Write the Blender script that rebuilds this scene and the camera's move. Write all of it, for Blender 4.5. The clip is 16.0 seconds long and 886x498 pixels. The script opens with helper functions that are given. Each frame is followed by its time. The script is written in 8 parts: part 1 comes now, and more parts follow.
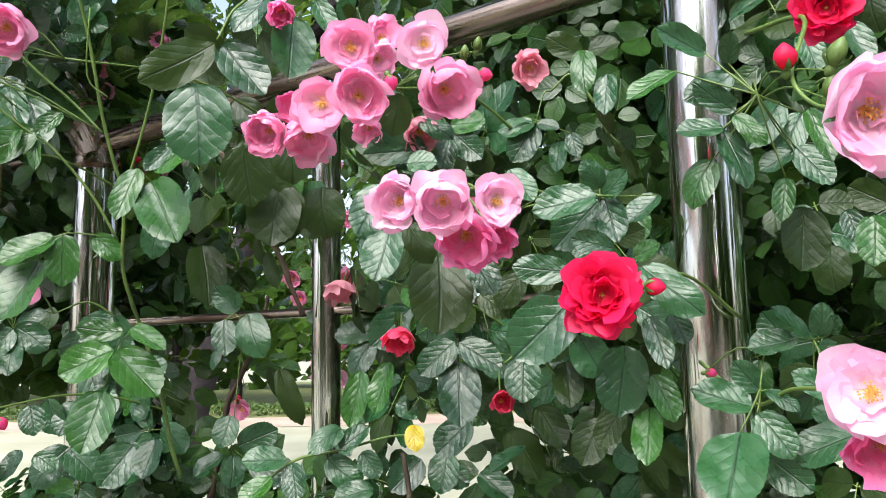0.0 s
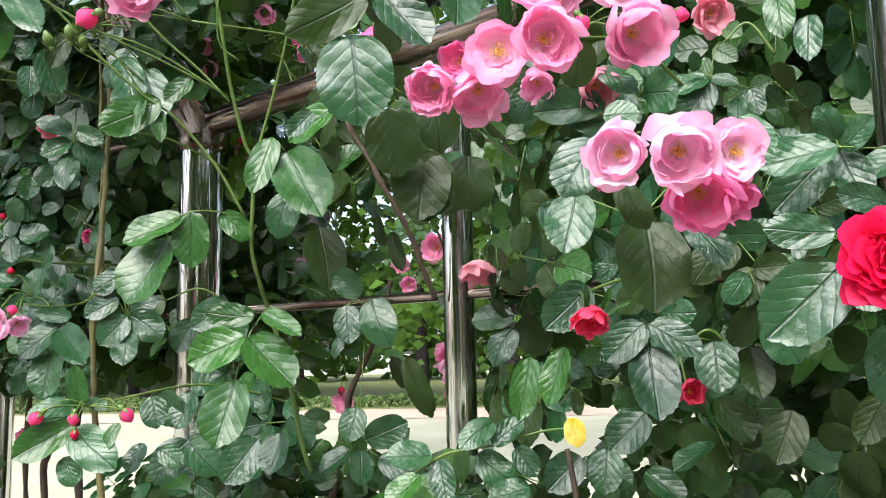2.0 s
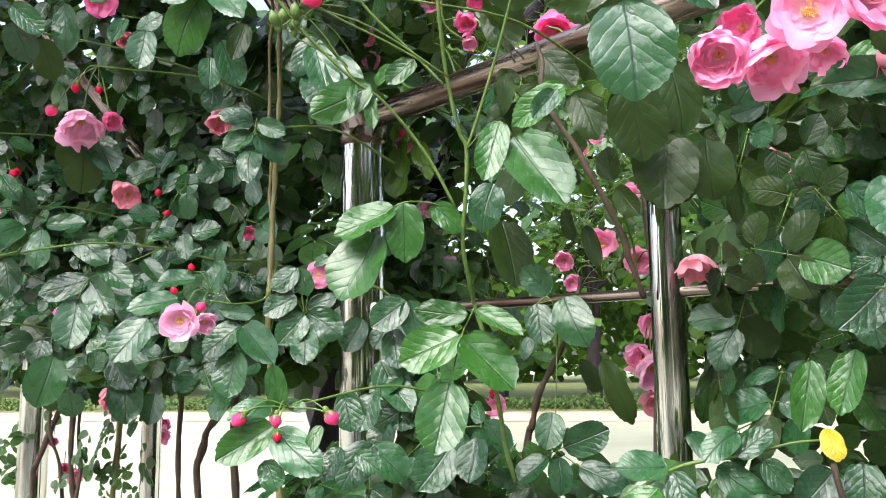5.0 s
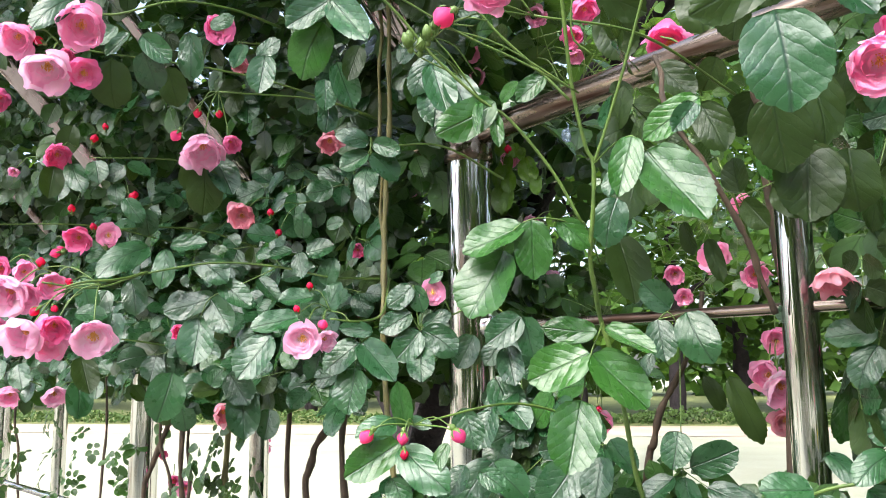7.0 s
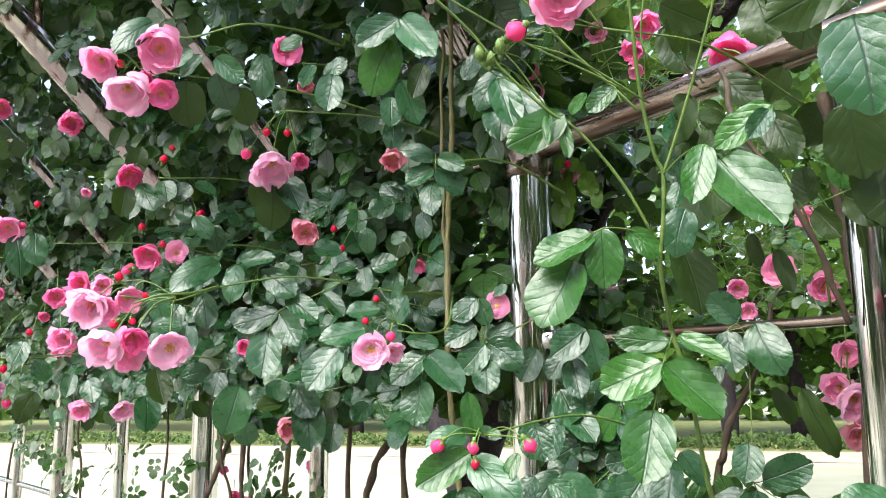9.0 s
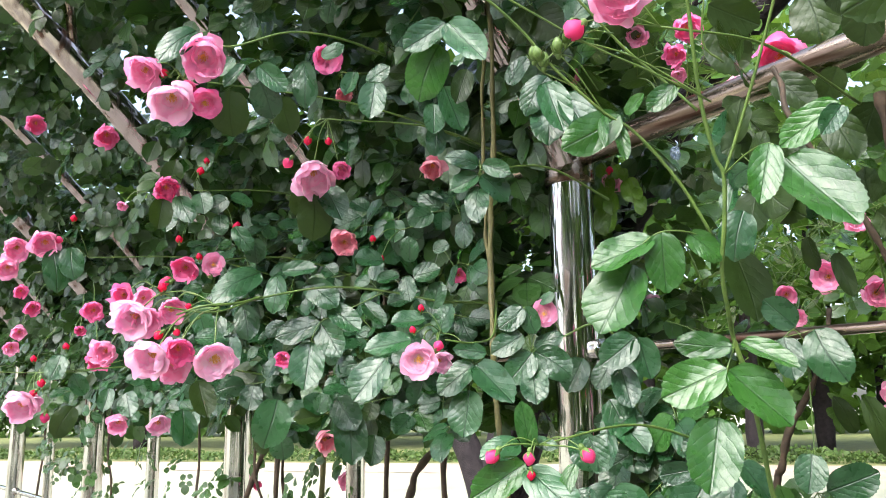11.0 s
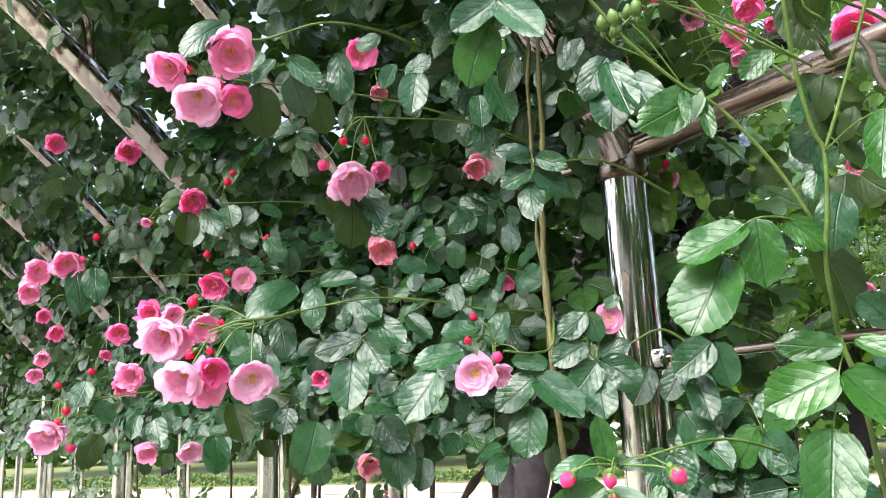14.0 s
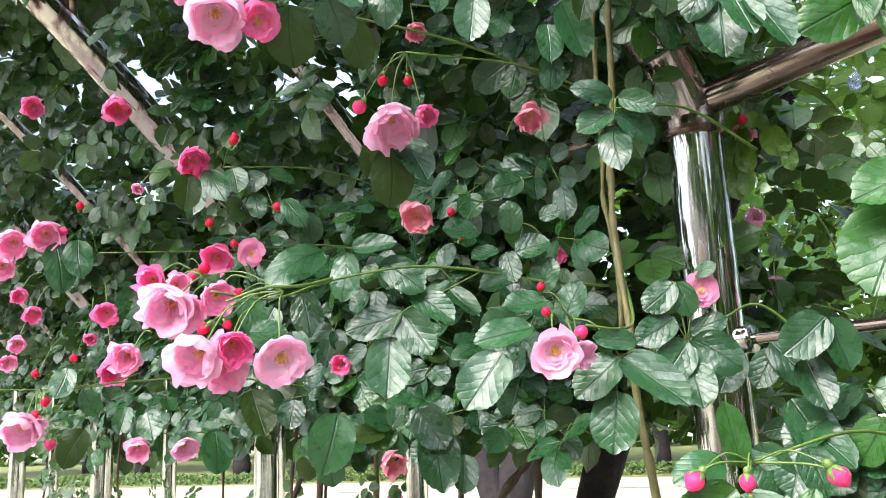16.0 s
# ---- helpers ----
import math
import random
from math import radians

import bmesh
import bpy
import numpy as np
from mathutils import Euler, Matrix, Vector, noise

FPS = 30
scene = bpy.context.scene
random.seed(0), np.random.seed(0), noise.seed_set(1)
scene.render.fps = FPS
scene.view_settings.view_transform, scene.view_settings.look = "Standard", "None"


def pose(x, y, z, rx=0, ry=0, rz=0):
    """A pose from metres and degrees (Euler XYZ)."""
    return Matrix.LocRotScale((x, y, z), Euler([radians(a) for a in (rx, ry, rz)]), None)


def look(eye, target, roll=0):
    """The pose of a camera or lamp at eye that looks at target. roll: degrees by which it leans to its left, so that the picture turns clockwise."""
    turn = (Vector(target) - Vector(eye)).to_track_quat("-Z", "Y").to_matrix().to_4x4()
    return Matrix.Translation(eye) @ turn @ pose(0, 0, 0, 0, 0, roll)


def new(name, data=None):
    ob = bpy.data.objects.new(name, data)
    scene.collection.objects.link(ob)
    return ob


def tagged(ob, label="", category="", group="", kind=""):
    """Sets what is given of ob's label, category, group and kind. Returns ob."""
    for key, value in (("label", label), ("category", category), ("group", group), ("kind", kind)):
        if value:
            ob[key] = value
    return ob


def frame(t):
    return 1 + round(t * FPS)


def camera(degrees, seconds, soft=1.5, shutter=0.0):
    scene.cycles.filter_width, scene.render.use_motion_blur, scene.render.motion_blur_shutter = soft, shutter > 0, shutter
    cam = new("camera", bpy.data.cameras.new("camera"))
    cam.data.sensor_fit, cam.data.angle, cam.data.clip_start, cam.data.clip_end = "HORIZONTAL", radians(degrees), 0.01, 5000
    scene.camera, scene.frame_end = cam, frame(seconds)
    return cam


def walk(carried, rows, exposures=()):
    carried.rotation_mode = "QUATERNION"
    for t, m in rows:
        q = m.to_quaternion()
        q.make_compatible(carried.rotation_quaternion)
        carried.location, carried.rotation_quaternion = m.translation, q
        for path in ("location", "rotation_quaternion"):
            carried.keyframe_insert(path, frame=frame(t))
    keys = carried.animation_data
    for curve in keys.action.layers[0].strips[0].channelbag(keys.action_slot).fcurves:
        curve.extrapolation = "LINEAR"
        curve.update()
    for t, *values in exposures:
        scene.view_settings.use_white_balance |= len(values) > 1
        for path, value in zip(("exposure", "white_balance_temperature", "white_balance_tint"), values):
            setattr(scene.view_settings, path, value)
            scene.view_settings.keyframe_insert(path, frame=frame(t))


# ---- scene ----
cam = camera(57.1, 16.0, soft=1.0)
PATH = [
    (0, (0.015, 0.011, 1.514), (0.057, 1.993, 1.78), -1.0),
    (0.5, (-0.023, 0.042, 1.515), (-0.046, 2.026, 1.773), -0.8),
    (1, (-0.053, 0.063, 1.518), (-0.109, 2.046, 1.774), -1.1),
    (1.5, (-0.077, 0.079, 1.513), (-0.151, 2.063, 1.761), -1.1),
    (2, (-0.105, 0.112, 1.508), (-0.199, 2.094, 1.76), -1.2),
    (2.5, (-0.144, 0.138, 1.513), (-0.302, 2.117, 1.758), -1.4),
    (3, (-0.186, 0.127, 1.518), (-0.365, 2.103, 1.77), -1.1),
    (5.5, (-0.297, 0.173, 1.508), (-0.623, 2.128, 1.776), -0.6),
    (6, (-0.314, 0.168, 1.508), (-0.699, 2.111, 1.786), -0.5),
    (6.5, (-0.331, 0.159, 1.512), (-0.743, 2.096, 1.795), -0.6),
    (7, (-0.34, 0.16, 1.515), (-0.79, 2.086, 1.81), -0.7),
    (7.5, (-0.352, 0.156, 1.515), (-0.816, 2.078, 1.814), -0.5),
    (8, (-0.356, 0.153, 1.509), (-0.863, 2.062, 1.823), -0.4),
    (8.5, (-0.361, 0.149, 1.505), (-0.894, 2.049, 1.833), -0.3),
    (9, (-0.366, 0.141, 1.5), (-0.919, 2.031, 1.85), -0.5),
    (9.5, (-0.366, 0.138, 1.507), (-0.939, 2.021, 1.857), -0.7),
    (10, (-0.383, 0.13, 1.503), (-0.966, 2.008, 1.867), -0.6),
    (12.5, (-0.425, 0.204, 1.488), (-1.039, 2.065, 1.885), -1.6),
    (13, (-0.431, 0.213, 1.493), (-1.055, 2.074, 1.881), -1.9),
    (13.5, (-0.439, 0.21, 1.494), (-1.075, 2.06, 1.908), -2.1),
    (14, (-0.484, 0.232, 1.495), (-1.119, 2.079, 1.926), -2.4),
    (14.5, (-0.537, 0.269, 1.493), (-1.172, 2.114, 1.93), -2.3),
    (15, (-0.565, 0.317, 1.49), (-1.199, 2.164, 1.923), -2.3),
    (15.5, (-0.586, 0.365, 1.489), (-1.217, 2.215, 1.909), -2.3),
    (16, (-0.639, 0.377, 1.491), (-1.221, 2.243, 1.916), -2.4),
]
walk(cam, [(t, look(eye, target, roll)) for t, eye, target, roll in PATH], [(0, 2.03), (3, 2.28), (5.5, 2.46), (8, 2.5), (12.5, 2.56), (16, 2.66)])

# ---- light: a bright overcast day ----
SUN_ELEV, SUN_ROT = radians(50), radians(200)
world = bpy.data.worlds.new("sky")
scene.world = world
world.use_nodes = True
wn, wl = world.node_tree.nodes, world.node_tree.links
sky = wn.new("ShaderNodeTexSky")
sky.sky_type, sky.sun_disc, sky.sun_elevation, sky.sun_rotation = "NISHITA", False, SUN_ELEV, SUN_ROT
sky.air_density, sky.dust_density, sky.ozone_density = 1.0, 4.0, 1.0
soften = wn.new("ShaderNodeHueSaturation")
soften.inputs["Saturation"].default_value = 0.78
wl.new(sky.outputs[0], soften.inputs["Color"])
wl.new(soften.outputs[0], wn["Background"].inputs["Color"])
wn["Background"].inputs["Strength"].default_value = 0.1
sun = new("sun", bpy.data.lights.new("sun", "SUN"))
sun.data.energy, sun.data.angle, sun.data.color = 1.5, radians(60), (0.92, 0.965, 1.0)
sun.matrix_world = look((0, 0, 20), Vector((0, 0, 20)) - Vector((math.sin(SUN_ROT) * math.cos(SUN_ELEV), math.cos(SUN_ROT) * math.cos(SUN_ELEV), math.sin(SUN_ELEV))))


# ---- materials ----
def material(name):
    m = bpy.data.materials.new(name)
    m.use_nodes = True
    return m, m.node_tree.nodes, m.node_tree.links, m.node_tree.nodes["Principled BSDF"]


def mixed(nodes, links, fac, a, b, blend="MIX"):
    """A colour mix; fac, a and b are sockets or values."""
    n = nodes.new("ShaderNodeMix")
    n.data_type, n.blend_type = "RGBA", blend
    for slot, v in ((0, fac), (6, a), (7, b)):
        if isinstance(v, bpy.types.NodeSocket):
            links.new(v, n.inputs[slot])
        else:
            n.inputs[slot].default_value = v if slot == 0 else (*v[:3], 1)
    return n.outputs[2]


def ramped(nodes, links, socket, lo, hi, to_lo=0.0, to_hi=1.0):
    n = nodes.new("ShaderNodeMapRange")
    links.new(socket, n.inputs[0])
    for slot, v in enumerate((lo, hi, to_lo, to_hi), 1):
        n.inputs[slot].default_value = v
    return n.outputs[0]


def sums(nodes, links, op, a, b=None, c=None):
    n = nodes.new("ShaderNodeMath")
    n.operation = op
    for slot, v in enumerate((a, b, c)):
        if isinstance(v, bpy.types.NodeSocket):
            links.new(v, n.inputs[slot])
        elif v is not None:
            n.inputs[slot].default_value = v
    return n.outputs[0]


def noisy(nodes, links, scale, detail=3, vector=None):
    n = nodes.new("ShaderNodeTexNoise")
    n.inputs["Scale"].default_value, n.inputs["Detail"].default_value = scale, detail
    if vector:
        links.new(vector, n.inputs["Vector"])
    return n.outputs[0]


def bumped(nodes, links, bsdf, height, strength, distance):
    n = nodes.new("ShaderNodeBump")
    n.inputs["Strength"].default_value, n.inputs["Distance"].default_value = strength, distance
    links.new(height, n.inputs["Height"])
    links.new(n.outputs[0], bsdf.inputs["Normal"])


def leaf_material(name, dark, light, vein, island=False, rough=(0.2, 0.38), thin=0.2, gloss=0.6):
    """A rose leaf: veins follow the blade's own coordinates (u across, v along)."""
    m, n, l, bsdf = material(name)
    uv = n.new("ShaderNodeUVMap").outputs[0]
    sep = n.new("ShaderNodeSeparateXYZ")
    l.new(uv, sep.inputs[0])
    across = sums(n, l, "ABSOLUTE", sums(n, l, "SUBTRACT", sep.outputs[0], 0.5))
    where = n.new("ShaderNodeTexCoord").outputs["Object"]
    slant = sums(n, l, "SUBTRACT", sep.outputs[1], sums(n, l, "MULTIPLY", across, 0.85))
    slant = sums(n, l, "ADD", slant, sums(n, l, "MULTIPLY", noisy(n, l, 30 if island else 3.0, 2, where), 0.18))
    wave = sums(n, l, "ABSOLUTE", sums(n, l, "SINE", sums(n, l, "MULTIPLY", slant, 18.0)))
    side = ramped(n, l, wave, 0.0, 0.16, 1.0, 0.0)
    mid = ramped(n, l, across, 0.006, 0.03, 1.0, 0.0)
    veins = sums(n, l, "MAXIMUM", mid, sums(n, l, "MULTIPLY", side, 0.6))
    cells = n.new("ShaderNodeTexVoronoi")
    cells.feature, cells.inputs["Scale"].default_value = "DISTANCE_TO_EDGE", 15.0
    l.new(uv, cells.inputs["Vector"])
    net = ramped(n, l, cells.outputs["Distance"], 0.0, 0.16)
    if island:
        rnd = n.new("ShaderNodeNewGeometry").outputs["Random Per Island"]
    else:
        rnd = n.new("ShaderNodeObjectInfo").outputs["Random"]
    blotch = noisy(n, l, 60 if island else 3.0, 3, where)
    tone = sums(n, l, "ADD", sums(n, l, "MULTIPLY", rnd, 0.75), sums(n, l, "MULTIPLY", blotch, 0.45))
    base = mixed(n, l, tone, dark, light)
    base = mixed(n, l, sums(n, l, "MULTIPLY", veins, 0.8), base, vein)
    l.new(base, bsdf.inputs["Base Color"])
    l.new(ramped(n, l, noisy(n, l, 25 if island else 3.0, 2, where), 0.35, 0.65, *rough), bsdf.inputs["Roughness"])
    bsdf.inputs["Specular IOR Level"].default_value = gloss
    quilt = sums(n, l, "SUBTRACT", sums(n, l, "MULTIPLY", sums(n, l, "POWER", wave, 0.4), 0.44), sums(n, l, "MULTIPLY", mid, 0.7))
    quilt = sums(n, l, "ADD", quilt, sums(n, l, "MULTIPLY", net, 0.07))
    rise = sums(n, l, "MULTIPLY", noisy(n, l, 60 if island else 3.6, 2, where), 2.2)
    bumped(n, l, bsdf, sums(n, l, "ADD", quilt, rise), 0.52, 0.0015)
    through_leaf = n.new("ShaderNodeBsdfTranslucent")
    l.new(mixed(n, l, 0.5, base, (0.16, 0.26, 0.03)), through_leaf.inputs["Color"])
    mix = n.new("ShaderNodeMixShader")
    mix.inputs[0].default_value = thin
    l.new(bsdf.outputs[0], mix.inputs[1])
    l.new(through_leaf.outputs[0], mix.inputs[2])
    l.new(mix.outputs[0], n["Material Output"].inputs["Surface"])
    return m


def petal_material(name, heart, body, rim, sheen=0.2):
    m, n, l, bsdf = material(name)
    uv = n.new("ShaderNodeUVMap").outputs[0]
    sep = n.new("ShaderNodeSeparateXYZ")
    l.new(uv, sep.inputs[0])
    rnd = n.new("ShaderNodeObjectInfo").outputs["Random"]
    streak = n.new("ShaderNodeTexNoise")
    stretch = n.new("ShaderNodeMapping")
    stretch.inputs["Scale"].default_value = (14, 1.2, 1)
    l.new(uv, stretch.inputs["Vector"])
    l.new(stretch.outputs[0], streak.inputs["Vector"])
    streak.inputs["Scale"].default_value, streak.inputs["Detail"].default_value = 2.0, 3
    along = sums(n, l, "ADD", sep.outputs[1], sums(n, l, "MULTIPLY", sums(n, l, "SUBTRACT", streak.outputs[0], 0.5), 0.3))
    c = mixed(n, l, ramped(n, l, along, 0.05, 0.55), heart, body)
    c = mixed(n, l, ramped(n, l, along, 0.62, 1.0), c, rim)
    c = mixed(n, l, sums(n, l, "MULTIPLY", rnd, 0.25), c, rim)
    l.new(c, bsdf.inputs["Base Color"])
    bsdf.inputs["Roughness"].default_value = 0.55
    bsdf.inputs["Sheen Weight"].default_value = sheen
    bumped(n, l, bsdf, streak.outputs[0], 0.25, 0.001)
    glow = n.new("ShaderNodeBsdfTranslucent")
    l.new(c, glow.inputs["Color"])
    mix = n.new("ShaderNodeMixShader")
    mix.inputs[0].default_value = 0.52
    l.new(bsdf.outputs[0], mix.inputs[1])
    l.new(glow.outputs[0], mix.inputs[2])
    l.new(mix.outputs[0], n["Material Output"].inputs["Surface"])
    return m


def rough_material(name, dark, light, scale, rough=0.8, bump=0.5, depth=0.004, metal=0.0, fine=8.0):
    m, n, l, bsdf = material(name)
    where = n.new("ShaderNodeTexCoord").outputs["Object"]
    big, small = noisy(n, l, scale, 4, where), noisy(n, l, scale * fine, 4, where)
    tone = sums(n, l, "ADD", sums(n, l, "MULTIPLY", big, 0.65), sums(n, l, "MULTIPLY", small, 0.35))
    l.new(mixed(n, l, ramped(n, l, tone, 0.32, 0.68), dark, light), bsdf.inputs["Base Color"])
    l.new(ramped(n, l, small, 0.3, 0.7, rough - 0.1, rough + 0.1), bsdf.inputs["Roughness"])
    bsdf.inputs["Metallic"].default_value = metal
    bumped(n, l, bsdf, tone, bump, depth)
    return m


LEAF = leaf_material("mature leaf", (0.007, 0.034, 0.013), (0.022, 0.088, 0.027), (0.005, 0.024, 0.009), thin=0.14, gloss=0.62, rough=(0.24, 0.4))
LEAF_YOUNG = leaf_material("young leaf", (0.012, 0.054, 0.009), (0.03, 0.108, 0.015), (0.01, 0.042, 0.008), thin=0.14, gloss=0.5, rough=(0.22, 0.36))
# Olive leaf, its colour darkened further to stand in for missing shade.
LEAF_DULL_SHADE = leaf_material("dull olive leaf with shade in its colour", (0.012, 0.027, 0.006), (0.026, 0.05, 0.01), (0.014, 0.029, 0.008), rough=(0.28, 0.42), thin=0.2, gloss=0.28)
LEAF_YELLOW = leaf_material("yellowed leaf", (0.5, 0.36, 0.02), (0.62, 0.5, 0.04), (0.6, 0.42, 0.05))
LEAF_LIME = leaf_material("fresh lime leaf", (0.05, 0.12, 0.01), (0.1, 0.2, 0.02), (0.06, 0.13, 0.015), thin=0.35, gloss=0.35)
LEAF_MASS = leaf_material("leaves of the thicket", (0.01, 0.038, 0.008), (0.043, 0.115, 0.02), (0.016, 0.048, 0.012), island=True, rough=(0.24, 0.38), thin=0.2, gloss=0.58)
# Lit copy of the thicket leaf: its yellower, brighter colour stands in for backlight.
LEAF_BACKLIT_TONE = leaf_material("leaves with backlight in their colour", (0.012, 0.042, 0.004), (0.065, 0.15, 0.012), (0.08, 0.17, 0.03), island=True, rough=(0.4, 0.6), thin=0.4, gloss=0.25)
LEAF_TREE = leaf_material("tree leaves", (0.012, 0.038, 0.005), (0.055, 0.125, 0.014), (0.06, 0.13, 0.02), island=True, rough=(0.5, 0.7), thin=0.4, gloss=0.2)
LEAF_HEDGE = leaf_material("hedge leaves", (0.022, 0.046, 0.009), (0.062, 0.105, 0.022), (0.06, 0.11, 0.03), island=True, rough=(0.5, 0.7), gloss=0.25)
# For the added floor strip: dark, so that little light bounces up.
DARK_FLOOR = rough_material("dark grey floor against bounced light", (0.1, 0.09, 0.08), (0.17, 0.155, 0.14), 1.5, 0.9, 0.4, 0.006, fine=25)
PINK = petal_material("pink petal", (0.99, 0.84, 0.9), (0.98, 0.63, 0.79), (0.95, 0.39, 0.63))
PINK_PALE = petal_material("pale pink petal", (0.99, 0.91, 0.94), (0.98, 0.78, 0.88), (0.96, 0.52, 0.73))
PINK_DEEP = petal_material("deep pink petal", (0.98, 0.6, 0.77), (0.96, 0.4, 0.65), (0.93, 0.22, 0.5))
PINK_OLD = petal_material("faded salmon petal", (0.94, 0.68, 0.72), (0.91, 0.5, 0.58), (0.86, 0.36, 0.46))
RED = petal_material("crimson petal", (0.5, 0.002, 0.03), (0.72, 0.003, 0.06), (0.86, 0.012, 0.12), sheen=0.0)
ROSY = petal_material("rosy red petal", (0.78, 0.02, 0.09), (0.86, 0.04, 0.14), (0.9, 0.09, 0.22))
BUD_PINK = petal_material("closed pink bud", (0.8, 0.04, 0.2), (0.82, 0.04, 0.22), (0.86, 0.08, 0.3))
STAMEN = rough_material("stamens", (0.72, 0.3, 0.05), (0.9, 0.6, 0.16), 300, 0.7)
STEM = rough_material("green stem", (0.05, 0.1, 0.016), (0.125, 0.195, 0.038), 40, 0.5, 0.2, 0.001)
STEM_OLD = rough_material("ochre cane", (0.06, 0.054, 0.016), (0.16, 0.14, 0.045), 30, 0.6, 0.4, 0.001)
CANE = rough_material("brown cane bark", (0.022, 0.014, 0.009), (0.085, 0.054, 0.032), 35, 0.8, 0.7, 0.002)
BARK = rough_material("tree bark", (0.012, 0.01, 0.011), (0.034, 0.027, 0.029), 9, 0.9, 0.8, 0.03)
BARK.node_tree.nodes["Principled BSDF"].inputs["Specular IOR Level"].default_value = 0.15
LAWN = rough_material("dry pale lawn", (0.24, 0.24, 0.165), (0.35, 0.34, 0.25), 0.6, 0.95, 0.4, 0.01, fine=30)
PATH_EARTH = rough_material("pinkish trodden earth", (0.3, 0.22, 0.17), (0.42, 0.32, 0.26), 0.8, 0.95, 0.4, 0.01, fine=20)
BED = rough_material("bed of soil and grass", (0.07, 0.09, 0.022), (0.18, 0.19, 0.06), 2.0, 0.95, 0.6, 0.02)


def steel_material(name, tarnish, clean=(0.63, 0.62, 0.61), dirty=(0.2, 0.13, 0.095), level=False):
    """Brushed steel with stains that run down it, or along a rail of the wall where level."""
    m, n, l, bsdf = material(name)
    where = n.new("ShaderNodeTexCoord").outputs["Object"]
    stretch = n.new("ShaderNodeMapping")
    runs = n.new("ShaderNodeMapping")
    for m_node, wide, long in ((stretch, 70, 2), (runs, 45, 5)):
        m_node.vector_type = "TEXTURE"
        if level:
            m_node.inputs["Rotation"].default_value = (0, 0, -math.atan2(0.5452, 0.8383))
        m_node.inputs["Scale"].default_value = (1 / long, 1 / wide, 1 / wide) if level else (1 / wide, 1 / wide, 1 / long)
    l.new(where, stretch.inputs["Vector"])
    grain = noisy(n, l, 1.0, 3, stretch.outputs[0])
    l.new(where, runs.inputs["Vector"])
    grime = noisy(n, l, 1.0, 5, runs.outputs[0])
    dirt = ramped(n, l, grime, 0.45 - 0.25 * tarnish, 0.72 - 0.1 * tarnish)
    l.new(mixed(n, l, dirt, clean, dirty), bsdf.inputs["Base Color"])
    bsdf.inputs["Metallic"].default_value = 1.0
    l.new(sums(n, l, "ADD", ramped(n, l, grain, 0.3, 0.7, 0.05, 0.12), sums(n, l, "MULTIPLY", dirt, 0.3)), bsdf.inputs["Roughness"])
    bumped(n, l, bsdf, grain, 0.08, 0.0006)
    return m


STEEL = steel_material("polished steel", -0.2)
STEEL_BROWN = steel_material("tarnished brown steel", 0.6, (0.46, 0.38, 0.32), (0.09, 0.05, 0.035), level=True)
STEEL_RIB = steel_material("dull pinkish steel", 0.0, (0.58, 0.51, 0.48), (0.14, 0.08, 0.06))


# ---- shapes ----
def part(name, bm, mat, parent=None, label="", smooth=True):
    """Links a bmesh as one mesh object under a thing or a part."""
    me = bpy.data.meshes.new(name)
    bm.to_mesh(me)
    bm.free()
    return shared(name, me, mat, parent, label, smooth)


def shared(name, me, mat=None, parent=None, label="", smooth=True):
    if mat and not me.materials:
        me.materials.append(mat)
    if smooth:
        me.shade_smooth()
    ob = new(name, me)
    if parent:
        ob.parent = parent
    if label:
        ob["label"] = label
    return ob


def smooth_line(points, steps=6):
    """A Catmull-Rom line through points."""
    p = [Vector(q) for q in points]
    p = [2 * p[0] - p[1]] + p + [2 * p[-1] - p[-2]]
    out = []
    for a, b, c, d in zip(p, p[1:], p[2:], p[3:]):
        for k in range(steps):
            t = k / steps
            out.append(0.5 * (2 * b + (c - a) * t + (2 * a - 5 * b + 4 * c - d) * t * t + (3 * b - a - 3 * c + d) * t**3))
    return out + [p[-2]]


def tube(bm, line, r0, r1=None, sides=8, cap=True, knobby=0.0):
    """A tube along a line, from radius r0 to r1."""
    r1 = r0 if r1 is None else r1
    rings, side = [], None
    for i, p in enumerate(line):
        way = (line[min(i + 1, len(line) - 1)] - line[max(i - 1, 0)]).normalized()
        if side is None:
            side = way.orthogonal().normalized()
        side = (side - way * side.dot(way)).normalized()
        up = way.cross(side)
        r = r0 + (r1 - r0) * i / max(1, len(line) - 1)
        r *= 1 + knobby * noise.noise(p * 60)
        rings.append([bm.verts.new(p + r * (math.cos(a) * side + math.sin(a) * up)) for a in (2 * math.pi * k / sides for k in range(sides))])
    for a, b in zip(rings, rings[1:]):
        for k in range(sides):
            bm.faces.new((a[k], a[(k + 1) % sides], b[(k + 1) % sides], b[k]))
    if cap:
        bm.faces.new(rings[0][::-1])
        bm.faces.new(rings[-1])
    return bm


def pipe(name, points, r, mat, parent, r1=None, sides=8, steps=6, label="", knobby=0.0):
    """A tube through points; straight lengths (one step) have open ends, which sit inside other parts."""
    return part(name, tube(bmesh.new(), smooth_line(points, steps), r, r1, sides, steps > 1, knobby), mat, parent, label)


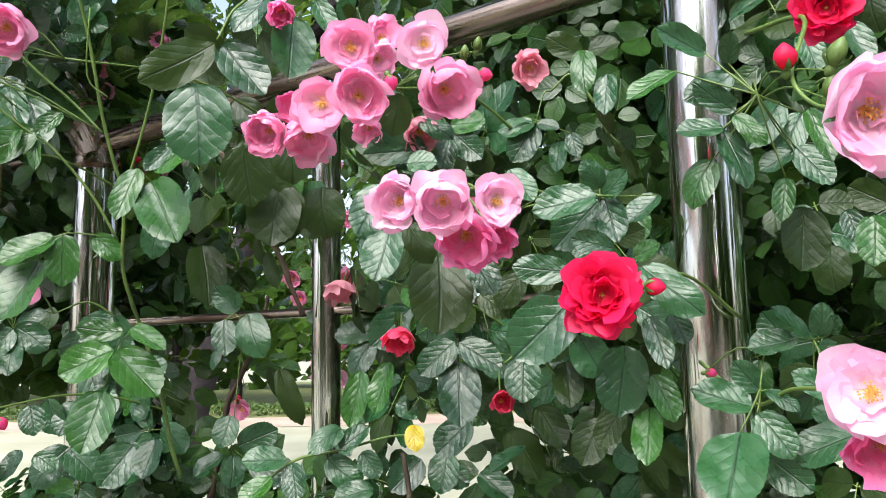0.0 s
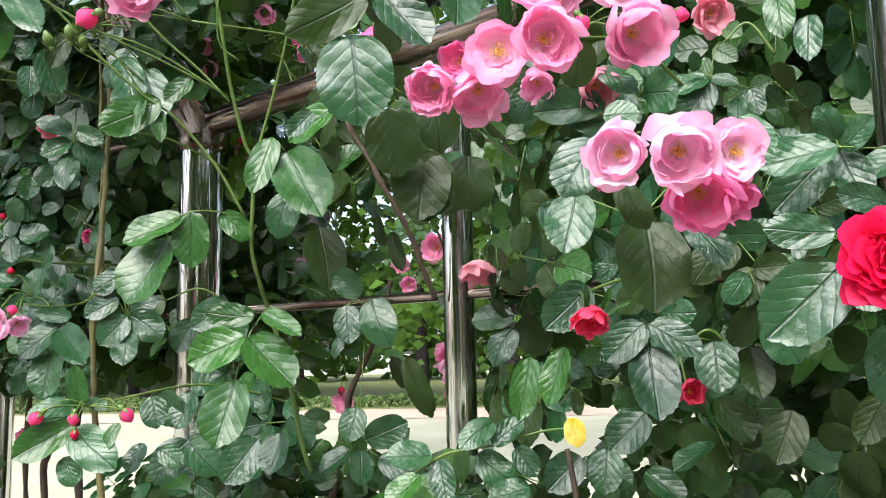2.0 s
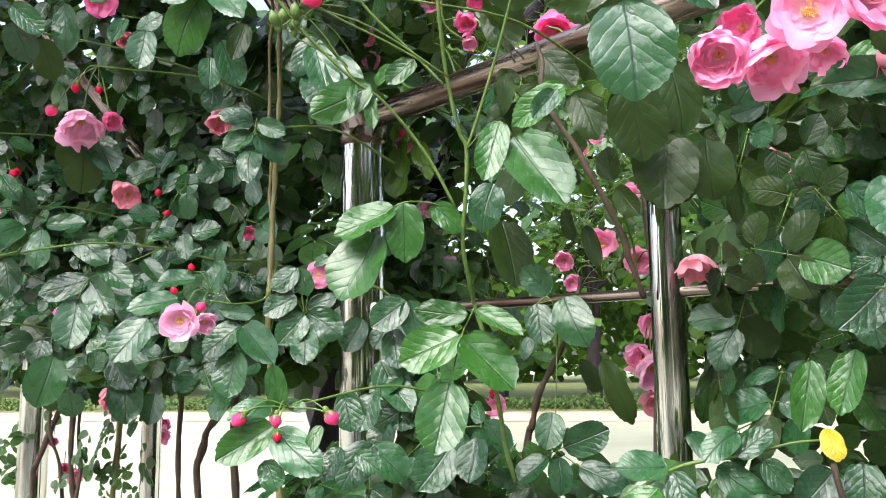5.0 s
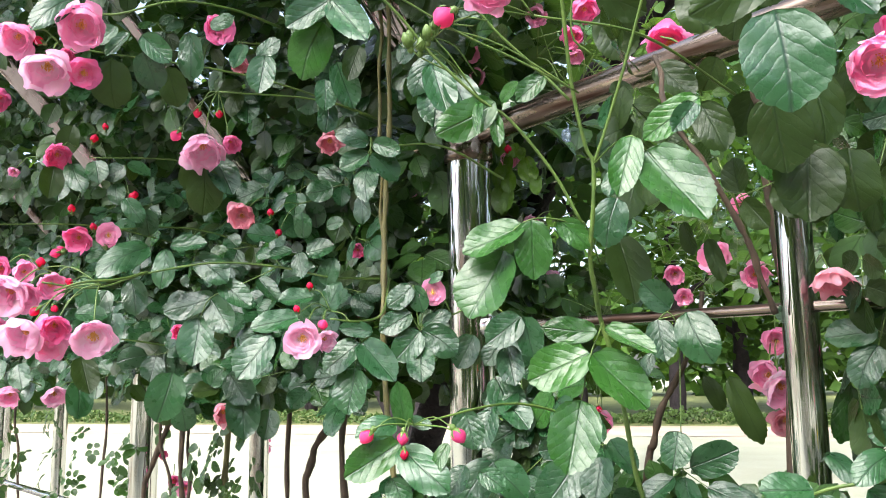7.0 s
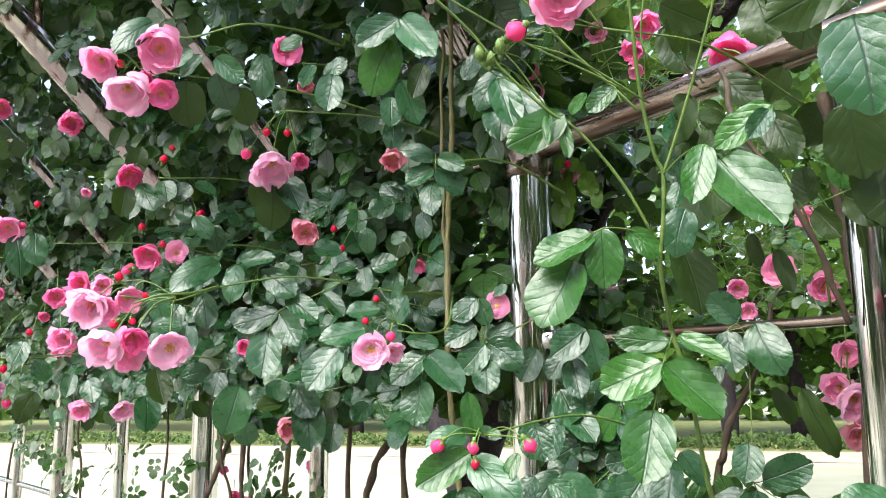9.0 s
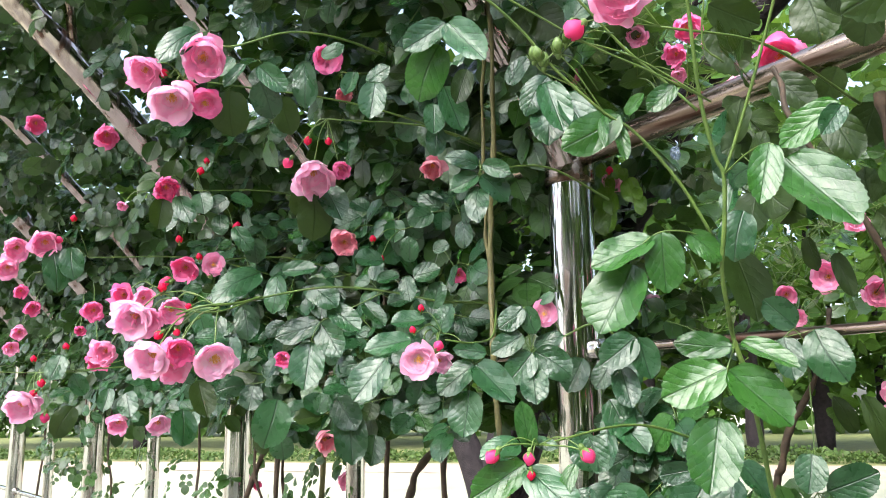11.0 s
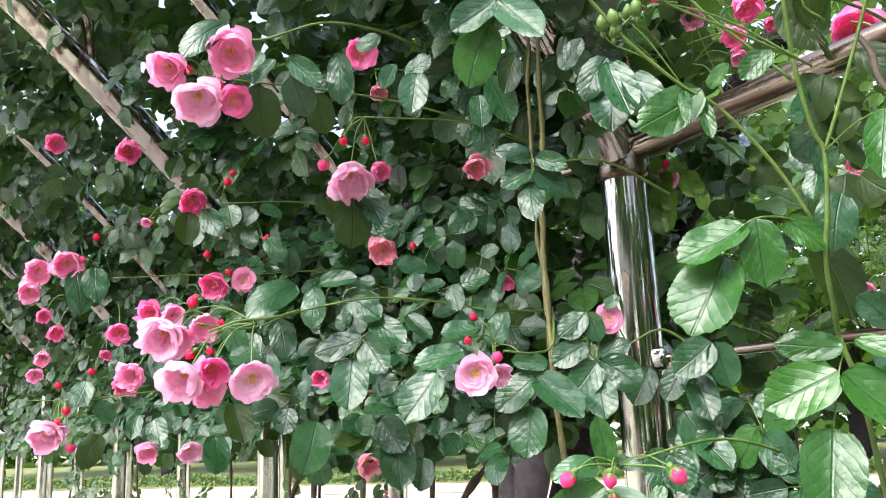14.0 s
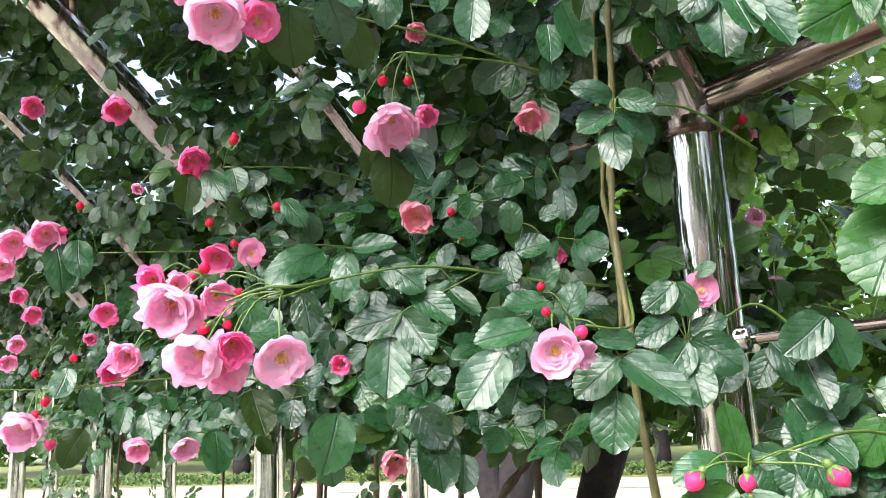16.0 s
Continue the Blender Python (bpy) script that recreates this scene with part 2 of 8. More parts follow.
def leaf_mesh(name, seed, rows=30, wide=0.36, fold=0.12, droop=0.12, curl=0.06):
    """A finely toothed blade of length 1 along +y with its face to +z; u across, v along."""
    rnd = random.Random(seed)
    bm = bmesh.new()
    uvl = bm.loops.layers.uv.new("uv")
    cols = (-1.0, -0.7, -0.36, 0.0, 0.36, 0.7, 1.0)
    grid, place = [], {}
    lean, wob, bend = rnd.uniform(-0.05, 0.05), rnd.uniform(0, 6), rnd.uniform(0.7, 1.3)
    for i in range(rows + 1):
        v = i / rows
        half = wide * max(0.0, 1 - abs(2 * v - 0.96) ** 2.4) ** 0.56 * (1.0 if v < 0.88 else 1 - 0.4 * (v - 0.88) / 0.12)
        if i in (0, rows):
            half = 0.005
        row = []
        for c in cols:
            edge = abs(c) == 1
            tooth = edge and 0 < i < rows
            out = half + ((0.009 if i % 2 else -0.005) * (0.6 + 0.4 * rnd.random()) if tooth else 0)
            x = c * out + lean * math.sin(math.pi * v)
            z = fold * abs(c) ** 0.8 * half * 1.3 - droop * v ** (2 * bend) + curl * math.sin(2.0 * c + wob + 2.5 * v) * half
            z += 0.016 * c * c * math.sin(v * 13 + wob + 2 * c) * (half / wide)
            z += 0.0022 * math.sin((v - 0.34 * abs(c) * half / wide) * 42) * min(1, abs(c) * 2) * (half / wide)
            vert = bm.verts.new((x, v + (0.018 if tooth and i % 2 else 0), z))
            place[vert] = (0.5 + 0.5 * c * half / wide, v)
            row.append(vert)
        grid.append(row)
    for a, b in zip(grid, grid[1:]):
        for k in range(len(cols) - 1):
            f = bm.faces.new((a[k], a[k + 1], b[k + 1], b[k]))
            for loop in f.loops:
                loop[uvl].uv = place[loop.vert]
    me = bpy.data.meshes.new(name)
    bm.to_mesh(me)
    bm.free()
    me.shade_smooth()
    return me


LEAVES = {}
for kind, mat in (("mature", LEAF), ("young", LEAF_YOUNG), ("dull", LEAF_DULL_SHADE), ("yellow", LEAF_YELLOW), ("lime", LEAF_LIME)):
    LEAVES[kind] = [leaf_mesh("leaf", 10 + k, wide=w, fold=f, droop=d, curl=c) for k, (w, f, d, c) in enumerate(((0.39, 0.1, 0.08, 0.06), (0.43, 0.05, 0.14, 0.12), (0.38, 0.15, 0.04, 0.1), (0.44, 0.08, 0.16, 0.06), (0.41, -0.08, 0.18, 0.14), (0.38, 0.12, 0.1, 0.16)))]
    for me in LEAVES[kind]:
        me.materials.append(mat)

leaf_dice = random.Random(5)


def leaf(parent, base, tip, face, kind="mature", wide=1.0, shape=None):
    """One leaflet from base to tip whose upper side looks along face."""
    base, tip, face = Vector(base), Vector(tip), Vector(face)
    y = tip - base
    size = y.length
    y = y / size
    x = y.cross(face).normalized()
    z = x.cross(y)
    pick = LEAVES[kind]
    me = pick[leaf_dice.randrange(len(pick)) if shape is None else shape]
    ob = shared("leaf", me, None, parent, smooth=False)
    m = Matrix((x * size * wide, y * size, z * size)).transposed().to_4x4()
    m.translation = base
    ob.matrix_world = m
    return ob


def petal_mesh(name, seed, rim, half, ruffle, flare, mat):
    """A broad, notched petal as a piece of a bowl: from the bowl's foot at the origin up to the angle rim, half radians to each side."""
    rnd = random.Random(seed)
    bm = bmesh.new()
    uvl = bm.loops.layers.uv.new("uv")
    rows, cols = 8, 11
    grid, place = [], {}
    a0, a1, a2 = (rnd.uniform(0, 6.28) for _ in range(3))
    notch, off, tilt, edge = rnd.uniform(0.02, 0.07), rnd.uniform(-0.25, 0.25), rnd.uniform(-0.08, 0.08), rnd.uniform(0.02, 0.1)
    for i in range(rows + 1):
        v = i / rows
        row = []
        for k in range(cols):
            c = 2 * k / (cols - 1) - 1
            low = 0.13 * abs(c) ** 2.6 + notch * math.exp(-(((c - off) / 0.22) ** 2)) + 0.03 * ruffle * 0.4 * math.sin(5 * c + a2) - tilt * c
            t = rim * v * (1 - low * v**1.5)
            a = c * half * (0.62 + 0.5 * math.sin(math.pi * 0.62 * v))
            wave = math.sin(3.4 * c + a0) + 0.55 * math.sin(7.5 * c + a1)
            out = 1 + 0.04 * (1 - c * c) * v + ruffle * v * v * wave * 0.05 + edge * c * c * v
            push = flare * max(0, v - 0.68) ** 2 * 6 * (1 + 0.5 * math.sin(2.6 * c + a1))
            rr = math.sin(t) * out + push
            vert = bm.verts.new((rr * math.sin(a), rr * math.cos(a), (1 - math.cos(t)) * out - push * 0.45))
            place[vert] = (0.5 + 0.5 * c, v)
            row.append(vert)
        grid.append(row)
    for a, b in zip(grid, grid[1:]):
        for k in range(cols - 1):
            f = bm.faces.new((a[k], a[k + 1], b[k + 1], b[k]))
            for loop in f.loops:
                loop[uvl].uv = place[loop.vert]
    me = bpy.data.meshes.new(name)
    bm.to_mesh(me)
    bm.free()
    me.shade_smooth()
    me.materials.append(mat)
    return me


RIMS = (0.75, 1.0, 1.3, 1.65, 2.05)
PETALS = {}
for kind, mat, ruffle in (("pink", PINK, 1.7), ("pale", PINK_PALE, 1.7), ("deep", PINK_DEEP, 1.9), ("old", PINK_OLD, 2.2), ("red", RED, 3.0), ("rosy", ROSY, 1.8)):
    PETALS[kind] = [[petal_mesh("petal", 40 + 7 * n + k, rim, 0.9 - 0.04 * n, ruffle, fl, mat) for k, fl in enumerate((0.25, 0.1, 0.36, -0.15))] for n, rim in enumerate(RIMS)]


def heart_mesh():
    """The tuft of stamens in an open rose, of radius about 1."""
    rnd = random.Random(3)
    bm = bmesh.new()
    bmesh.ops.create_uvsphere(bm, u_segments=10, v_segments=6, radius=0.42)
    bmesh.ops.scale(bm, vec=(1, 1, 0.45), verts=bm.verts)
    for k in range(34):
        a, tilt = rnd.uniform(0, 6.28), rnd.uniform(0.15, 1.05)
        way = Vector((math.cos(a) * math.sin(tilt), math.sin(a) * math.sin(tilt), math.cos(tilt)))
        end = way * rnd.uniform(0.75, 1.1)
        tube(bm, [way * 0.3, end], 0.025, 0.02, 3)
        bmesh.ops.create_cube(bm, size=0.13, matrix=Matrix.Translation(end))
    me = bpy.data.meshes.new("heart")
    bm.to_mesh(me)
    bm.free()
    me.materials.append(STAMEN)
    return me


HEART = heart_mesh()
rose_dice = random.Random(11)


def frame_of(face):
    z = Vector(face).normalized()
    x = Vector((0, 0, 1)).cross(z)
    x = x.normalized() if x.length > 0.05 else Vector((1, 0, 0))
    return Matrix((x, z.cross(x), z)).transposed().to_4x4()


def blossom(parent, at, face, wide, kind="pink", opened=0.6, label=""):
    """A rose that looks along face; opened: 0 a tight cup, 1 flat open with stamens showing."""
    d = rose_dice
    m = frame_of(face)
    m.translation = Vector(at)
    r = wide * (0.375 if kind == "red" else 0.35)
    loose = 1.0
    if kind == "red" and wide > 0.045:
        whorls, loose = ((6, 1, 1.0), (7, 2, 0.97), (7, 2, 0.86), (7, 2, 0.73), (6, 3, 0.58), (6, 3, 0.45), (5, 3, 0.32)), 1.8
    elif opened >= 0.9:
        whorls = ((5, 1, 1.0), (5, 1, 0.94), (5, 1, 0.78), (4, 2, 0.46))
    elif opened >= 0.7:
        whorls = ((5, 2, 1.0), (5, 2, 0.96), (5, 2, 0.82), (5, 2, 0.62), (4, 2, 0.42))
    elif opened >= 0.4:
        whorls = ((5, 4, 1.0), (5, 3, 0.98), (5, 3, 0.88), (5, 3, 0.72), (5, 2, 0.54), (3, 3, 0.34))
    else:
        whorls = ((5, 4, 1.0), (5, 4, 0.97), (5, 4, 0.88), (5, 4, 0.74), (4, 4, 0.58), (3, 4, 0.4), (3, 4, 0.24))
    first = RIMS[whorls[0][1]]
    deep = r * (1 - math.cos(first)) / math.sin(min(first, 1.57))
    core = shared("blossom", HEART, None, parent, label, smooth=False)
    foot = m @ Matrix.Translation((0, 0, -0.55 * deep))
    core.matrix_world = foot @ Matrix.Translation((0, 0, 0.1 * r)) @ Matrix.Scale((0.1 if kind == "red" else 0.36) * r, 4)
    start = d.uniform(0, 360)
    for w, (count, shape, size) in enumerate(whorls):
        turn = start + 36 * w + d.uniform(-9, 9)
        big = r * size / math.sin(min(RIMS[shape], 1.57))
        for k in range(count):
            ob = shared("petal", PETALS[kind][shape][d.randrange(4)], None, core, smooth=False)
            here = foot @ pose(0, 0, (0.05 if loose > 2 else 0.02) * r * w, 0, 0, turn + 360 * k / count + d.uniform(-10, 10)) @ pose(0, 0, 0, loose * d.uniform(-13, 8), loose * d.uniform(-9, 9), 0)
            ob.matrix_parent_inverse = core.matrix_world.inverted()
            ob.matrix_world = here @ Matrix.Diagonal((big * d.uniform(0.9, 1.08), big * d.uniform(0.9, 1.08), big * d.uniform(0.88, 1.06), 1))
    return core


def bud_mesh(name, mat, plump):
    bm = bmesh.new()
    line = [Vector((0, 0, z)) for z in (0, 0.12, 0.3, 0.5, 0.7, 0.88, 1.0)]
    rings = []
    for z, r in zip((0, 0.12, 0.3, 0.5, 0.7, 0.88, 1.0), (0.1, 0.26, 0.4, 0.45, 0.38, 0.22, 0.05)):
        rings.append([bm.verts.new((r * plump * math.cos(a) * (1 + 0.07 * math.sin(3 * a + 4 * z)), r * plump * math.sin(a) * (1 + 0.07 * math.sin(3 * a + 4 * z)), z)) for a in (math.pi * k / 6 for k in range(12))])
    for a, b in zip(rings, rings[1:]):
        for k in range(12):
            bm.faces.new((a[k], a[(k + 1) % 12], b[(k + 1) % 12], b[k]))
    bm.faces.new(rings[-1])
    uvl = bm.loops.layers.uv.new("uv")
    for f in bm.faces:
        for loop in f.loops:
            loop[uvl].uv = (math.atan2(loop.vert.co.y, loop.vert.co.x) / 6.283 + 0.5, 0.45 + 0.55 * loop.vert.co.z)
    me = bpy.data.meshes.new(name)
    bm.to_mesh(me)
    bm.free()
    me.shade_smooth()
    me.materials.append(mat)
    return me


def sepal_mesh():
    """One pointed green sepal on the side of a bud of length 1."""
    bm = bmesh.new()
    out, side = Vector((1, 0, 0)), Vector((0, 1, 0))
    pts = [(0.1, 0.08, -0.02), (0.28, 0.14, 0.08), (0.42, 0.11, 0.22), (0.47, 0.06, 0.36), (0.49, 0.012, 0.48)]
    rows = [[bm.verts.new(out * (r - 0.05 * abs(s)) + side * w * s + Vector((0, 0, z))) for s in (-1, 0, 1)] for r, w, z in pts]
    for p, q in zip(rows, rows[1:]):
        for k in range(2):
            bm.faces.new((p[k], p[k + 1], q[k + 1], q[k]))
    me = bpy.data.meshes.new("sepal")
    bm.to_mesh(me)
    bm.free()
    me.shade_smooth()
    me.materials.append(STEM)
    return me


def hip_mesh():
    bm = bmesh.new()
    bmesh.ops.create_uvsphere(bm, u_segments=10, v_segments=7, radius=0.2, matrix=Matrix.Translation((0, 0, -0.1)) @ Matrix.Diagonal((1, 1, 1.25, 1)))
    me = bpy.data.meshes.new("hip")
    bm.to_mesh(me)
    bm.free()
    me.shade_smooth()
    me.materials.append(STEM)
    return me


BUDS = {"pink": bud_mesh("bud", BUD_PINK, 1.0), "red": bud_mesh("bud", RED, 0.95), "green": bud_mesh("bud", STEM, 0.7)}
SEPAL, HIP = sepal_mesh(), hip_mesh()


def bud(parent, at, way, long, kind="pink"):
    m = frame_of(way)
    m.translation = Vector(at)
    ob = shared("bud", BUDS[kind], None, parent, smooth=False)
    ob.matrix_world = m @ Matrix.Scale(long, 4)
    for k in range(6):
        piece = shared("sepal" if k else "hip", SEPAL if k else HIP, None, ob, smooth=False)
        piece.matrix_parent_inverse = ob.matrix_world.inverted()
        piece.matrix_world = m @ Matrix.Scale(long, 4) @ Matrix.Rotation(2 * math.pi * k / 5, 4, "Z")
    return ob


def shoot(name, label, points, r=0.003, mat=STEM, category="rose shoot", group="", r1=None):
    """A thing that starts as a stem through points; leaves and flowers are hung on it."""
    root = new(name)
    tagged(root, label, category, group)
    pipe("stem", points, r, mat, root, r1 if r1 else r * 0.6, 7, knobby=0.15)
    return root


def stalk(parent, points, r=0.0013, mat=None):
    return pipe("stalk", points, r, mat or STEM, parent, r * 0.8, 5, 4)


# ---- thickets: many leaves as one mesh ----
def low_blade(rows=4, wide=0.4):
    verts, uvs, faces = [], [], []
    cols = (-1, 0, 1)
    for i in range(rows + 1):
        v = i / rows
        half = wide * max(0.02, max(0.0, 1 - abs(2 * v - 0.97) ** 2.2) ** 0.62) * (1 if i < rows else 0.1)
        for c in cols:
            verts.append((c * half, v, 0.2 * abs(c) * half - 0.16 * v * v))
            uvs.append((0.5 + 0.5 * c * half / wide, v))
    for i in range(rows):
        for k in range(2):
            a = i * 3 + k
            faces.append((a, a + 1, a + 4, a + 3))
    return np.array(verts), np.array(uvs), np.array(faces)


BLADE = low_blade()


FAR_BLADE = low_blade(2, 0.45)


def blades(name, frames, mat, parent=None, blade=None):
    """One mesh of many leaflets; frames: n x 4 x 3 rows of base, x, y and z axes."""
    frames = np.asarray(frames, float)
    v, uv, f = blade or BLADE
    n = len(frames)
    verts = frames[:, None, 0] + np.einsum("vk,nkj->nvj", v, frames[:, 1:])
    faces = (f[None] + (np.arange(n) * len(v))[:, None, None]).reshape(-1, 4)
    me = bpy.data.meshes.new(name)
    me.vertices.add(n * len(v))
    me.vertices.foreach_set("co", verts.ravel())
    me.loops.add(faces.size)
    me.loops.foreach_set("vertex_index", faces.ravel().astype(np.int32))
    me.polygons.add(len(faces))
    me.polygons.foreach_set("loop_start", np.arange(0, faces.size, 4, dtype=np.int32))
    layer = me.uv_layers.new(name="uv")
    layer.data.foreach_set("uv", np.tile(uv, (n, 1))[faces.ravel()].ravel())
    me.update()
    me.validate()
    return shared(name, me, mat, parent)


def unit(a):
    return a / np.maximum(1e-9, np.linalg.norm(a, axis=-1, keepdims=True))


def compound(rng, at, face, size, hang=0.8, spread=0.9, jitter=0.35):
    """Leaflet frames of five-part rose leaves at places, whose upper sides look about along face."""
    n = len(at)
    z = unit(face + rng.normal(0, jitter, (n, 3)))
    run = rng.normal(0, spread, (n, 3)) + np.array([0, 0, -hang])
    y = unit(run - z * (run * z).sum(-1, keepdims=True))
    x = np.cross(y, z)
    s = size[:, None]
    out = []
    for along, turn, big in ((1.0, 0, 1.0), (0.75, 62, 0.9), (0.75, -62, 0.9), (0.05, 75, 0.75), (0.05, -75, 0.75)):
        a = np.radians(turn + rng.normal(0, 9, n))[:, None]
        yy = unit(y * np.cos(a) + x * np.sin(a) + z * rng.normal(0, 0.16, (n, 1)))
        zz = unit(z + rng.normal(0, 0.16, (n, 3)))
        xx = unit(np.cross(yy, zz))
        zz = np.cross(xx, yy)
        k = s * big * rng.uniform(0.85, 1.1, (n, 1))
        base = at + y * s * along * 0.95 + yy * 0.08 * s
        out.append(np.stack([base, xx * k * rng.uniform(0.85, 1.1, (n, 1)), yy * k, zz * k], 1))
    return np.concatenate(out)


# ---- the ground and the distance ----
def sheet(name, x0, x1, y0, y1, z, mat, cells=24, wave=0.0):
    bm = bmesh.new()
    grid = [[bm.verts.new((x0 + (x1 - x0) * i / cells, y0 + (y1 - y0) * j / cells, z + wave * noise.noise(Vector((i * 0.7, j * 0.7, 1))))) for i in range(cells + 1)] for j in range(cells + 1)]
    for a, b in zip(grid, grid[1:]):
        for k in range(cells):
            bm.faces.new((a[k], a[k + 1], b[k + 1], b[k]))
    return part(name, bm, mat)


tagged(sheet("ground", -1500, 1500, -1500, 1500, 0, LAWN), "pale dry lawn stretching to the trees", "lawn", kind="structure")

# The wall of the tunnel runs along ALONG; INTO points from it into the tunnel.
CORNER = Vector((-0.62, 1.57, 0))
ALONG, INTO, UP = Vector((0.8383, -0.5452, 0)), Vector((-0.5452, -0.8383, 0)), Vector((0, 0, 1))


def wall(u, off, z):
    """A place u metres along the wall from the corner post and off metres into the tunnel."""
    return CORNER + ALONG * u + INTO * off + UP * z


# Added floor strip, out of view: darkens rib reflections and the leaves' undersides.
floor_strip = bmesh.new()
strip = [[floor_strip.verts.new(wall(-14 + 2.0 * i, 0.2 + 0.8 * j, 0.012 + 0.004 * noise.noise(Vector((i, j, 4))))) for i in range(15)] for j in range(5)]
for a, b in zip(strip, strip[1:]):
    for k in range(14):
        floor_strip.faces.new((a[k], b[k], b[k + 1], a[k + 1]))
tagged(part("path", floor_strip, DARK_FLOOR), "unseen dark grey floor added under the arbor to cut bounced light", "path", kind="structure")

RAIL_TOP, RAIL_MID, RAIL_LOW = 1.935, 1.588, 1.1
MAIN = (-5.35, -4.02, -2.67, -1.315, 0.0, 1.15, 2.4)
BETWEEN = (-4.7, -3.35, -1.99, -0.695, 0.575, 1.78)


def rail_top(u):
    """The top rail climbs a little towards the open end."""
    return RAIL_TOP + max(0.0, u) * 0.055


def arch(u, reach=2.6):
    """Points of a rib: it leaves the post's head at a slant and bends over the path."""
    pts = [(0.0, RAIL_TOP - 0.02), (0.06, 2.0), (0.25, 2.195), (0.45, 2.385), (0.65, 2.56), (0.9, 2.74), (1.2, 2.87), (1.6, 2.94), (2.0, 2.87), (2.3, 2.74), (2.55, 2.56)]
    return [wall(u, s, z + rail_top(u) - RAIL_TOP) for s, z in pts if s <= reach]


frame_thing = tagged(new("steel_arbor"), "polished stainless steel tube arbor overgrown with climbing roses", "arbor")
for u in MAIN:
    pipe("post", [wall(u, 0, 0), wall(u, 0, rail_top(u) - 0.03)], 0.0397, STEEL, frame_thing, sides=24, steps=1)
    if u <= 0:
        pipe("rib", arch(u), 0.041, STEEL_RIB, frame_thing, sides=18, label="bent steel roof tube")
    collar = tube(bmesh.new(), [wall(u, 0, rail_top(u) + h) for h in (-0.05, -0.04, 0.012, 0.02)], 0.0445, 0.0445, 24)
    part("collar", collar, STEEL_BROWN, frame_thing)
for u in BETWEEN:
    pipe("post", [wall(u, 0, 0), wall(u, 0, rail_top(u) - 0.02)], 0.022, STEEL, frame_thing, sides=18, steps=1)
    if u <= 0:
        pipe("rib", arch(u), 0.019, STEEL_RIB, frame_thing, sides=14, label="thin bent steel roof tube")
for a, b in zip(MAIN, MAIN[1:]):
    pipe("rail", [wall(a, 0.0, rail_top(a)), wall(b, 0.0, rail_top(b))], 0.0225, STEEL_BROWN, frame_thing, sides=18, steps=1, label="upper rail, weathered brownish steel")
    if a > 1:
        continue
    pipe("rail", [wall(a + 0.03, 0.0, RAIL_MID), wall(b - 0.03, 0.0, RAIL_MID)], 0.0075, STEEL_BROWN, frame_thing, sides=12, steps=1)
    pipe("rail", [wall(a + 0.03, 0.0, RAIL_LOW), wall(b - 0.03, 0.0, RAIL_LOW)], 0.012, STEEL, frame_thing, sides=12, steps=1)
    for end, way in ((a, 1), (b, -1)):
        for z in (RAIL_MID, RAIL_LOW):
            part("bolt", tube(bmesh.new(), [wall(end + way * s, 0.0, z) for s in (0.034, 0.04, 0.052, 0.056)], 0.019, 0.019, 14), STEEL, frame_thing)
pipe("brace", [wall(-1.3, 0.53, 2.47), wall(-1.19, 0.6, 2.68), wall(-1.1, 0.66, 2.85)], 0.013, STEEL_BROWN, frame_thing, sides=10)
for s, z in ((0.9, 2.76), (1.6, 2.96)):
    pipe("purlin", [wall(MAIN[0], s, z), wall(0.05, s, z)], 0.019, STEEL, frame_thing, sides=12, steps=1)

# ---- thickets ----
rng = np.random.default_rng(7)
A3, I3, U3 = np.array(ALONG), np.array(INTO), np.array(UP)
C3 = np.array(CORNER)


def scatter(name, label, count, u, off, z, size, face, mat=LEAF_MASS, keep=None, hang=0.8, jitter=0.35, roof=False):
    """A thicket of compound leaves in a box of the wall; keep(u, off, z) thins it. roof: z counts from the ribs."""
    p = np.stack([rng.uniform(*u, count), rng.uniform(*off, count), rng.uniform(*z, count)], 1)
    if keep is not None:
        p = p[rng.uniform(0, 1, count) < keep(p[:, 0], p[:, 1], p[:, 2])]
    if roof:
        p[:, 2] += np.interp(p[:, 1], (0.0, 0.06, 0.25, 0.45, 0.65, 0.9, 1.2, 1.6), (1.92, 2.0, 2.195, 2.385, 2.56, 2.74, 2.87, 2.94))
    at = C3 + p[:, :1] * A3 + p[:, 1:2] * I3 + p[:, 2:] * U3
    f = np.broadcast_to(face[0] * I3 + face[1] * U3 + face[2] * A3, at.shape)
    ob = blades(name, compound(rng, at, f, rng.uniform(*size, len(at)), hang, jitter=jitter), mat)
    return tagged(ob, label, "rose leaves", kind="stuff")


def ragged(u, z, scale=4.0, seed=0.0):
    return np.array([noise.noise(Vector((a * scale + seed, b * scale, seed))) for a, b in zip(u, z)])


RIBS = np.array([u for u in MAIN + BETWEEN if u < -0.1])


def clear_ribs(u, off, z):
    """Few leaves right below a rib, so that stretches of the tube show."""
    gap = u[:, None] - RIBS[None]
    near = ((gap > -0.08) & (gap < 0.25)).any(1) & (off > 0.08) & (ragged(u * 0, off, 6.0, 3.0) > -0.2)
    return np.where(near, 0.04, 1.0) * np.where(ragged(u, off + z, 3.0, 9.0) > -0.35, 1.0, 0.4)


def clear_post(u, off, z):
    return np.where(np.abs(u - 1.15) < 0.2, 0.0, 1.0) * np.where(ragged(u, z, 5.0, 2.0) > -0.1, 1.0, 0.15)


def patchy(u, off, z):
    return np.where(ragged(u, z, 4.0, 5.0) > -0.05, 1.0, 0.2)


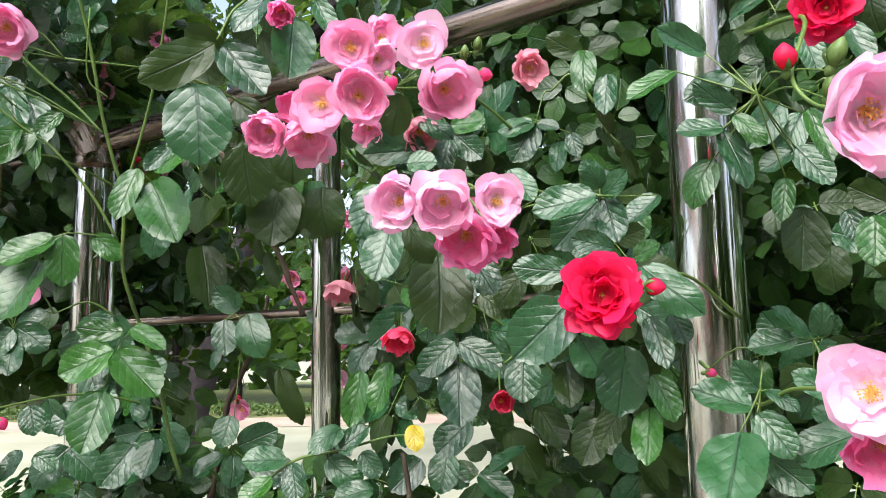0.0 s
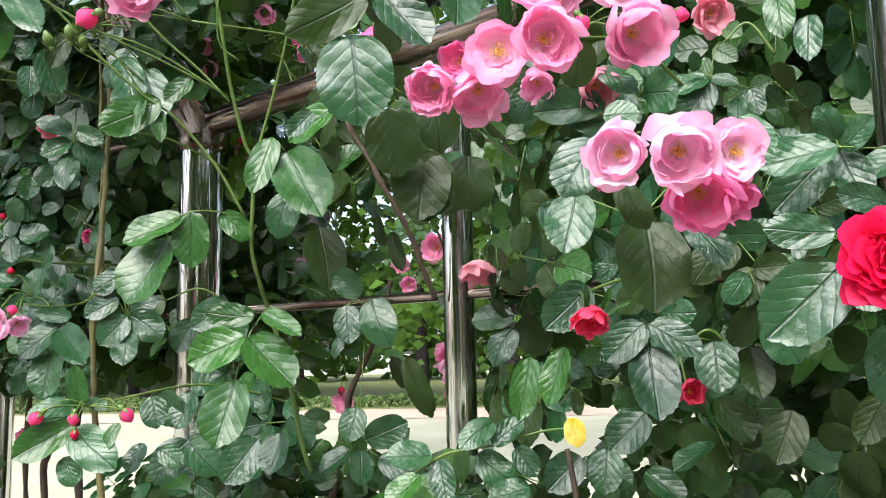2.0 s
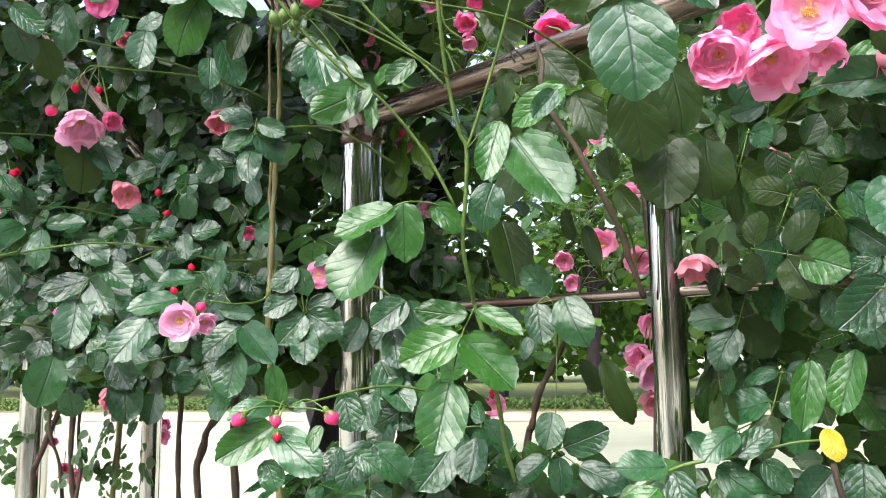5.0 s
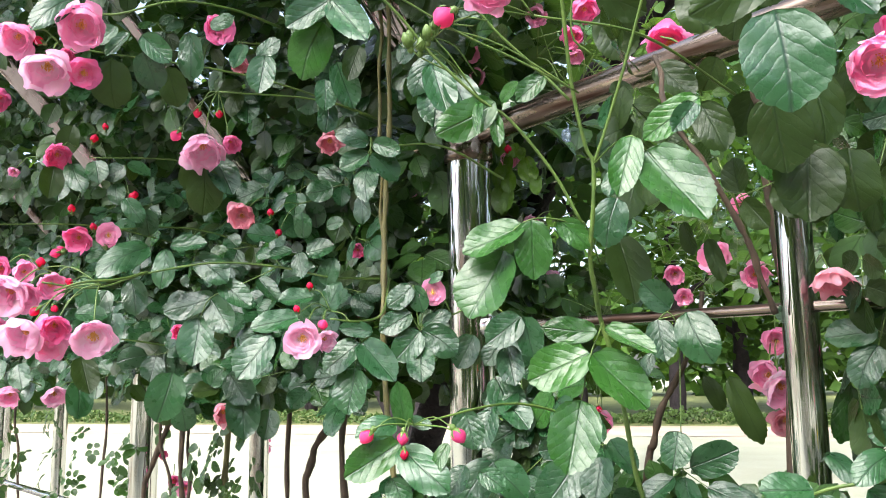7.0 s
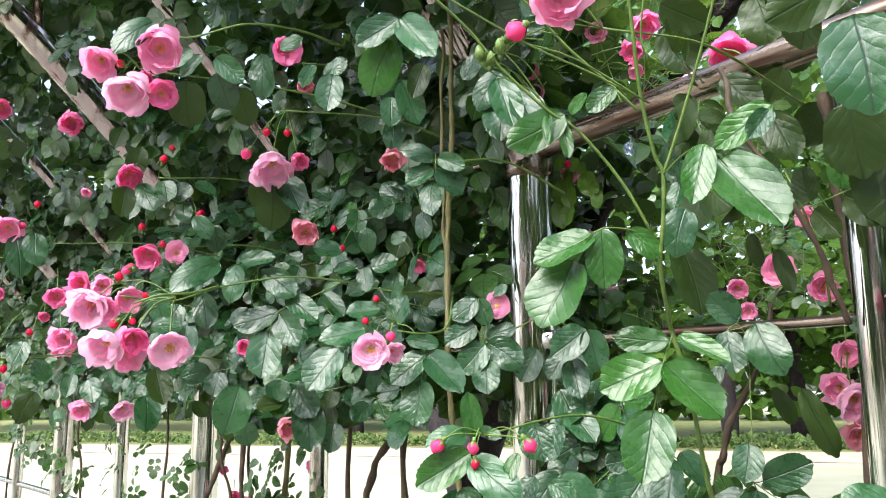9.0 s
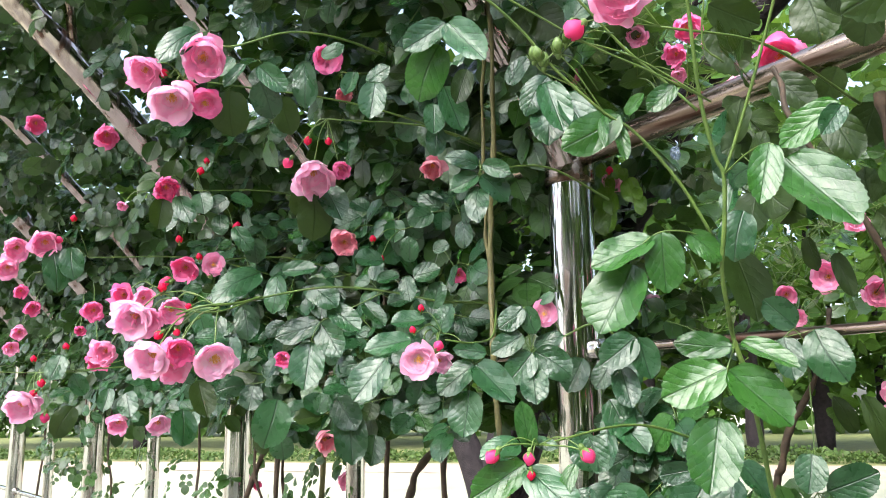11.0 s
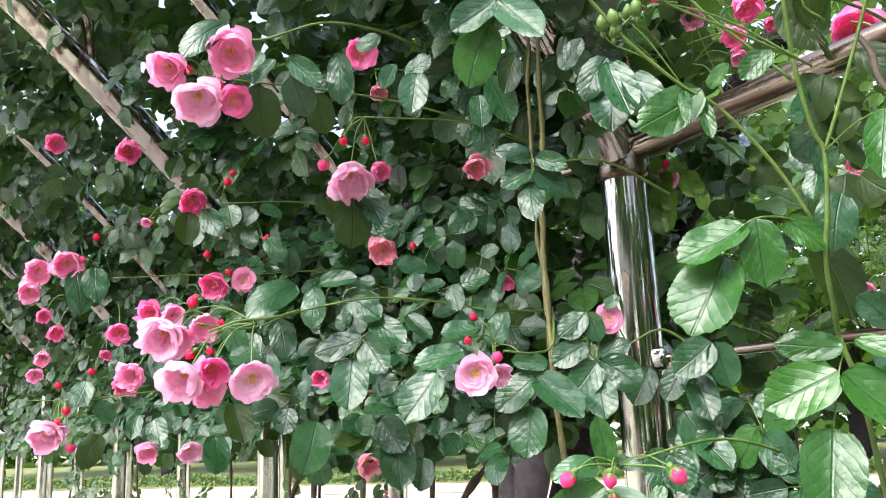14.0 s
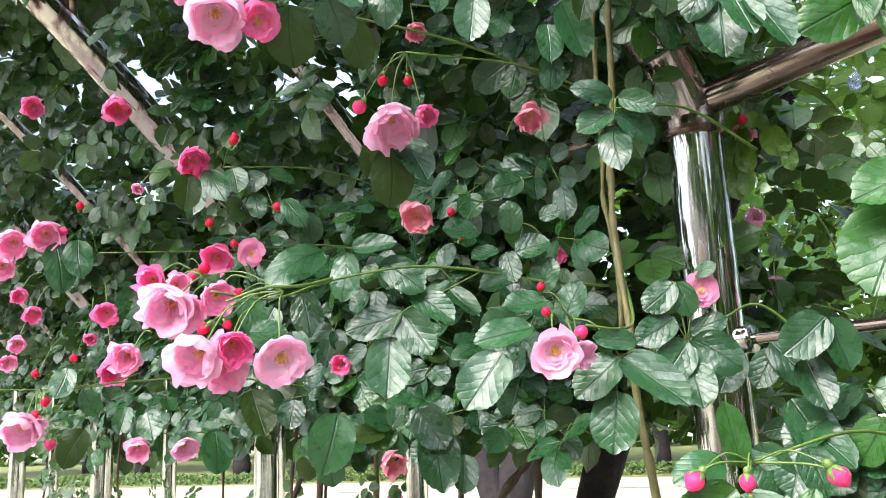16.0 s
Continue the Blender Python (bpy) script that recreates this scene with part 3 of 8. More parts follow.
scatter("rose_foliage", "dense dark green rose leaves covering the tunnel wall", 900, (-4.8, -0.05), (-0.06, 0.07), (1.5, 2.0), (0.05, 0.072), (0.7, 0.5, 0.4), keep=patchy)
scatter("rose_foliage", "dark rose leaves on the outer side of the tunnel wall", 3600, (-6.5, 0.0), (-0.5, -0.08), (1.5, 2.4), (0.055, 0.08), (0.3, 0.6, 0.1), jitter=0.5)
scatter("rose_foliage", "dark green rose leaves hanging under the tunnel roof", 2400, (-5.2, 0.1), (0.0, 1.3), (-0.07, 0.05), (0.048, 0.07), (0.7, 0.2, 0.35), roof=True, keep=clear_ribs)
scatter("rose_foliage", "thick rose leaves lying over the tunnel roof", 2000, (-6.5, 0.1), (-0.3, 0.75), (0.08, 0.4), (0.065, 0.09), (0.2, 0.6, 0.1), roof=True, jitter=0.5)
scatter("rose_foliage", "glossy rose leaves on the outer side behind the red rose", 4600, (0.6, 2.8), (-1.0, -0.3), (0.6, 2.9), (0.055, 0.075), (0.5, -0.1, -0.1), jitter=0.5)
scatter("rose_foliage", "glossy rose leaves on the inner side round the thick post", 150, (0.6, 1.9), (-0.12, 0.0), (0.8, 2.4), (0.045, 0.062), (0.9, -0.1, -0.1), keep=clear_post)
scatter("rose_foliage", "glossy rose leaves low between two steel posts", 420, (-0.15, 0.75), (-0.15, 0.05), (0.85, 1.36), (0.04, 0.058), (0.7, 0.6, 0.0))
# These two thickets get their sunlit look from the brighter leaf colour.
scatter("rose_foliage", "rose leaves beyond the gap between two posts, coloured as if sunlit", 120, (-0.6, 0.7), (-0.75, -0.3), (1.5, 2.2), (0.03, 0.045), (0.5, 0.5, 0.0), mat=LEAF_BACKLIT_TONE)
scatter("rose_foliage", "rose leaves above the top rail, coloured as if sunlit", 60, (-0.1, 1.3), (-0.7, -0.3), (2.0, 2.7), (0.03, 0.045), (0.5, 0.4, 0.0), mat=LEAF_BACKLIT_TONE)

scatter("rose_foliage", "shaded rose leaves behind the top rail", 420, (0.42, 1.4), (-0.7, -0.25), (1.75, 2.6), (0.045, 0.06), (0.5, 0.1, 0.0))
# Added canopy above the view: it keeps sky light off the leaves behind.
scatter("rose_foliage", "unseen canopy of rose leaves added to shade the thicket below", 1100, (0.55, 2.8), (-1.1, 0.12), (2.5, 2.85), (0.07, 0.09), (0.1, 0.9, 0.0), jitter=0.5)


def bush(label, count, u, off, z, size, face, keep=None, seed=1, hang=0.8, jitter=0.35, young=0.08, dull=0.12, roof=False):
    """A rose shoot of single leaflets on thin leaf stalks."""
    g, d = np.random.default_rng(seed), random.Random(seed)
    p = np.stack([g.uniform(*u, count), g.uniform(*off, count), g.uniform(*z, count)], 1)
    if keep is not None:
        p = p[g.uniform(0, 1, count) < keep(p[:, 0], p[:, 1], p[:, 2])]
    if roof:
        p[:, 2] += np.interp(p[:, 1], (0.0, 0.06, 0.25, 0.45, 0.65, 0.9, 1.2), (1.92, 2.0, 2.195, 2.385, 2.56, 2.74, 2.87))
    at = C3 + p[:, :1] * A3 + p[:, 1:2] * I3 + p[:, 2:] * U3
    f = np.broadcast_to(face[0] * I3 + face[1] * U3 + face[2] * A3, at.shape)
    frames = compound(g, at, f, g.uniform(*size, len(at)), hang, jitter=jitter)
    root = tagged(new("leafy_shoot"), label, "rose shoot", "leafy rose shoots")
    bm = bmesh.new()
    n = len(at)
    for k in range(n):
        end = Vector(frames[k, 0])
        back = Vector(at[k]) - INTO * 0.05 - UP * 0.02
        tube(bm, [back, Vector(at[k]), end], 0.0011, 0.0008, 4)
        for q in range(1, 5):
            b = Vector(frames[k + q * n, 0])
            tube(bm, [Vector(at[k]).lerp(end, (0, 0.75, 0.75, 0.1, 0.1)[q]), b], 0.0008, 0.0007, 3)
    stalks = part("stalkwork", bm, STEM, root)
    stalks["kind"] = "stuff"
    for base, x, y, z3 in frames[:299]:
        r = d.random()
        # dull leaflets carry painted shade; a larger share darkens the whole shoot.
        kind = "young" if r < young else "dull" if r < young + dull else "mature"
        ob = shared("leaf", LEAVES[kind][d.randrange(6)], None, root, smooth=False)
        m = Matrix((x, y, z3)).transposed().to_4x4()
        m.translation = base
        ob.matrix_world = m
    return root


FRONT = (0.7, 0.5, 0.4)
bush("glossy rose leaves on the wall beside the thick corner post", 50, (-0.5, -0.16), (0.1, 0.16), (1.48, 1.95), (0.05, 0.065), FRONT, seed=51)
bush("blue-green rose leaves crowding the tunnel wall", 58, (-1.0, -0.5), (0.09, 0.16), (1.48, 1.98), (0.05, 0.066), FRONT, seed=52)
bush("dark green rose leaves on the wall between far posts", 58, (-1.6, -1.0), (0.09, 0.16), (1.5, 2.0), (0.05, 0.066), FRONT, seed=53)
bush("dark green rose leaves at the far end of the tunnel wall", 58, (-2.4, -1.6), (0.09, 0.16), (1.5, 2.0), (0.05, 0.066), FRONT, seed=54)
bush("shaded rose leaves drooping from the roof ribs", 58, (-0.75, 0.0), (0.12, 0.45), (-0.08, -0.02), (0.05, 0.066), (0.7, 0.3, 0.4), seed=55, dull=0.3, roof=True, keep=clear_ribs)
bush("shaded rose leaves drooping under the far roof", 58, (-1.6, -0.75), (0.1, 0.55), (-0.08, -0.02), (0.05, 0.066), (0.7, 0.3, 0.4), seed=56, dull=0.3, roof=True, keep=clear_ribs)
bush("shaded rose leaves under the roof at the far end", 58, (-2.6, -1.6), (0.1, 0.6), (-0.08, -0.02), (0.05, 0.066), (0.7, 0.3, 0.4), seed=57, dull=0.3, roof=True, keep=clear_ribs)
bush("shaded rose leaves hiding the rib of the corner post", 58, (-0.15, 0.3), (0.16, 0.75), (-0.12, 0.0), (0.05, 0.066), (0.7, 0.3, 0.4), seed=61, dull=0.25, roof=True)
bush("glossy rose leaves low in front of the small post", 58, (-0.1, 0.75), (0.03, 0.12), (1.0, 1.34), (0.048, 0.06), (0.7, 0.75, 0.0), seed=58)
bush("dark glossy rose leaves crowding beside the corner post", 20, (0.1, 0.34), (0.02, 0.1), (1.34, 1.52), (0.05, 0.064), (0.9, 0.15, 0.2), seed=63, dull=0.2)
bush("rose leaves hanging over the top rail, mostly darkened as if shaded", 12, (0.5, 0.95), (0.12, 0.3), (1.98, 2.2), (0.055, 0.07), (0.9, -0.2, -0.3), seed=64, dull=0.7)
bush("rose leaves hanging beside the small post, mostly darkened as if shaded", 9, (0.36, 0.55), (0.02, 0.12), (1.68, 1.95), (0.05, 0.066), (0.9, 0.0, -0.2), seed=65, dull=0.7)
bush("rose leaves between the small post and the thick post", 42, (0.62, 1.1), (-0.08, 0.04), (1.1, 1.9), (0.048, 0.062), (0.95, 0.0, -0.2), seed=59, dull=0.55)
bush("shaded rose leaves hanging over the middle rail", 16, (0.66, 1.08), (0.03, 0.07), (1.57, 1.7), (0.046, 0.058), (0.95, 0.0, -0.2), seed=62, dull=0.55)
bush("shaded rose leaves beyond the thick post", 55, (1.22, 1.75), (-0.1, 0.03), (1.1, 2.1), (0.048, 0.062), (0.95, 0.0, -0.2), seed=60, dull=0.55)


# ---- trees and hedge across the lawn ----
def tree(x, y, high, girth, seed, label, crown_from, spread, leaves=1500, size=0.3, lean=(0, 0), mat=LEAF_TREE):
    d, g = random.Random(seed), np.random.default_rng(seed)
    root = tagged(new("tree"), label, "tree", "trees across the lawn")
    top = Vector((x + lean[0], y + lean[1], high * 0.72))
    line = [Vector((x, y, -0.05)), Vector((x + lean[0] * 0.2 + d.uniform(-0.1, 0.1), y, high * 0.2)), Vector((x + lean[0] * 0.6, y + lean[1] * 0.5, high * 0.45)), top]
    bm = tube(bmesh.new(), smooth_line(line, 6), girth, girth * 0.35, 12, True, 0.3)
    for k in range(6):
        a, z = d.uniform(0, 6.28), d.uniform(crown_from * 0.9, high * 0.65)
        f = z / (high * 0.72)
        s = line[0].lerp(top, f)
        e = s + Vector((math.cos(a), math.sin(a), d.uniform(0.3, 0.9))) * spread * d.uniform(0.5, 0.8)
        tube(bm, smooth_line([s, s.lerp(e, 0.5) + Vector((0, 0, 0.15)), e], 4), girth * 0.4, girth * 0.1, 7)
    part("trunk", bm, BARK, root)
    clumps = [Vector((x + lean[0] + spread * d.uniform(-1, 1), y + lean[1] + spread * d.uniform(-1, 1), d.uniform(crown_from, high))) for _ in range(26)]
    at = np.concatenate([np.array(c) + g.normal(0, 1, (leaves // 26, 3)) * np.array([0.3, 0.3, 0.2]) * spread for c in clumps])
    n = len(at)
    z = unit(g.normal(0, 0.7, (n, 3)) + np.array([0, -0.4, 0.8]))
    y3 = unit(np.cross(z, g.normal(0, 1, (n, 3))))
    x3 = np.cross(y3, z)
    k = size * g.uniform(0.6, 1.2, (n, 1))
    crown = blades("crown", np.stack([at, x3 * k, y3 * k, z * k], 1), mat, root, FAR_BLADE)
    crown["kind"] = "stuff"
    return root


for k in range(17):
    dd = random.Random(100 + k)
    tree(-34 + 3.1 * k + dd.uniform(-1, 1), 26 + dd.uniform(0, 12) - 0.35 * k, dd.uniform(9, 13), dd.uniform(0.2, 0.34), 200 + k, "tall park tree with a dark bare trunk and light green crown", 2.6, 2.8, 2400, 0.42)
# Added trees behind the camera, out of view: dark reflections for leaves and steel.
for k in range(9):
    dd = random.Random(150 + k)
    tree(-15 + 3.6 * k + dd.uniform(-1, 1), -12 - dd.uniform(0, 4), dd.uniform(6.5, 8), dd.uniform(0.2, 0.3), 300 + k, "unseen leafy tree added behind the camera to darken reflections", 1.2, 2.8, 1300, 0.6)
forked = tree(-3.1, 10.3, 9.0, 0.24, 401, "dark purplish tree forking low behind the arbor", 5.2, 2.6, 1800, 0.3, (2.0, 0.2))
pipe("limb", [(-3.05, 10.3, 0.1), (-3.3, 10.32, 0.9), (-3.7, 10.4, 1.7), (-4.15, 10.5, 3.0), (-4.75, 10.6, 5.0)], 0.2, BARK, forked, 0.1, 12)

leaning = tagged(new("tree"), "slim dark leaning tree with a thin crown behind the arbor", "tree")
pipe("trunk", [(-1.12, 2.5, -0.05), (-1.04, 2.42, 0.8), (-0.88, 2.34, 1.4), (-0.635, 2.236, 1.845), (-0.567, 2.191, 1.943), (-0.507, 2.152, 2.039), (-0.434, 2.105, 2.141), (-0.34, 2.044, 2.271), (0.3, 1.6, 2.75)], 0.05, BARK, leaning, 0.03, 10, knobby=0.2)

for ends in ([(-0.5, 2.15, 2.05), (-0.62, 2.5, 2.35), (-0.95, 2.75, 2.6)], [(-0.4, 2.08, 2.2), (-0.15, 2.45, 2.4), (0.15, 2.6, 2.55)], [(-0.2, 1.95, 2.42), (0.1, 2.2, 2.65), (0.45, 2.3, 2.9)]):
    pipe("limb", ends, 0.018, BARK, leaning, 0.006, 8)
g = np.random.default_rng(77)
spots = np.stack([g.uniform(-0.7, 1.2, 300), g.uniform(-1.7, -0.9, 300), g.uniform(1.78, 3.0, 300)], 1)
spots = C3 + spots[:, :1] * A3 + spots[:, 1:2] * I3 + spots[:, 2:] * U3
leafage = compound(g, spots, np.broadcast_to(0.4 * I3 + 0.4 * U3, spots.shape), g.uniform(0.05, 0.075, 300), jitter=0.6)
blades("crown", leafage, LEAF_MASS, leaning)["kind"] = "stuff"


def hedge(label, x0, x1, y, high, deep, count, size, mat, seed):
    g = np.random.default_rng(seed)
    at = np.stack([g.uniform(x0, x1, count), y + g.uniform(0, deep, count), high * g.uniform(0, 1, count) ** 0.7], 1)
    at[:, 2] *= 0.8 + 0.25 * np.sin(at[:, 0] * 1.3) * np.sin(at[:, 0] * 0.37 + 1)
    z = unit(g.normal(0, 0.6, (count, 3)) + np.array([0, -0.6, 0.6]))
    y3 = unit(np.cross(z, g.normal(0, 1, (count, 3))))
    k = size * g.uniform(0.6, 1.2, (count, 1))
    ob = blades("hedge", np.stack([at, np.cross(y3, z) * k, y3 * k, z * k], 1), mat, None, FAR_BLADE)
    return tagged(ob, label, "hedge", kind="stuff")


hedge("low clipped hedge along the far edge of the lawn", -30, 14, 23.0, 0.4, 1.2, 9000, 0.12, LEAF_HEDGE, 31)
hedge("far screen of shrubs behind the trees", -60, 40, 44.0, 7.0, 6.0, 11000, 0.8, LEAF_TREE, 32)
tagged(sheet("path", -60, 40, 19.3, 22.6, 0.012, PATH_EARTH, 20), "pinkish earth path along the far edge of the lawn", "path", kind="structure")
tagged(sheet("grass_strip", -60, 40, 22.5, 60, 0.02, BED, 30, 0.02), "strip of green grass under the far trees", "grass", kind="structure")


# ---- canes that climb the arbor ----
def cane(label, points, r, mat=CANE, r1=None, wobble=0.012, seed=1):
    d = random.Random(seed)
    line = [wall(u + d.uniform(-wobble, wobble), off + d.uniform(-wobble, wobble), z) for u, off, z in points]
    crooked = line[:1]
    for p, q in zip(line, line[1:]):
        bend = min(1.0, (q - p).length / 0.3)
        crooked += [p.lerp(q, f) + (ALONG * d.uniform(-1, 1) + INTO * d.uniform(-0.6, 0.6)) * 0.011 * bend for f in (0.36, 0.7)] + [q]
    ob = pipe("rose_cane", crooked, r, mat, None, r1, 8, 4, knobby=0.5)
    return tagged(ob, label, "rose cane", "rose canes")


cane("ochre rose cane rising straight up the wall", [(0.05, 0.14, 0.0), (0.06, 0.18, 0.7), (0.04, 0.22, 1.4), (0.025, 0.22, 1.59), (-0.005, 0.195, 1.71), (-0.015, 0.185, 1.82), (0.02, 0.21, 1.99), (0.05, 0.24, 2.3)], 0.0054, STEM_OLD, 0.0042, 0.004)
cane("ochre rose cane twisted beside a far post", [(-0.84, 0.0, 0.0), (-0.85, 0.02, 0.9), (-0.84, 0.0, 1.33), (-0.83, 0.02, 1.8)], 0.009, STEM_OLD, 0.006, seed=2)
cane("thin ochre cane beside the straight one", [(-0.01, 0.19, 1.6), (-0.03, 0.18, 1.78), (-0.012, 0.2, 1.95), (0.02, 0.22, 2.12), (0.035, 0.24, 2.3)], 0.0032, STEM_OLD, 0.0026, 0.003, seed=3)
UPRIGHT = ((-1.1, 0.006, 3), (-1.03, 0.009, 4), (-0.985, 0.006, 5), (-0.52, 0.007, 6), (-2.4, 0.006, 7), (-2.8, 0.006, 8), (-3.5, 0.006, 9), (-1.6, 0.005, 10))
for u, r, seed in UPRIGHT:
    cane("brown woody rose cane climbing to the leaves", [(u, 0.0, 0.0), (u + 0.02, 0.02, 0.5), (u - 0.01, 0.0, 1.0), (u, 0.02, 1.35), (u + 0.02, 0.02, 1.9)], r, CANE, r * 0.7, 0.03, seed)
cane("thick dark rose cane forking near its top", [(-0.45, 0.0, 0.0), (-0.455, 0.02, 0.9), (-0.465, 0.02, 1.28), (-0.44, 0.02, 1.36), (-0.37, 0.02, 1.43), (-0.3, 0.02, 1.6)], 0.009, CANE, 0.006, seed=20)
cane("brown rose cane leaning through the leaves", [(-0.325, 0.03, 0.0), (-0.325, 0.03, 0.9), (-0.32, 0.03, 1.37), (-0.3, 0.03, 1.7)], 0.0075, CANE, 0.006, seed=21)
cane("brown rose cane slanting across two others", [(-1.25, 0.02, 0.6), (-1.2, 0.03, 1.2), (-1.13, 0.03, 1.36), (-1.05, 0.03, 1.5)], 0.008, CANE, 0.006, seed=22)
cane("thin dark rose twig in the gap between posts", [(0.3, 0.05, 0.8), (0.33, 0.0, 1.38), (0.366, 0.0, 1.455), (0.41, 0.0, 1.53), (0.44, -0.02, 1.62)], 0.006, CANE, 0.003, seed=23)
cane("dark cane tied to the small steel post", [(0.53, -0.035, 0.0), (0.545, -0.035, 1.2), (0.54, -0.035, 1.7), (0.53, -0.03, 1.9)], 0.009, CANE, 0.008, 0.004, seed=24)
cane("brown cane bending over the small steel post", [(0.56, 0.03, 1.58), (0.55, 0.07, 1.65), (0.53, 0.12, 1.74), (0.5, 0.14, 1.82), (0.45, 0.1, 1.93)], 0.0042, CANE, 0.003, 0.004, seed=25)
cane("short cut brown cane stub standing among low leaves", [(0.81, 0.12, 1.05), (0.806, 0.12, 1.2), (0.8, 0.12, 1.4)], 0.0034, CANE, 0.003, 0.002, seed=26)


def tangle(label, count, u, off, z, seed):
    """Thin spent flower stalks that fan out over the rail."""
    d, bm = random.Random(seed), bmesh.new()
    for _ in range(count // 5):
        foot = wall(d.uniform(*u), d.uniform(*off), d.uniform(*z))
        for _ in range(5):
            way = ALONG * d.uniform(-1, 1) + INTO * d.uniform(-0.6, 0.6) + UP * d.uniform(-0.2, 1)
            end = foot + way.normalized() * d.uniform(0.04, 0.1)
            tube(bm, smooth_line([foot, foot.lerp(end, 0.5) + UP * 0.006, end], 2), 0.0009, 0.0007, 3)
    return tagged(part("stalk_tangle", bm, STEM, None), label, "flower stalks", kind="stuff")


tangle("thin spent flower stalks tangled above the top rail", 260, (-0.05, 0.9), (-0.55, -0.12), (1.95, 2.3), 71)
tangle("thin flower stalks in the gap between two posts", 140, (0.1, 0.6), (-0.6, -0.15), (1.6, 1.85), 72)

scatter("hanging_leaves", "small rose leaves hanging loose below the thicket", 90, (-3.6, -0.3), (-0.02, 0.06), (1.1, 1.42), (0.025, 0.045), (0.7, 0.3, 0.0))


# ---- flowering sprays and leafy shoots ----

spray = shoot("rose_spray", "spray of open pink roses with golden stamens", [(0.149, 1.034, 1.788), (0.066, 0.953, 1.828), (-0.017, 0.871, 1.808)], 0.0022, STEM, "rose spray", "flowering rose sprays")
stalk(spray, [(-0.039, 0.868, 1.848), (-0.048, 0.826, 1.845), (-0.055, 0.765, 1.812)])
blossom(spray, (-0.054, 0.752, 1.808), (0.087, -0.958, -0.274), 0.062, "pink", 0.85)
stalk(spray, [(-0.002, 0.871, 1.850), (0.007, 0.828, 1.848), (0.016, 0.767, 1.816)])
blossom(spray, (0.016, 0.754, 1.812), (-0.001, -0.960, -0.279), 0.062, "pale", 1.00)
stalk(spray, [(-0.053, 0.888, 1.825), (-0.070, 0.854, 1.810), (-0.086, 0.801, 1.767)])
blossom(spray, (-0.086, 0.786, 1.764), (0.023, -0.977, -0.211), 0.069, "pink", 0.90)
stalk(spray, [(-0.035, 0.873, 1.825), (-0.044, 0.832, 1.811), (-0.048, 0.772, 1.767)])
blossom(spray, (-0.046, 0.759, 1.763), (0.174, -0.934, -0.311), 0.065, "pink", 0.65)
stalk(spray, [(-0.017, 0.871, 1.808), (0.007, 0.859, 1.816), (0.036, 0.829, 1.792)])
blossom(spray, (0.040, 0.816, 1.786), (0.255, -0.883, -0.394), 0.069, "pink", 0.60)
stalk(spray, [(-0.100, 0.897, 1.809), (-0.119, 0.873, 1.798), (-0.144, 0.834, 1.752)])
blossom(spray, (-0.147, 0.824, 1.746), (-0.282, -0.810, -0.514), 0.055, "pink", 0.35)
stalk(spray, [(-0.065, 0.900, 1.811), (-0.085, 0.873, 1.798), (-0.104, 0.832, 1.746)])
blossom(spray, (-0.104, 0.823, 1.737), (0.034, -0.713, -0.700), 0.058, "pink", 0.40)
stalk(spray, [(-0.072, 0.908, 1.829), (-0.092, 0.887, 1.818), (-0.120, 0.848, 1.779)])
blossom(spray, (-0.124, 0.840, 1.777), (-0.417, -0.889, -0.189), 0.040, "deep", 0.40)
stalk(spray, [(-0.017, 0.871, 1.808), (-0.026, 0.853, 1.837), (-0.028, 0.815, 1.842)])
blossom(spray, (-0.025, 0.806, 1.842), (0.332, -0.943, 0.015), 0.044, "pink", 0.50)
stalk(spray, [(-0.017, 0.871, 1.808), (-0.028, 0.846, 1.828), (-0.032, 0.803, 1.816)])
blossom(spray, (-0.028, 0.796, 1.812), (0.401, -0.823, -0.402), 0.041, "pale", 0.60)
stalk(spray, [(-0.017, 0.871, 1.808), (-0.007, 0.887, 1.803), (0.009, 0.886, 1.763)])
blossom(spray, (0.013, 0.878, 1.757), (0.335, -0.763, -0.554), 0.050, "old", 0.60)
stalk(spray, [(-0.017, 0.871, 1.808), (-0.030, 0.883, 1.806), (-0.046, 0.881, 1.767)])
blossom(spray, (-0.047, 0.875, 1.761), (-0.104, -0.706, -0.701), 0.037, "pink", 0.50)
stalk(spray, [(-0.017, 0.871, 1.808), (-0.018, 0.819, 1.808), (-0.020, 0.768, 1.786)], 0.0009)
bud(spray, (-0.019, 0.768, 1.785), (0.298, -0.185, -0.937), 0.0166, "pink")
stalk(spray, [(-0.017, 0.871, 1.808), (0.027, 0.846, 1.818), (0.070, 0.822, 1.805)], 0.0009)
bud(spray, (0.071, 0.821, 1.805), (0.935, -0.275, -0.224), 0.0161, "pink")
stalk(spray, [(-0.017, 0.871, 1.808), (0.027, 0.851, 1.833), (0.070, 0.831, 1.833)], 0.0009)
bud(spray, (0.071, 0.830, 1.834), (0.179, -0.409, 0.895), 0.0146, "green")
stalk(spray, [(-0.017, 0.871, 1.808), (0.021, 0.852, 1.829), (0.058, 0.834, 1.825)], 0.0009)
bud(spray, (0.058, 0.833, 1.826), (0.087, -0.412, 0.907), 0.0146, "green")
leaf(spray, (-0.011, 0.817, 1.784), (-0.020, 0.822, 1.741), (-0.180, -0.975, -0.127), "dull", 0.89)
leaf(spray, (0.018, 0.882, 1.743), (-0.052, 0.876, 1.736), (0.026, -0.982, 0.188), "mature", 0.70)
leaf(spray, (0.009, 0.872, 1.776), (0.046, 0.858, 1.749), (0.015, -0.886, 0.463), "mature", 0.78)
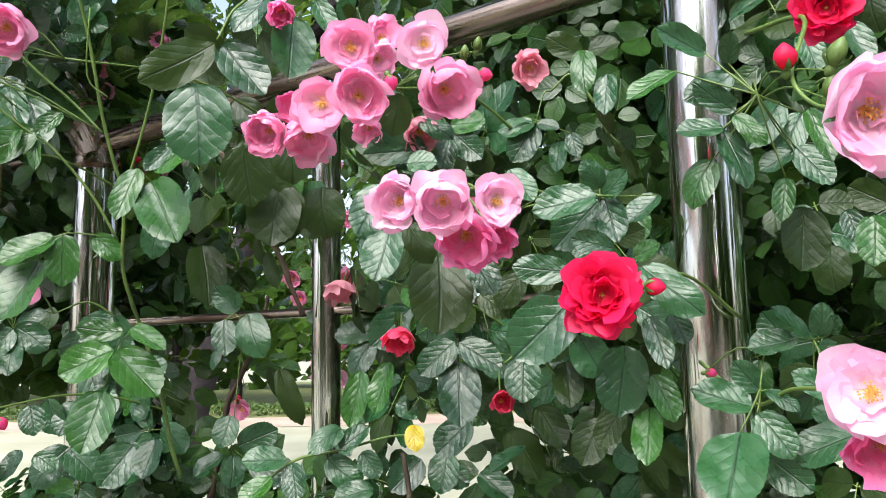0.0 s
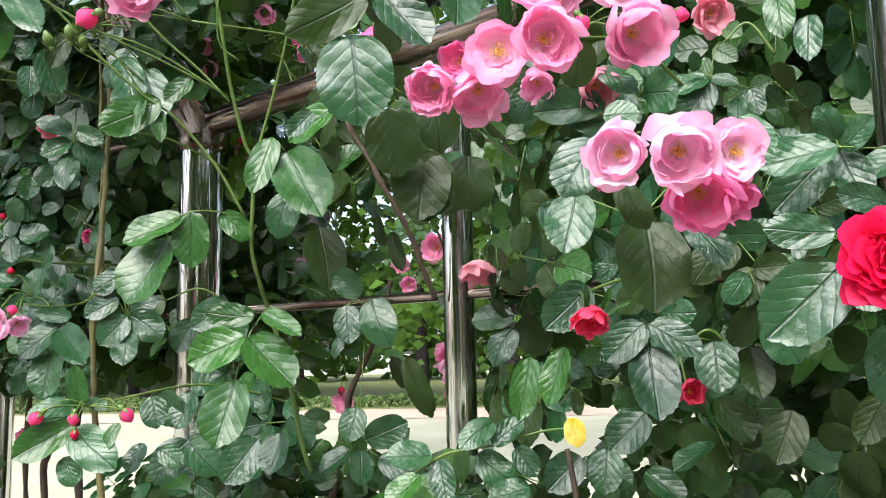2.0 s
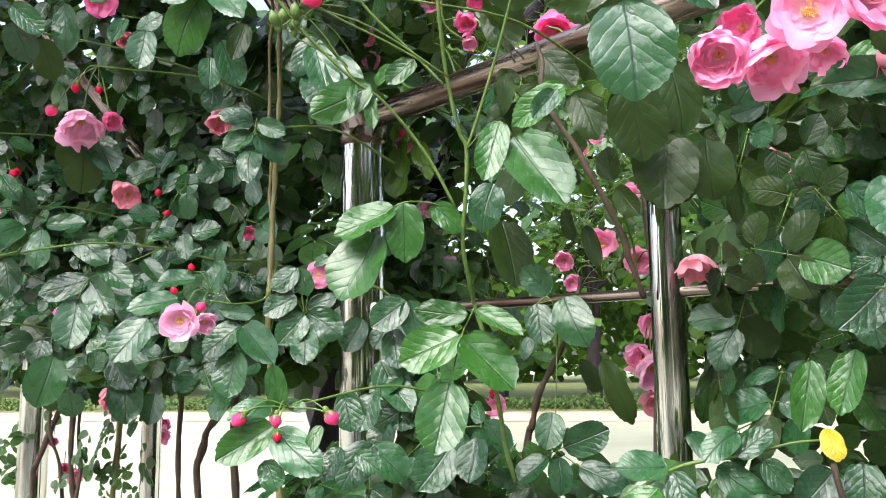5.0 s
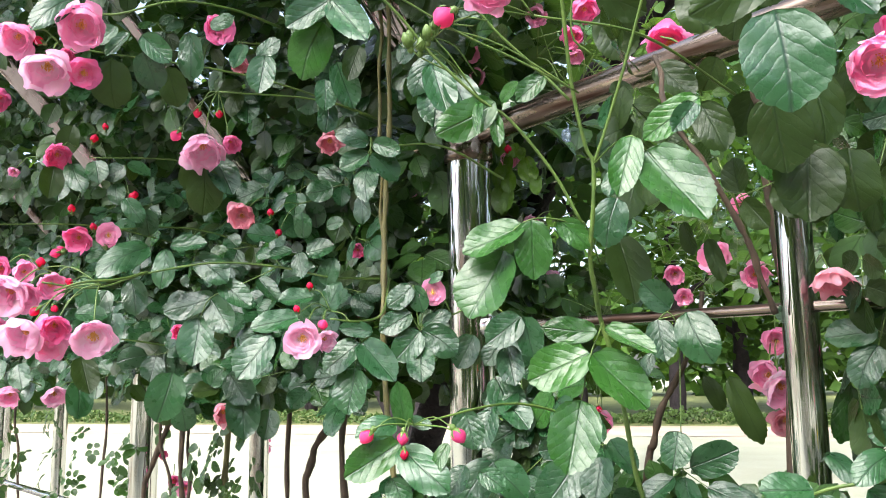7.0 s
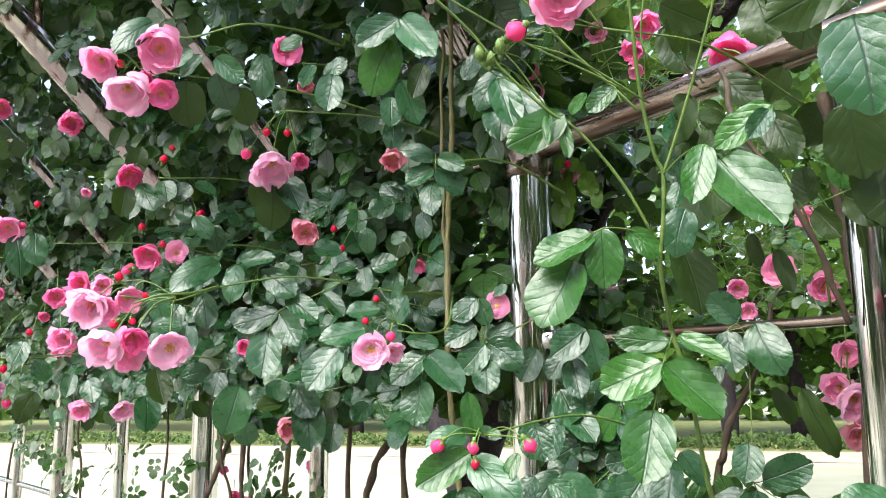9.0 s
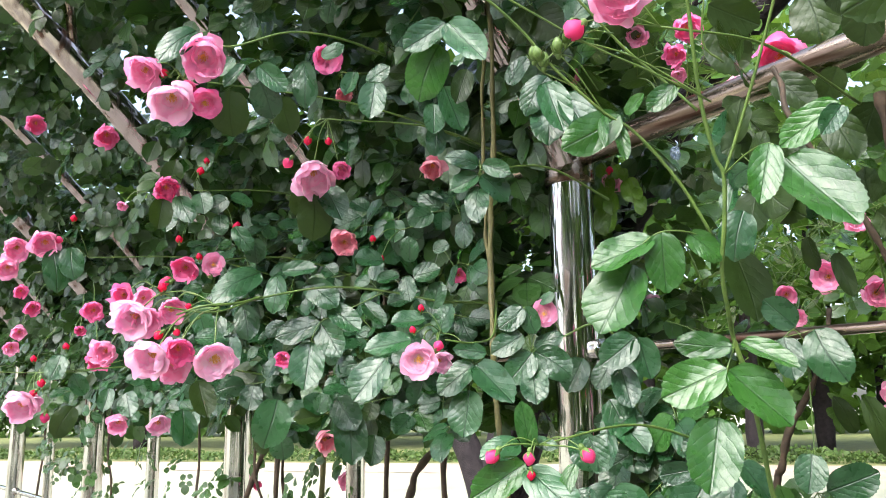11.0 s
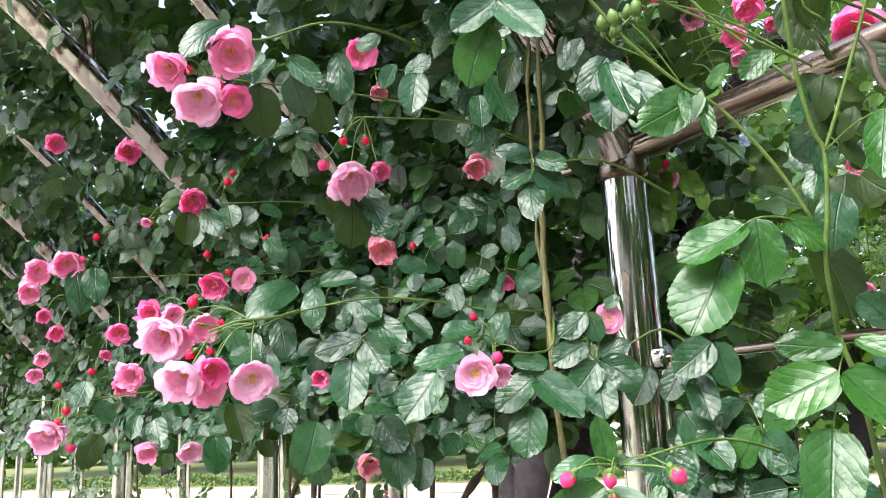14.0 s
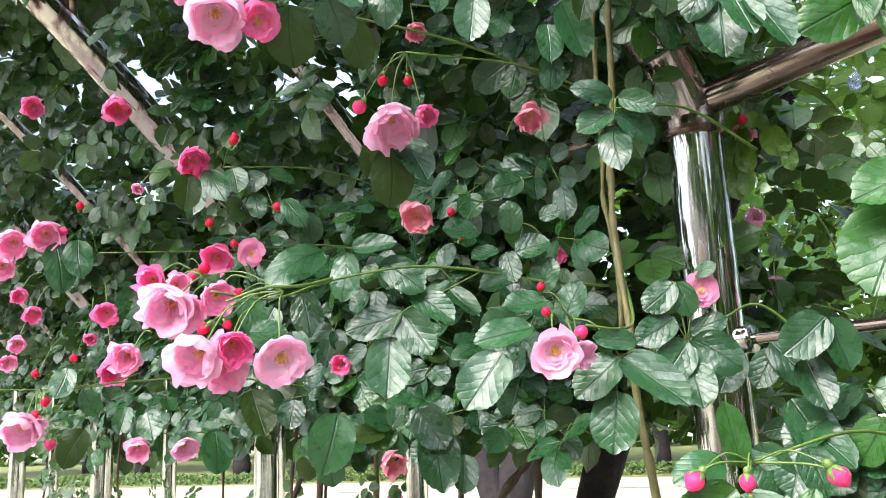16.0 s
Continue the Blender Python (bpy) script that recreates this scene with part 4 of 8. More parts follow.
leaf(spray, (0.043, 0.898, 1.758), (0.033, 0.879, 1.718), (-0.018, -0.903, 0.430), "mature", 0.74)
leaf(spray, (-0.017, 0.885, 1.726), (0.020, 0.878, 1.718), (-0.061, -0.880, 0.471), "mature", 0.79)

spray = shoot("rose_spray", "cluster of cupped pale pink roses above deep pink ones", [(0.242, 0.974, 1.648), (0.139, 0.861, 1.688), (0.035, 0.747, 1.668)], 0.0022, STEM, "rose spray", "flowering rose sprays")
stalk(spray, [(0.035, 0.747, 1.668), (0.017, 0.723, 1.671), (-0.006, 0.680, 1.645)])
blossom(spray, (-0.009, 0.669, 1.642), (-0.254, -0.926, -0.279), 0.052, "pale", 0.50)
stalk(spray, [(0.034, 0.763, 1.687), (0.032, 0.720, 1.679), (0.029, 0.657, 1.640)])
blossom(spray, (0.029, 0.645, 1.636), (-0.021, -0.943, -0.332), 0.058, "pale", 0.45)
stalk(spray, [(0.035, 0.747, 1.668), (0.051, 0.727, 1.670), (0.072, 0.687, 1.645)])
blossom(spray, (0.075, 0.676, 1.643), (0.252, -0.950, -0.183), 0.053, "pale", 0.80)
stalk(spray, [(0.035, 0.747, 1.668), (0.043, 0.724, 1.660), (0.049, 0.684, 1.616)])
blossom(spray, (0.047, 0.674, 1.609), (-0.127, -0.793, -0.596), 0.057, "deep", 0.40)
stalk(spray, [(0.035, 0.747, 1.668), (0.052, 0.731, 1.660), (0.073, 0.699, 1.617)])
blossom(spray, (0.075, 0.692, 1.612), (0.188, -0.809, -0.557), 0.040, "deep", 0.50)
leaf(spray, (-0.013, 0.716, 1.662), (-0.045, 0.706, 1.622), (-0.083, -0.946, 0.313), "mature", 1.02)
leaf(spray, (-0.001, 0.721, 1.633), (0.021, 0.716, 1.597), (0.144, -0.963, 0.229), "dull", 0.79)
leaf(spray, (0.054, 0.735, 1.604), (0.072, 0.706, 1.572), (-0.255, -0.787, 0.561), "mature", 0.72)
leaf(spray, (0.089, 0.709, 1.677), (0.108, 0.696, 1.648), (0.087, -0.882, 0.462), "mature", 0.86)
leaf(spray, (-0.002, 0.769, 1.698), (0.025, 0.758, 1.699), (-0.256, -0.871, 0.418), "mature", 1.01)

spray = shoot("leafy_shoot", "glossy dark green rose leaves beside the pink cluster", [(0.255, 0.965, 1.648), (0.186, 0.904, 1.688), (0.116, 0.844, 1.668)], 0.0022, STEM, "rose shoot", "leafy rose shoots")
stalk(spray, [(0.116, 0.844, 1.668), (0.146, 0.794, 1.679), (0.176, 0.744, 1.660)], 0.001)
stalk(spray, [(0.176, 0.744, 1.660), (0.174, 0.742, 1.659), (0.172, 0.741, 1.660)], 0.0008)
leaf(spray, (0.172, 0.741, 1.660), (0.113, 0.747, 1.651), (-0.164, -0.892, 0.421), "mature", 0.71)
stalk(spray, [(0.176, 0.744, 1.660), (0.177, 0.751, 1.663), (0.179, 0.758, 1.669)], 0.0008)
leaf(spray, (0.179, 0.758, 1.669), (0.161, 0.746, 1.693), (-0.458, -0.755, 0.469), "mature", 0.91)
stalk(spray, [(0.176, 0.744, 1.660), (0.179, 0.752, 1.659), (0.183, 0.759, 1.661)], 0.0008)
leaf(spray, (0.183, 0.759, 1.661), (0.199, 0.740, 1.683), (-0.427, -0.875, 0.227), "mature", 0.86)
stalk(spray, [(0.176, 0.744, 1.660), (0.180, 0.756, 1.660), (0.185, 0.769, 1.662)], 0.0008)
leaf(spray, (0.185, 0.769, 1.662), (0.188, 0.738, 1.620), (-0.330, -0.772, 0.543), "mature", 0.68)
stalk(spray, [(0.176, 0.744, 1.660), (0.180, 0.766, 1.661), (0.185, 0.789, 1.664)], 0.0008)
leaf(spray, (0.185, 0.789, 1.664), (0.140, 0.800, 1.619), (-0.262, -0.965, 0.025), "mature", 0.78)
stalk(spray, [(0.176, 0.744, 1.660), (0.209, 0.764, 1.663), (0.242, 0.784, 1.668)], 0.0008)
leaf(spray, (0.242, 0.784, 1.668), (0.209, 0.779, 1.641), (-0.397, -0.683, 0.613), "mature", 0.83)
stalk(spray, [(0.116, 0.844, 1.668), (0.073, 0.821, 1.658), (0.030, 0.799, 1.617)], 0.001)
stalk(spray, [(0.030, 0.799, 1.617), (0.028, 0.782, 1.613), (0.027, 0.765, 1.611)], 0.0008)
leaf(spray, (0.027, 0.765, 1.611), (0.026, 0.729, 1.540), (0.098, -0.888, 0.449), "dull", 0.85)
stalk(spray, [(0.030, 0.799, 1.617), (0.004, 0.809, 1.630), (-0.021, 0.820, 1.644)], 0.0008)
leaf(spray, (-0.021, 0.820, 1.644), (-0.036, 0.794, 1.593), (-0.115, -0.868, 0.483), "mature", 0.84)
leaf(spray, (-0.051, 0.840, 1.639), (-0.022, 0.837, 1.609), (0.224, -0.958, 0.180), "mature", 0.90)
leaf(spray, (0.116, 0.881, 1.605), (0.090, 0.877, 1.569), (-0.204, -0.948, 0.243), "dull", 0.88)
leaf(spray, (0.074, 0.907, 1.584), (0.104, 0.893, 1.558), (-0.122, -0.926, 0.358), "dull", 0.87)

spray = shoot("rose_spray", "single crimson red ruffled double rose with a closed bud", [(0.358, 0.898, 1.552), (0.268, 0.805, 1.592), (0.177, 0.711, 1.572)], 0.0022, STEM, "rose spray", "flowering rose sprays")
stalk(spray, [(0.177, 0.711, 1.572), (0.166, 0.685, 1.578), (0.151, 0.640, 1.560)])
blossom(spray, (0.148, 0.626, 1.560), (-0.210, -0.977, 0.027), 0.065, "red", 0.80)
stalk(spray, [(0.177, 0.711, 1.572), (0.179, 0.669, 1.581), (0.180, 0.628, 1.566)], 0.0009)
bud(spray, (0.181, 0.627, 1.566), (0.947, -0.291, -0.132), 0.0160, "red")
leaf(spray, (0.130, 0.658, 1.582), (0.085, 0.656, 1.588), (-0.455, -0.855, 0.248), "mature", 0.67)
leaf(spray, (0.133, 0.659, 1.560), (0.082, 0.663, 1.514), (-0.457, -0.887, -0.066), "mature", 0.83)
leaf(spray, (0.166, 0.659, 1.599), (0.132, 0.655, 1.608), (-0.358, -0.927, 0.110), "mature", 0.76)
leaf(spray, (0.190, 0.665, 1.585), (0.230, 0.638, 1.546), (-0.258, -0.895, 0.365), "mature", 0.69)
leaf(spray, (0.176, 0.637, 1.589), (0.191, 0.620, 1.598), (-0.020, -0.905, 0.424), "young", 0.81)
leaf(spray, (0.192, 0.657, 1.544), (0.195, 0.628, 1.507), (-0.385, -0.743, 0.548), "mature", 0.51)
leaf(spray, (0.218, 0.681, 1.547), (0.224, 0.668, 1.522), (-0.107, -0.942, 0.318), "mature", 0.96)
leaf(spray, (0.178, 0.682, 1.522), (0.168, 0.677, 1.465), (-0.247, -0.949, -0.194), "mature", 0.84)
leaf(spray, (0.198, 0.677, 1.498), (0.211, 0.661, 1.463), (-0.008, -0.908, 0.420), "young", 0.69)
leaf(spray, (0.196, 0.686, 1.471), (0.182, 0.654, 1.433), (-0.352, -0.648, 0.676), "young", 0.58)
leaf(spray, (0.182, 0.721, 1.470), (0.159, 0.714, 1.438), (-0.327, -0.885, 0.331), "dull", 0.79)

spray = shoot("rose_spray", "small half-open crimson rose with pointed green sepals", [(0.130, 1.046, 1.540), (0.058, 0.980, 1.580), (-0.015, 0.914, 1.560)], 0.0022, STEM, "rose spray", "flowering rose sprays")
stalk(spray, [(-0.015, 0.914, 1.560), (-0.012, 0.882, 1.560), (-0.012, 0.829, 1.534)])
blossom(spray, (-0.013, 0.821, 1.533), (-0.16, -0.6, -0.78), 0.037, "rosy", 0.20)
leaf(spray, (-0.001, 0.831, 1.542), (0.006, 0.819, 1.560), (-0.025, -0.981, 0.193), "young", 0.35)
leaf(spray, (0.003, 0.831, 1.538), (0.020, 0.820, 1.550), (-0.302, -0.756, 0.581), "young", 0.30)
leaf(spray, (-0.014, 0.831, 1.542), (-0.014, 0.819, 1.561), (0.046, -0.893, 0.448), "young", 0.30)
leaf(spray, (-0.003, 0.900, 1.569), (-0.046, 0.889, 1.530), (0.054, -0.973, 0.222), "mature", 0.78)
leaf(spray, (-0.059, 0.938, 1.502), (-0.073, 0.922, 1.442), (-0.043, -0.964, 0.263), "young", 0.53)
leaf(spray, (-0.026, 0.921, 1.511), (-0.048, 0.912, 1.457), (-0.546, -0.835, 0.077), "young", 0.59)

spray = shoot("rose_spray", "small wilted crimson rose among shaded leaves", [(0.174, 1.018, 1.486), (0.141, 1.012, 1.526), (0.107, 1.006, 1.506)], 0.0022, STEM, "rose spray", "flowering rose sprays")
stalk(spray, [(0.107, 1.006, 1.506), (0.100, 0.984, 1.499), (0.096, 0.943, 1.465)])
blossom(spray, (0.098, 0.936, 1.464), (0.210, -0.967, -0.143), 0.033, "rosy", 0.45)
stalk(spray, [(0.107, 1.006, 1.506), (0.077, 0.951, 1.532), (0.046, 0.895, 1.528)], 0.001)
stalk(spray, [(0.046, 0.895, 1.528), (0.045, 0.888, 1.529), (0.044, 0.881, 1.531)], 0.0008)
leaf(spray, (0.044, 0.881, 1.531), (0.006, 0.871, 1.498), (-0.043, -0.945, 0.325), "mature", 0.84)
stalk(spray, [(0.046, 0.895, 1.528), (0.048, 0.888, 1.528), (0.049, 0.881, 1.530)], 0.0008)
leaf(spray, (0.049, 0.881, 1.530), (0.092, 0.863, 1.504), (-0.044, -0.856, 0.516), "mature", 0.81)
stalk(spray, [(0.046, 0.895, 1.528), (0.046, 0.888, 1.518), (0.047, 0.881, 1.510)], 0.0008)
leaf(spray, (0.047, 0.881, 1.510), (0.047, 0.840, 1.450), (-0.022, -0.827, 0.562), "mature", 0.73)
stalk(spray, [(0.046, 0.895, 1.528), (0.084, 0.915, 1.520), (0.122, 0.935, 1.514)], 0.0008)
leaf(spray, (0.122, 0.935, 1.514), (0.118, 0.911, 1.467), (-0.204, -0.866, 0.457), "mature", 0.91)
leaf(spray, (0.064, 0.998, 1.440), (0.023, 0.988, 1.405), (-0.315, -0.906, 0.283), "mature", 0.89)
leaf(spray, (0.128, 0.980, 1.411), (0.082, 0.970, 1.389), (-0.369, -0.279, 0.887), "mature", 0.82)
leaf(spray, (0.186, 1.027, 1.507), (0.184, 0.991, 1.454), (-0.207, -0.802, 0.560), "dull", 0.77)
leaf(spray, (0.149, 1.031, 1.453), (0.180, 1.016, 1.406), (0.044, -0.953, 0.299), "dull", 0.89)
leaf(spray, (0.223, 1.017, 1.439), (0.196, 0.995, 1.388), (-0.066, -0.899, 0.432), "dull", 0.84)
leaf(spray, (0.116, 1.053, 1.424), (0.152, 1.023, 1.372), (0.126, -0.813, 0.568), "dull", 0.85)

spray = shoot("leafy_shoot", "low arching rose shoot with one yellow leaf at its end", [(-0.200, 1.120, 1.359), (-0.153, 1.101, 1.388), (-0.093, 1.090, 1.400), (-0.042, 1.085, 1.414), (-0.011, 1.087, 1.417)], 0.0022, STEM, "rose shoot", "leafy rose shoots")
leaf(spray, (-0.002, 1.088, 1.429), (-0.001, 1.066, 1.399), (0.076, -0.795, 0.601), "yellow", 0.91)
leaf(spray, (-0.096, 1.082, 1.426), (-0.135, 1.054, 1.401), (0.145, -0.768, 0.624), "mature", 0.74)
leaf(spray, (-0.099, 1.079, 1.401), (-0.063, 1.077, 1.431), (0.066, -0.799, 0.598), "mature", 0.69)
leaf(spray, (-0.071, 1.082, 1.397), (-0.049, 1.070, 1.366), (0.006, -0.975, 0.222), "mature", 0.81)
leaf(spray, (-0.116, 1.096, 1.389), (-0.071, 1.080, 1.355), (-0.016, -0.912, 0.410), "mature", 0.86)
leaf(spray, (0.005, 1.104, 1.384), (-0.035, 1.085, 1.348), (0.094, -0.921, 0.378), "mature", 0.87)
leaf(spray, (0.038, 1.114, 1.391), (0.028, 1.091, 1.343), (-0.196, -0.873, 0.446), "mature", 0.87)
leaf(spray, (0.016, 1.123, 1.380), (0.067, 1.110, 1.348), (0.040, -0.898, 0.439), "mature", 0.83)
leaf(spray, (-0.056, 1.077, 1.352), (-0.105, 1.064, 1.343), (-0.135, -0.805, 0.578), "mature", 0.84)
leaf(spray, (0.082, 1.109, 1.365), (0.120, 1.082, 1.333), (-0.093, -0.816, 0.571), "mature", 0.84)
leaf(spray, (-0.169, 1.089, 1.389), (-0.221, 1.072, 1.394), (-0.110, -0.747, 0.656), "mature", 0.80)
leaf(spray, (-0.162, 1.089, 1.384), (-0.153, 1.066, 1.341), (-0.167, -0.881, 0.442), "mature", 0.75)
leaf(spray, (-0.182, 1.063, 1.370), (-0.220, 1.044, 1.343), (-0.159, -0.711, 0.685), "young", 0.79)

spray = shoot("rose_spray", "large pale pink rose with green buds on pale leafy stems", [(0.311, 0.719, 1.804), (0.321, 0.630, 1.781), (0.280, 0.571, 1.713), (0.282, 0.545, 1.682), (0.291, 0.520, 1.672)], 0.0022, STEM, "rose spray", "flowering rose sprays")
stalk(spray, [(0.313, 0.602, 1.716), (0.303, 0.562, 1.705), (0.294, 0.504, 1.664)])
blossom(spray, (0.294, 0.487, 1.659), (0.012, -0.957, -0.289), 0.079, "pale", 0.45)
stalk(spray, [(0.280, 0.643, 1.712), (0.277, 0.604, 1.724), (0.273, 0.565, 1.712)], 0.0009)
bud(spray, (0.273, 0.564, 1.713), (-0.197, -0.401, 0.895), 0.0195, "red")
stalk(spray, [(0.280, 0.643, 1.712), (0.285, 0.588, 1.720), (0.290, 0.534, 1.702)], 0.0009)
bud(spray, (0.290, 0.533, 1.704), (0.268, -0.402, 0.876), 0.0206, "green")
stalk(spray, [(0.280, 0.643, 1.712), (0.285, 0.592, 1.710), (0.290, 0.541, 1.684)], 0.0009)
bud(spray, (0.290, 0.541, 1.685), (0.087, -0.412, 0.907), 0.0172, "green")
leaf(spray, (0.279, 0.547, 1.680), (0.283, 0.528, 1.638), (-0.312, -0.878, 0.364), "young", 0.48)
stalk(spray, [(0.280, 0.643, 1.712), (0.271, 0.615, 1.722), (0.261, 0.587, 1.703)], 0.001)
stalk(spray, [(0.261, 0.587, 1.703), (0.234, 0.596, 1.715), (0.207, 0.605, 1.728)], 0.0008)
leaf(spray, (0.207, 0.605, 1.728), (0.169, 0.607, 1.709), (-0.351, -0.670, 0.655), "young", 0.77)
stalk(spray, [(0.261, 0.587, 1.703), (0.246, 0.595, 1.721), (0.231, 0.604, 1.741)], 0.0008)
leaf(spray, (0.231, 0.604, 1.741), (0.193, 0.599, 1.761), (-0.521, -0.780, 0.347), "mature", 0.65)
stalk(spray, [(0.261, 0.587, 1.703), (0.254, 0.594, 1.717), (0.247, 0.601, 1.732)], 0.0008)
leaf(spray, (0.247, 0.601, 1.732), (0.243, 0.583, 1.750), (-0.435, -0.890, 0.139), "mature", 0.81)
stalk(spray, [(0.261, 0.587, 1.703), (0.257, 0.599, 1.715), (0.253, 0.612, 1.728)], 0.0008)
leaf(spray, (0.253, 0.612, 1.728), (0.214, 0.602, 1.709), (0.030, -0.903, 0.429), "mature", 0.67)
stalk(spray, [(0.261, 0.587, 1.703), (0.256, 0.594, 1.698), (0.250, 0.601, 1.695)], 0.0008)
leaf(spray, (0.250, 0.601, 1.695), (0.219, 0.595, 1.716), (-0.423, -0.905, 0.041), "mature", 0.62)
stalk(spray, [(0.261, 0.587, 1.703), (0.250, 0.593, 1.691), (0.239, 0.598, 1.681)], 0.0008)
leaf(spray, (0.239, 0.598, 1.681), (0.204, 0.600, 1.681), (-0.585, -0.643, 0.495), "mature", 0.86)
stalk(spray, [(0.261, 0.587, 1.703), (0.250, 0.593, 1.691), (0.239, 0.599, 1.680)], 0.0008)
leaf(spray, (0.239, 0.599, 1.680), (0.247, 0.574, 1.636), (0.043, -0.864, 0.501), "mature", 0.59)
stalk(spray, [(0.261, 0.587, 1.703), (0.254, 0.590, 1.696), (0.246, 0.593, 1.690)], 0.0008)
leaf(spray, (0.246, 0.593, 1.690), (0.262, 0.578, 1.664), (-0.308, -0.892, 0.330), "young", 0.63)
stalk(spray, [(0.261, 0.587, 1.703), (0.247, 0.597, 1.680), (0.233, 0.607, 1.659)], 0.0008)
leaf(spray, (0.233, 0.607, 1.659), (0.214, 0.610, 1.623), (-0.641, -0.717, 0.274), "young", 0.89)
stalk(spray, [(0.261, 0.587, 1.703), (0.282, 0.608, 1.686), (0.304, 0.629, 1.671)], 0.0008)
leaf(spray, (0.304, 0.629, 1.671), (0.279, 0.633, 1.656), (-0.645, -0.670, 0.368), "mature", 0.91)
stalk(spray, [(0.261, 0.587, 1.703), (0.283, 0.607, 1.687), (0.306, 0.628, 1.673)], 0.0008)
leaf(spray, (0.306, 0.628, 1.673), (0.324, 0.609, 1.641), (-0.259, -0.890, 0.375), "mature", 0.77)
stalk(spray, [(0.261, 0.587, 1.703), (0.276, 0.603, 1.674), (0.292, 0.618, 1.647)], 0.0008)
leaf(spray, (0.292, 0.618, 1.647), (0.283, 0.611, 1.612), (-0.359, -0.893, 0.271), "young", 0.61)
leaf(spray, (0.313, 0.635, 1.627), (0.304, 0.628, 1.576), (-0.015, -0.990, 0.138), "dull", 0.99)
leaf(spray, (0.372, 0.683, 1.633), (0.375, 0.675, 1.603), (-0.368, -0.929, -0.030), "mature", 0.80)
stalk(spray, [(0.261, 0.587, 1.703), (0.281, 0.614, 1.708), (0.302, 0.641, 1.714)], 0.0008)
leaf(spray, (0.302, 0.641, 1.714), (0.270, 0.624, 1.677), (0.034, -0.916, 0.400), "mature", 0.58)
stalk(spray, [(0.261, 0.587, 1.703), (0.289, 0.612, 1.703), (0.318, 0.637, 1.704)], 0.0008)
leaf(spray, (0.318, 0.637, 1.704), (0.299, 0.632, 1.665), (-0.494, -0.795, 0.352), "mature", 0.72)
leaf(spray, (0.376, 0.648, 1.622), (0.364, 0.635, 1.580), (-0.422, -0.830, 0.366), "young", 0.80)

spray = shoot("rose_spray", "two large open pink roses over blue-green leaves on the thick post", [(0.291, 0.837, 1.506), (0.286, 0.699, 1.472), (0.291, 0.633, 1.486), (0.292, 0.566, 1.488)], 0.0022, STEM, "rose spray", "flowering rose sprays")
stalk(spray, [(0.332, 0.654, 1.517), (0.328, 0.609, 1.516), (0.311, 0.550, 1.489)])
blossom(spray, (0.300, 0.539, 1.487), (-0.669, -0.731, -0.132), 0.071, "pale", 0.90)
stalk(spray, [(0.342, 0.674, 1.494), (0.339, 0.635, 1.488), (0.328, 0.579, 1.451)])
blossom(spray, (0.323, 0.568, 1.446), (-0.391, -0.828, -0.401), 0.058, "deep", 0.50)
stalk(spray, [(0.304, 0.697, 1.514), (0.292, 0.680, 1.515), (0.279, 0.663, 1.485)], 0.001)
stalk(spray, [(0.279, 0.663, 1.485), (0.276, 0.662, 1.478), (0.272, 0.661, 1.472)], 0.0008)
leaf(spray, (0.272, 0.661, 1.472), (0.228, 0.670, 1.489), (-0.512, -0.609, 0.606), "mature", 0.72)
stalk(spray, [(0.279, 0.663, 1.485), (0.277, 0.661, 1.475), (0.274, 0.660, 1.467)], 0.0008)
leaf(spray, (0.274, 0.660, 1.467), (0.291, 0.637, 1.436), (-0.389, -0.834, 0.391), "mature", 0.74)
stalk(spray, [(0.279, 0.663, 1.485), (0.282, 0.671, 1.484), (0.285, 0.678, 1.484)], 0.0008)
leaf(spray, (0.285, 0.678, 1.484), (0.265, 0.676, 1.507), (-0.351, -0.915, 0.197), "mature", 0.81)
stalk(spray, [(0.279, 0.663, 1.485), (0.280, 0.661, 1.484), (0.282, 0.658, 1.485)], 0.0008)
leaf(spray, (0.282, 0.658, 1.485), (0.299, 0.638, 1.471), (-0.012, -0.768, 0.640), "mature", 0.71)
stalk(spray, [(0.279, 0.663, 1.485), (0.267, 0.654, 1.469), (0.254, 0.645, 1.454)], 0.0008)
leaf(spray, (0.254, 0.645, 1.454), (0.221, 0.594, 1.413), (-0.228, -0.522, 0.822), "mature", 0.78)
stalk(spray, [(0.279, 0.663, 1.485), (0.280, 0.669, 1.460), (0.281, 0.676, 1.437)], 0.0008)
leaf(spray, (0.281, 0.676, 1.437), (0.310, 0.651, 1.407), (-0.075, -0.977, -0.201), "mature", 0.84)
stalk(spray, [(0.304, 0.697, 1.514), (0.315, 0.681, 1.534), (0.326, 0.665, 1.524)], 0.001)
stalk(spray, [(0.326, 0.665, 1.524), (0.320, 0.666, 1.524), (0.313, 0.667, 1.525)], 0.0008)
leaf(spray, (0.313, 0.667, 1.525), (0.276, 0.673, 1.518), (-0.278, -0.618, 0.735), "mature", 1.00)
stalk(spray, [(0.326, 0.665, 1.524), (0.324, 0.664, 1.524), (0.322, 0.663, 1.525)], 0.0008)
leaf(spray, (0.322, 0.663, 1.525), (0.295, 0.664, 1.552), (0.080, -0.712, 0.697), "mature", 0.71)
stalk(spray, [(0.326, 0.665, 1.524), (0.327, 0.663, 1.524), (0.328, 0.660, 1.526)], 0.0008)
leaf(spray, (0.328, 0.660, 1.526), (0.327, 0.648, 1.552), (-0.354, -0.927, 0.127), "mature", 0.86)
stalk(spray, [(0.326, 0.665, 1.524), (0.332, 0.671, 1.522), (0.337, 0.678, 1.522)], 0.0008)
leaf(spray, (0.337, 0.678, 1.522), (0.338, 0.646, 1.506), (-0.388, -0.417, 0.822), "mature", 0.61)
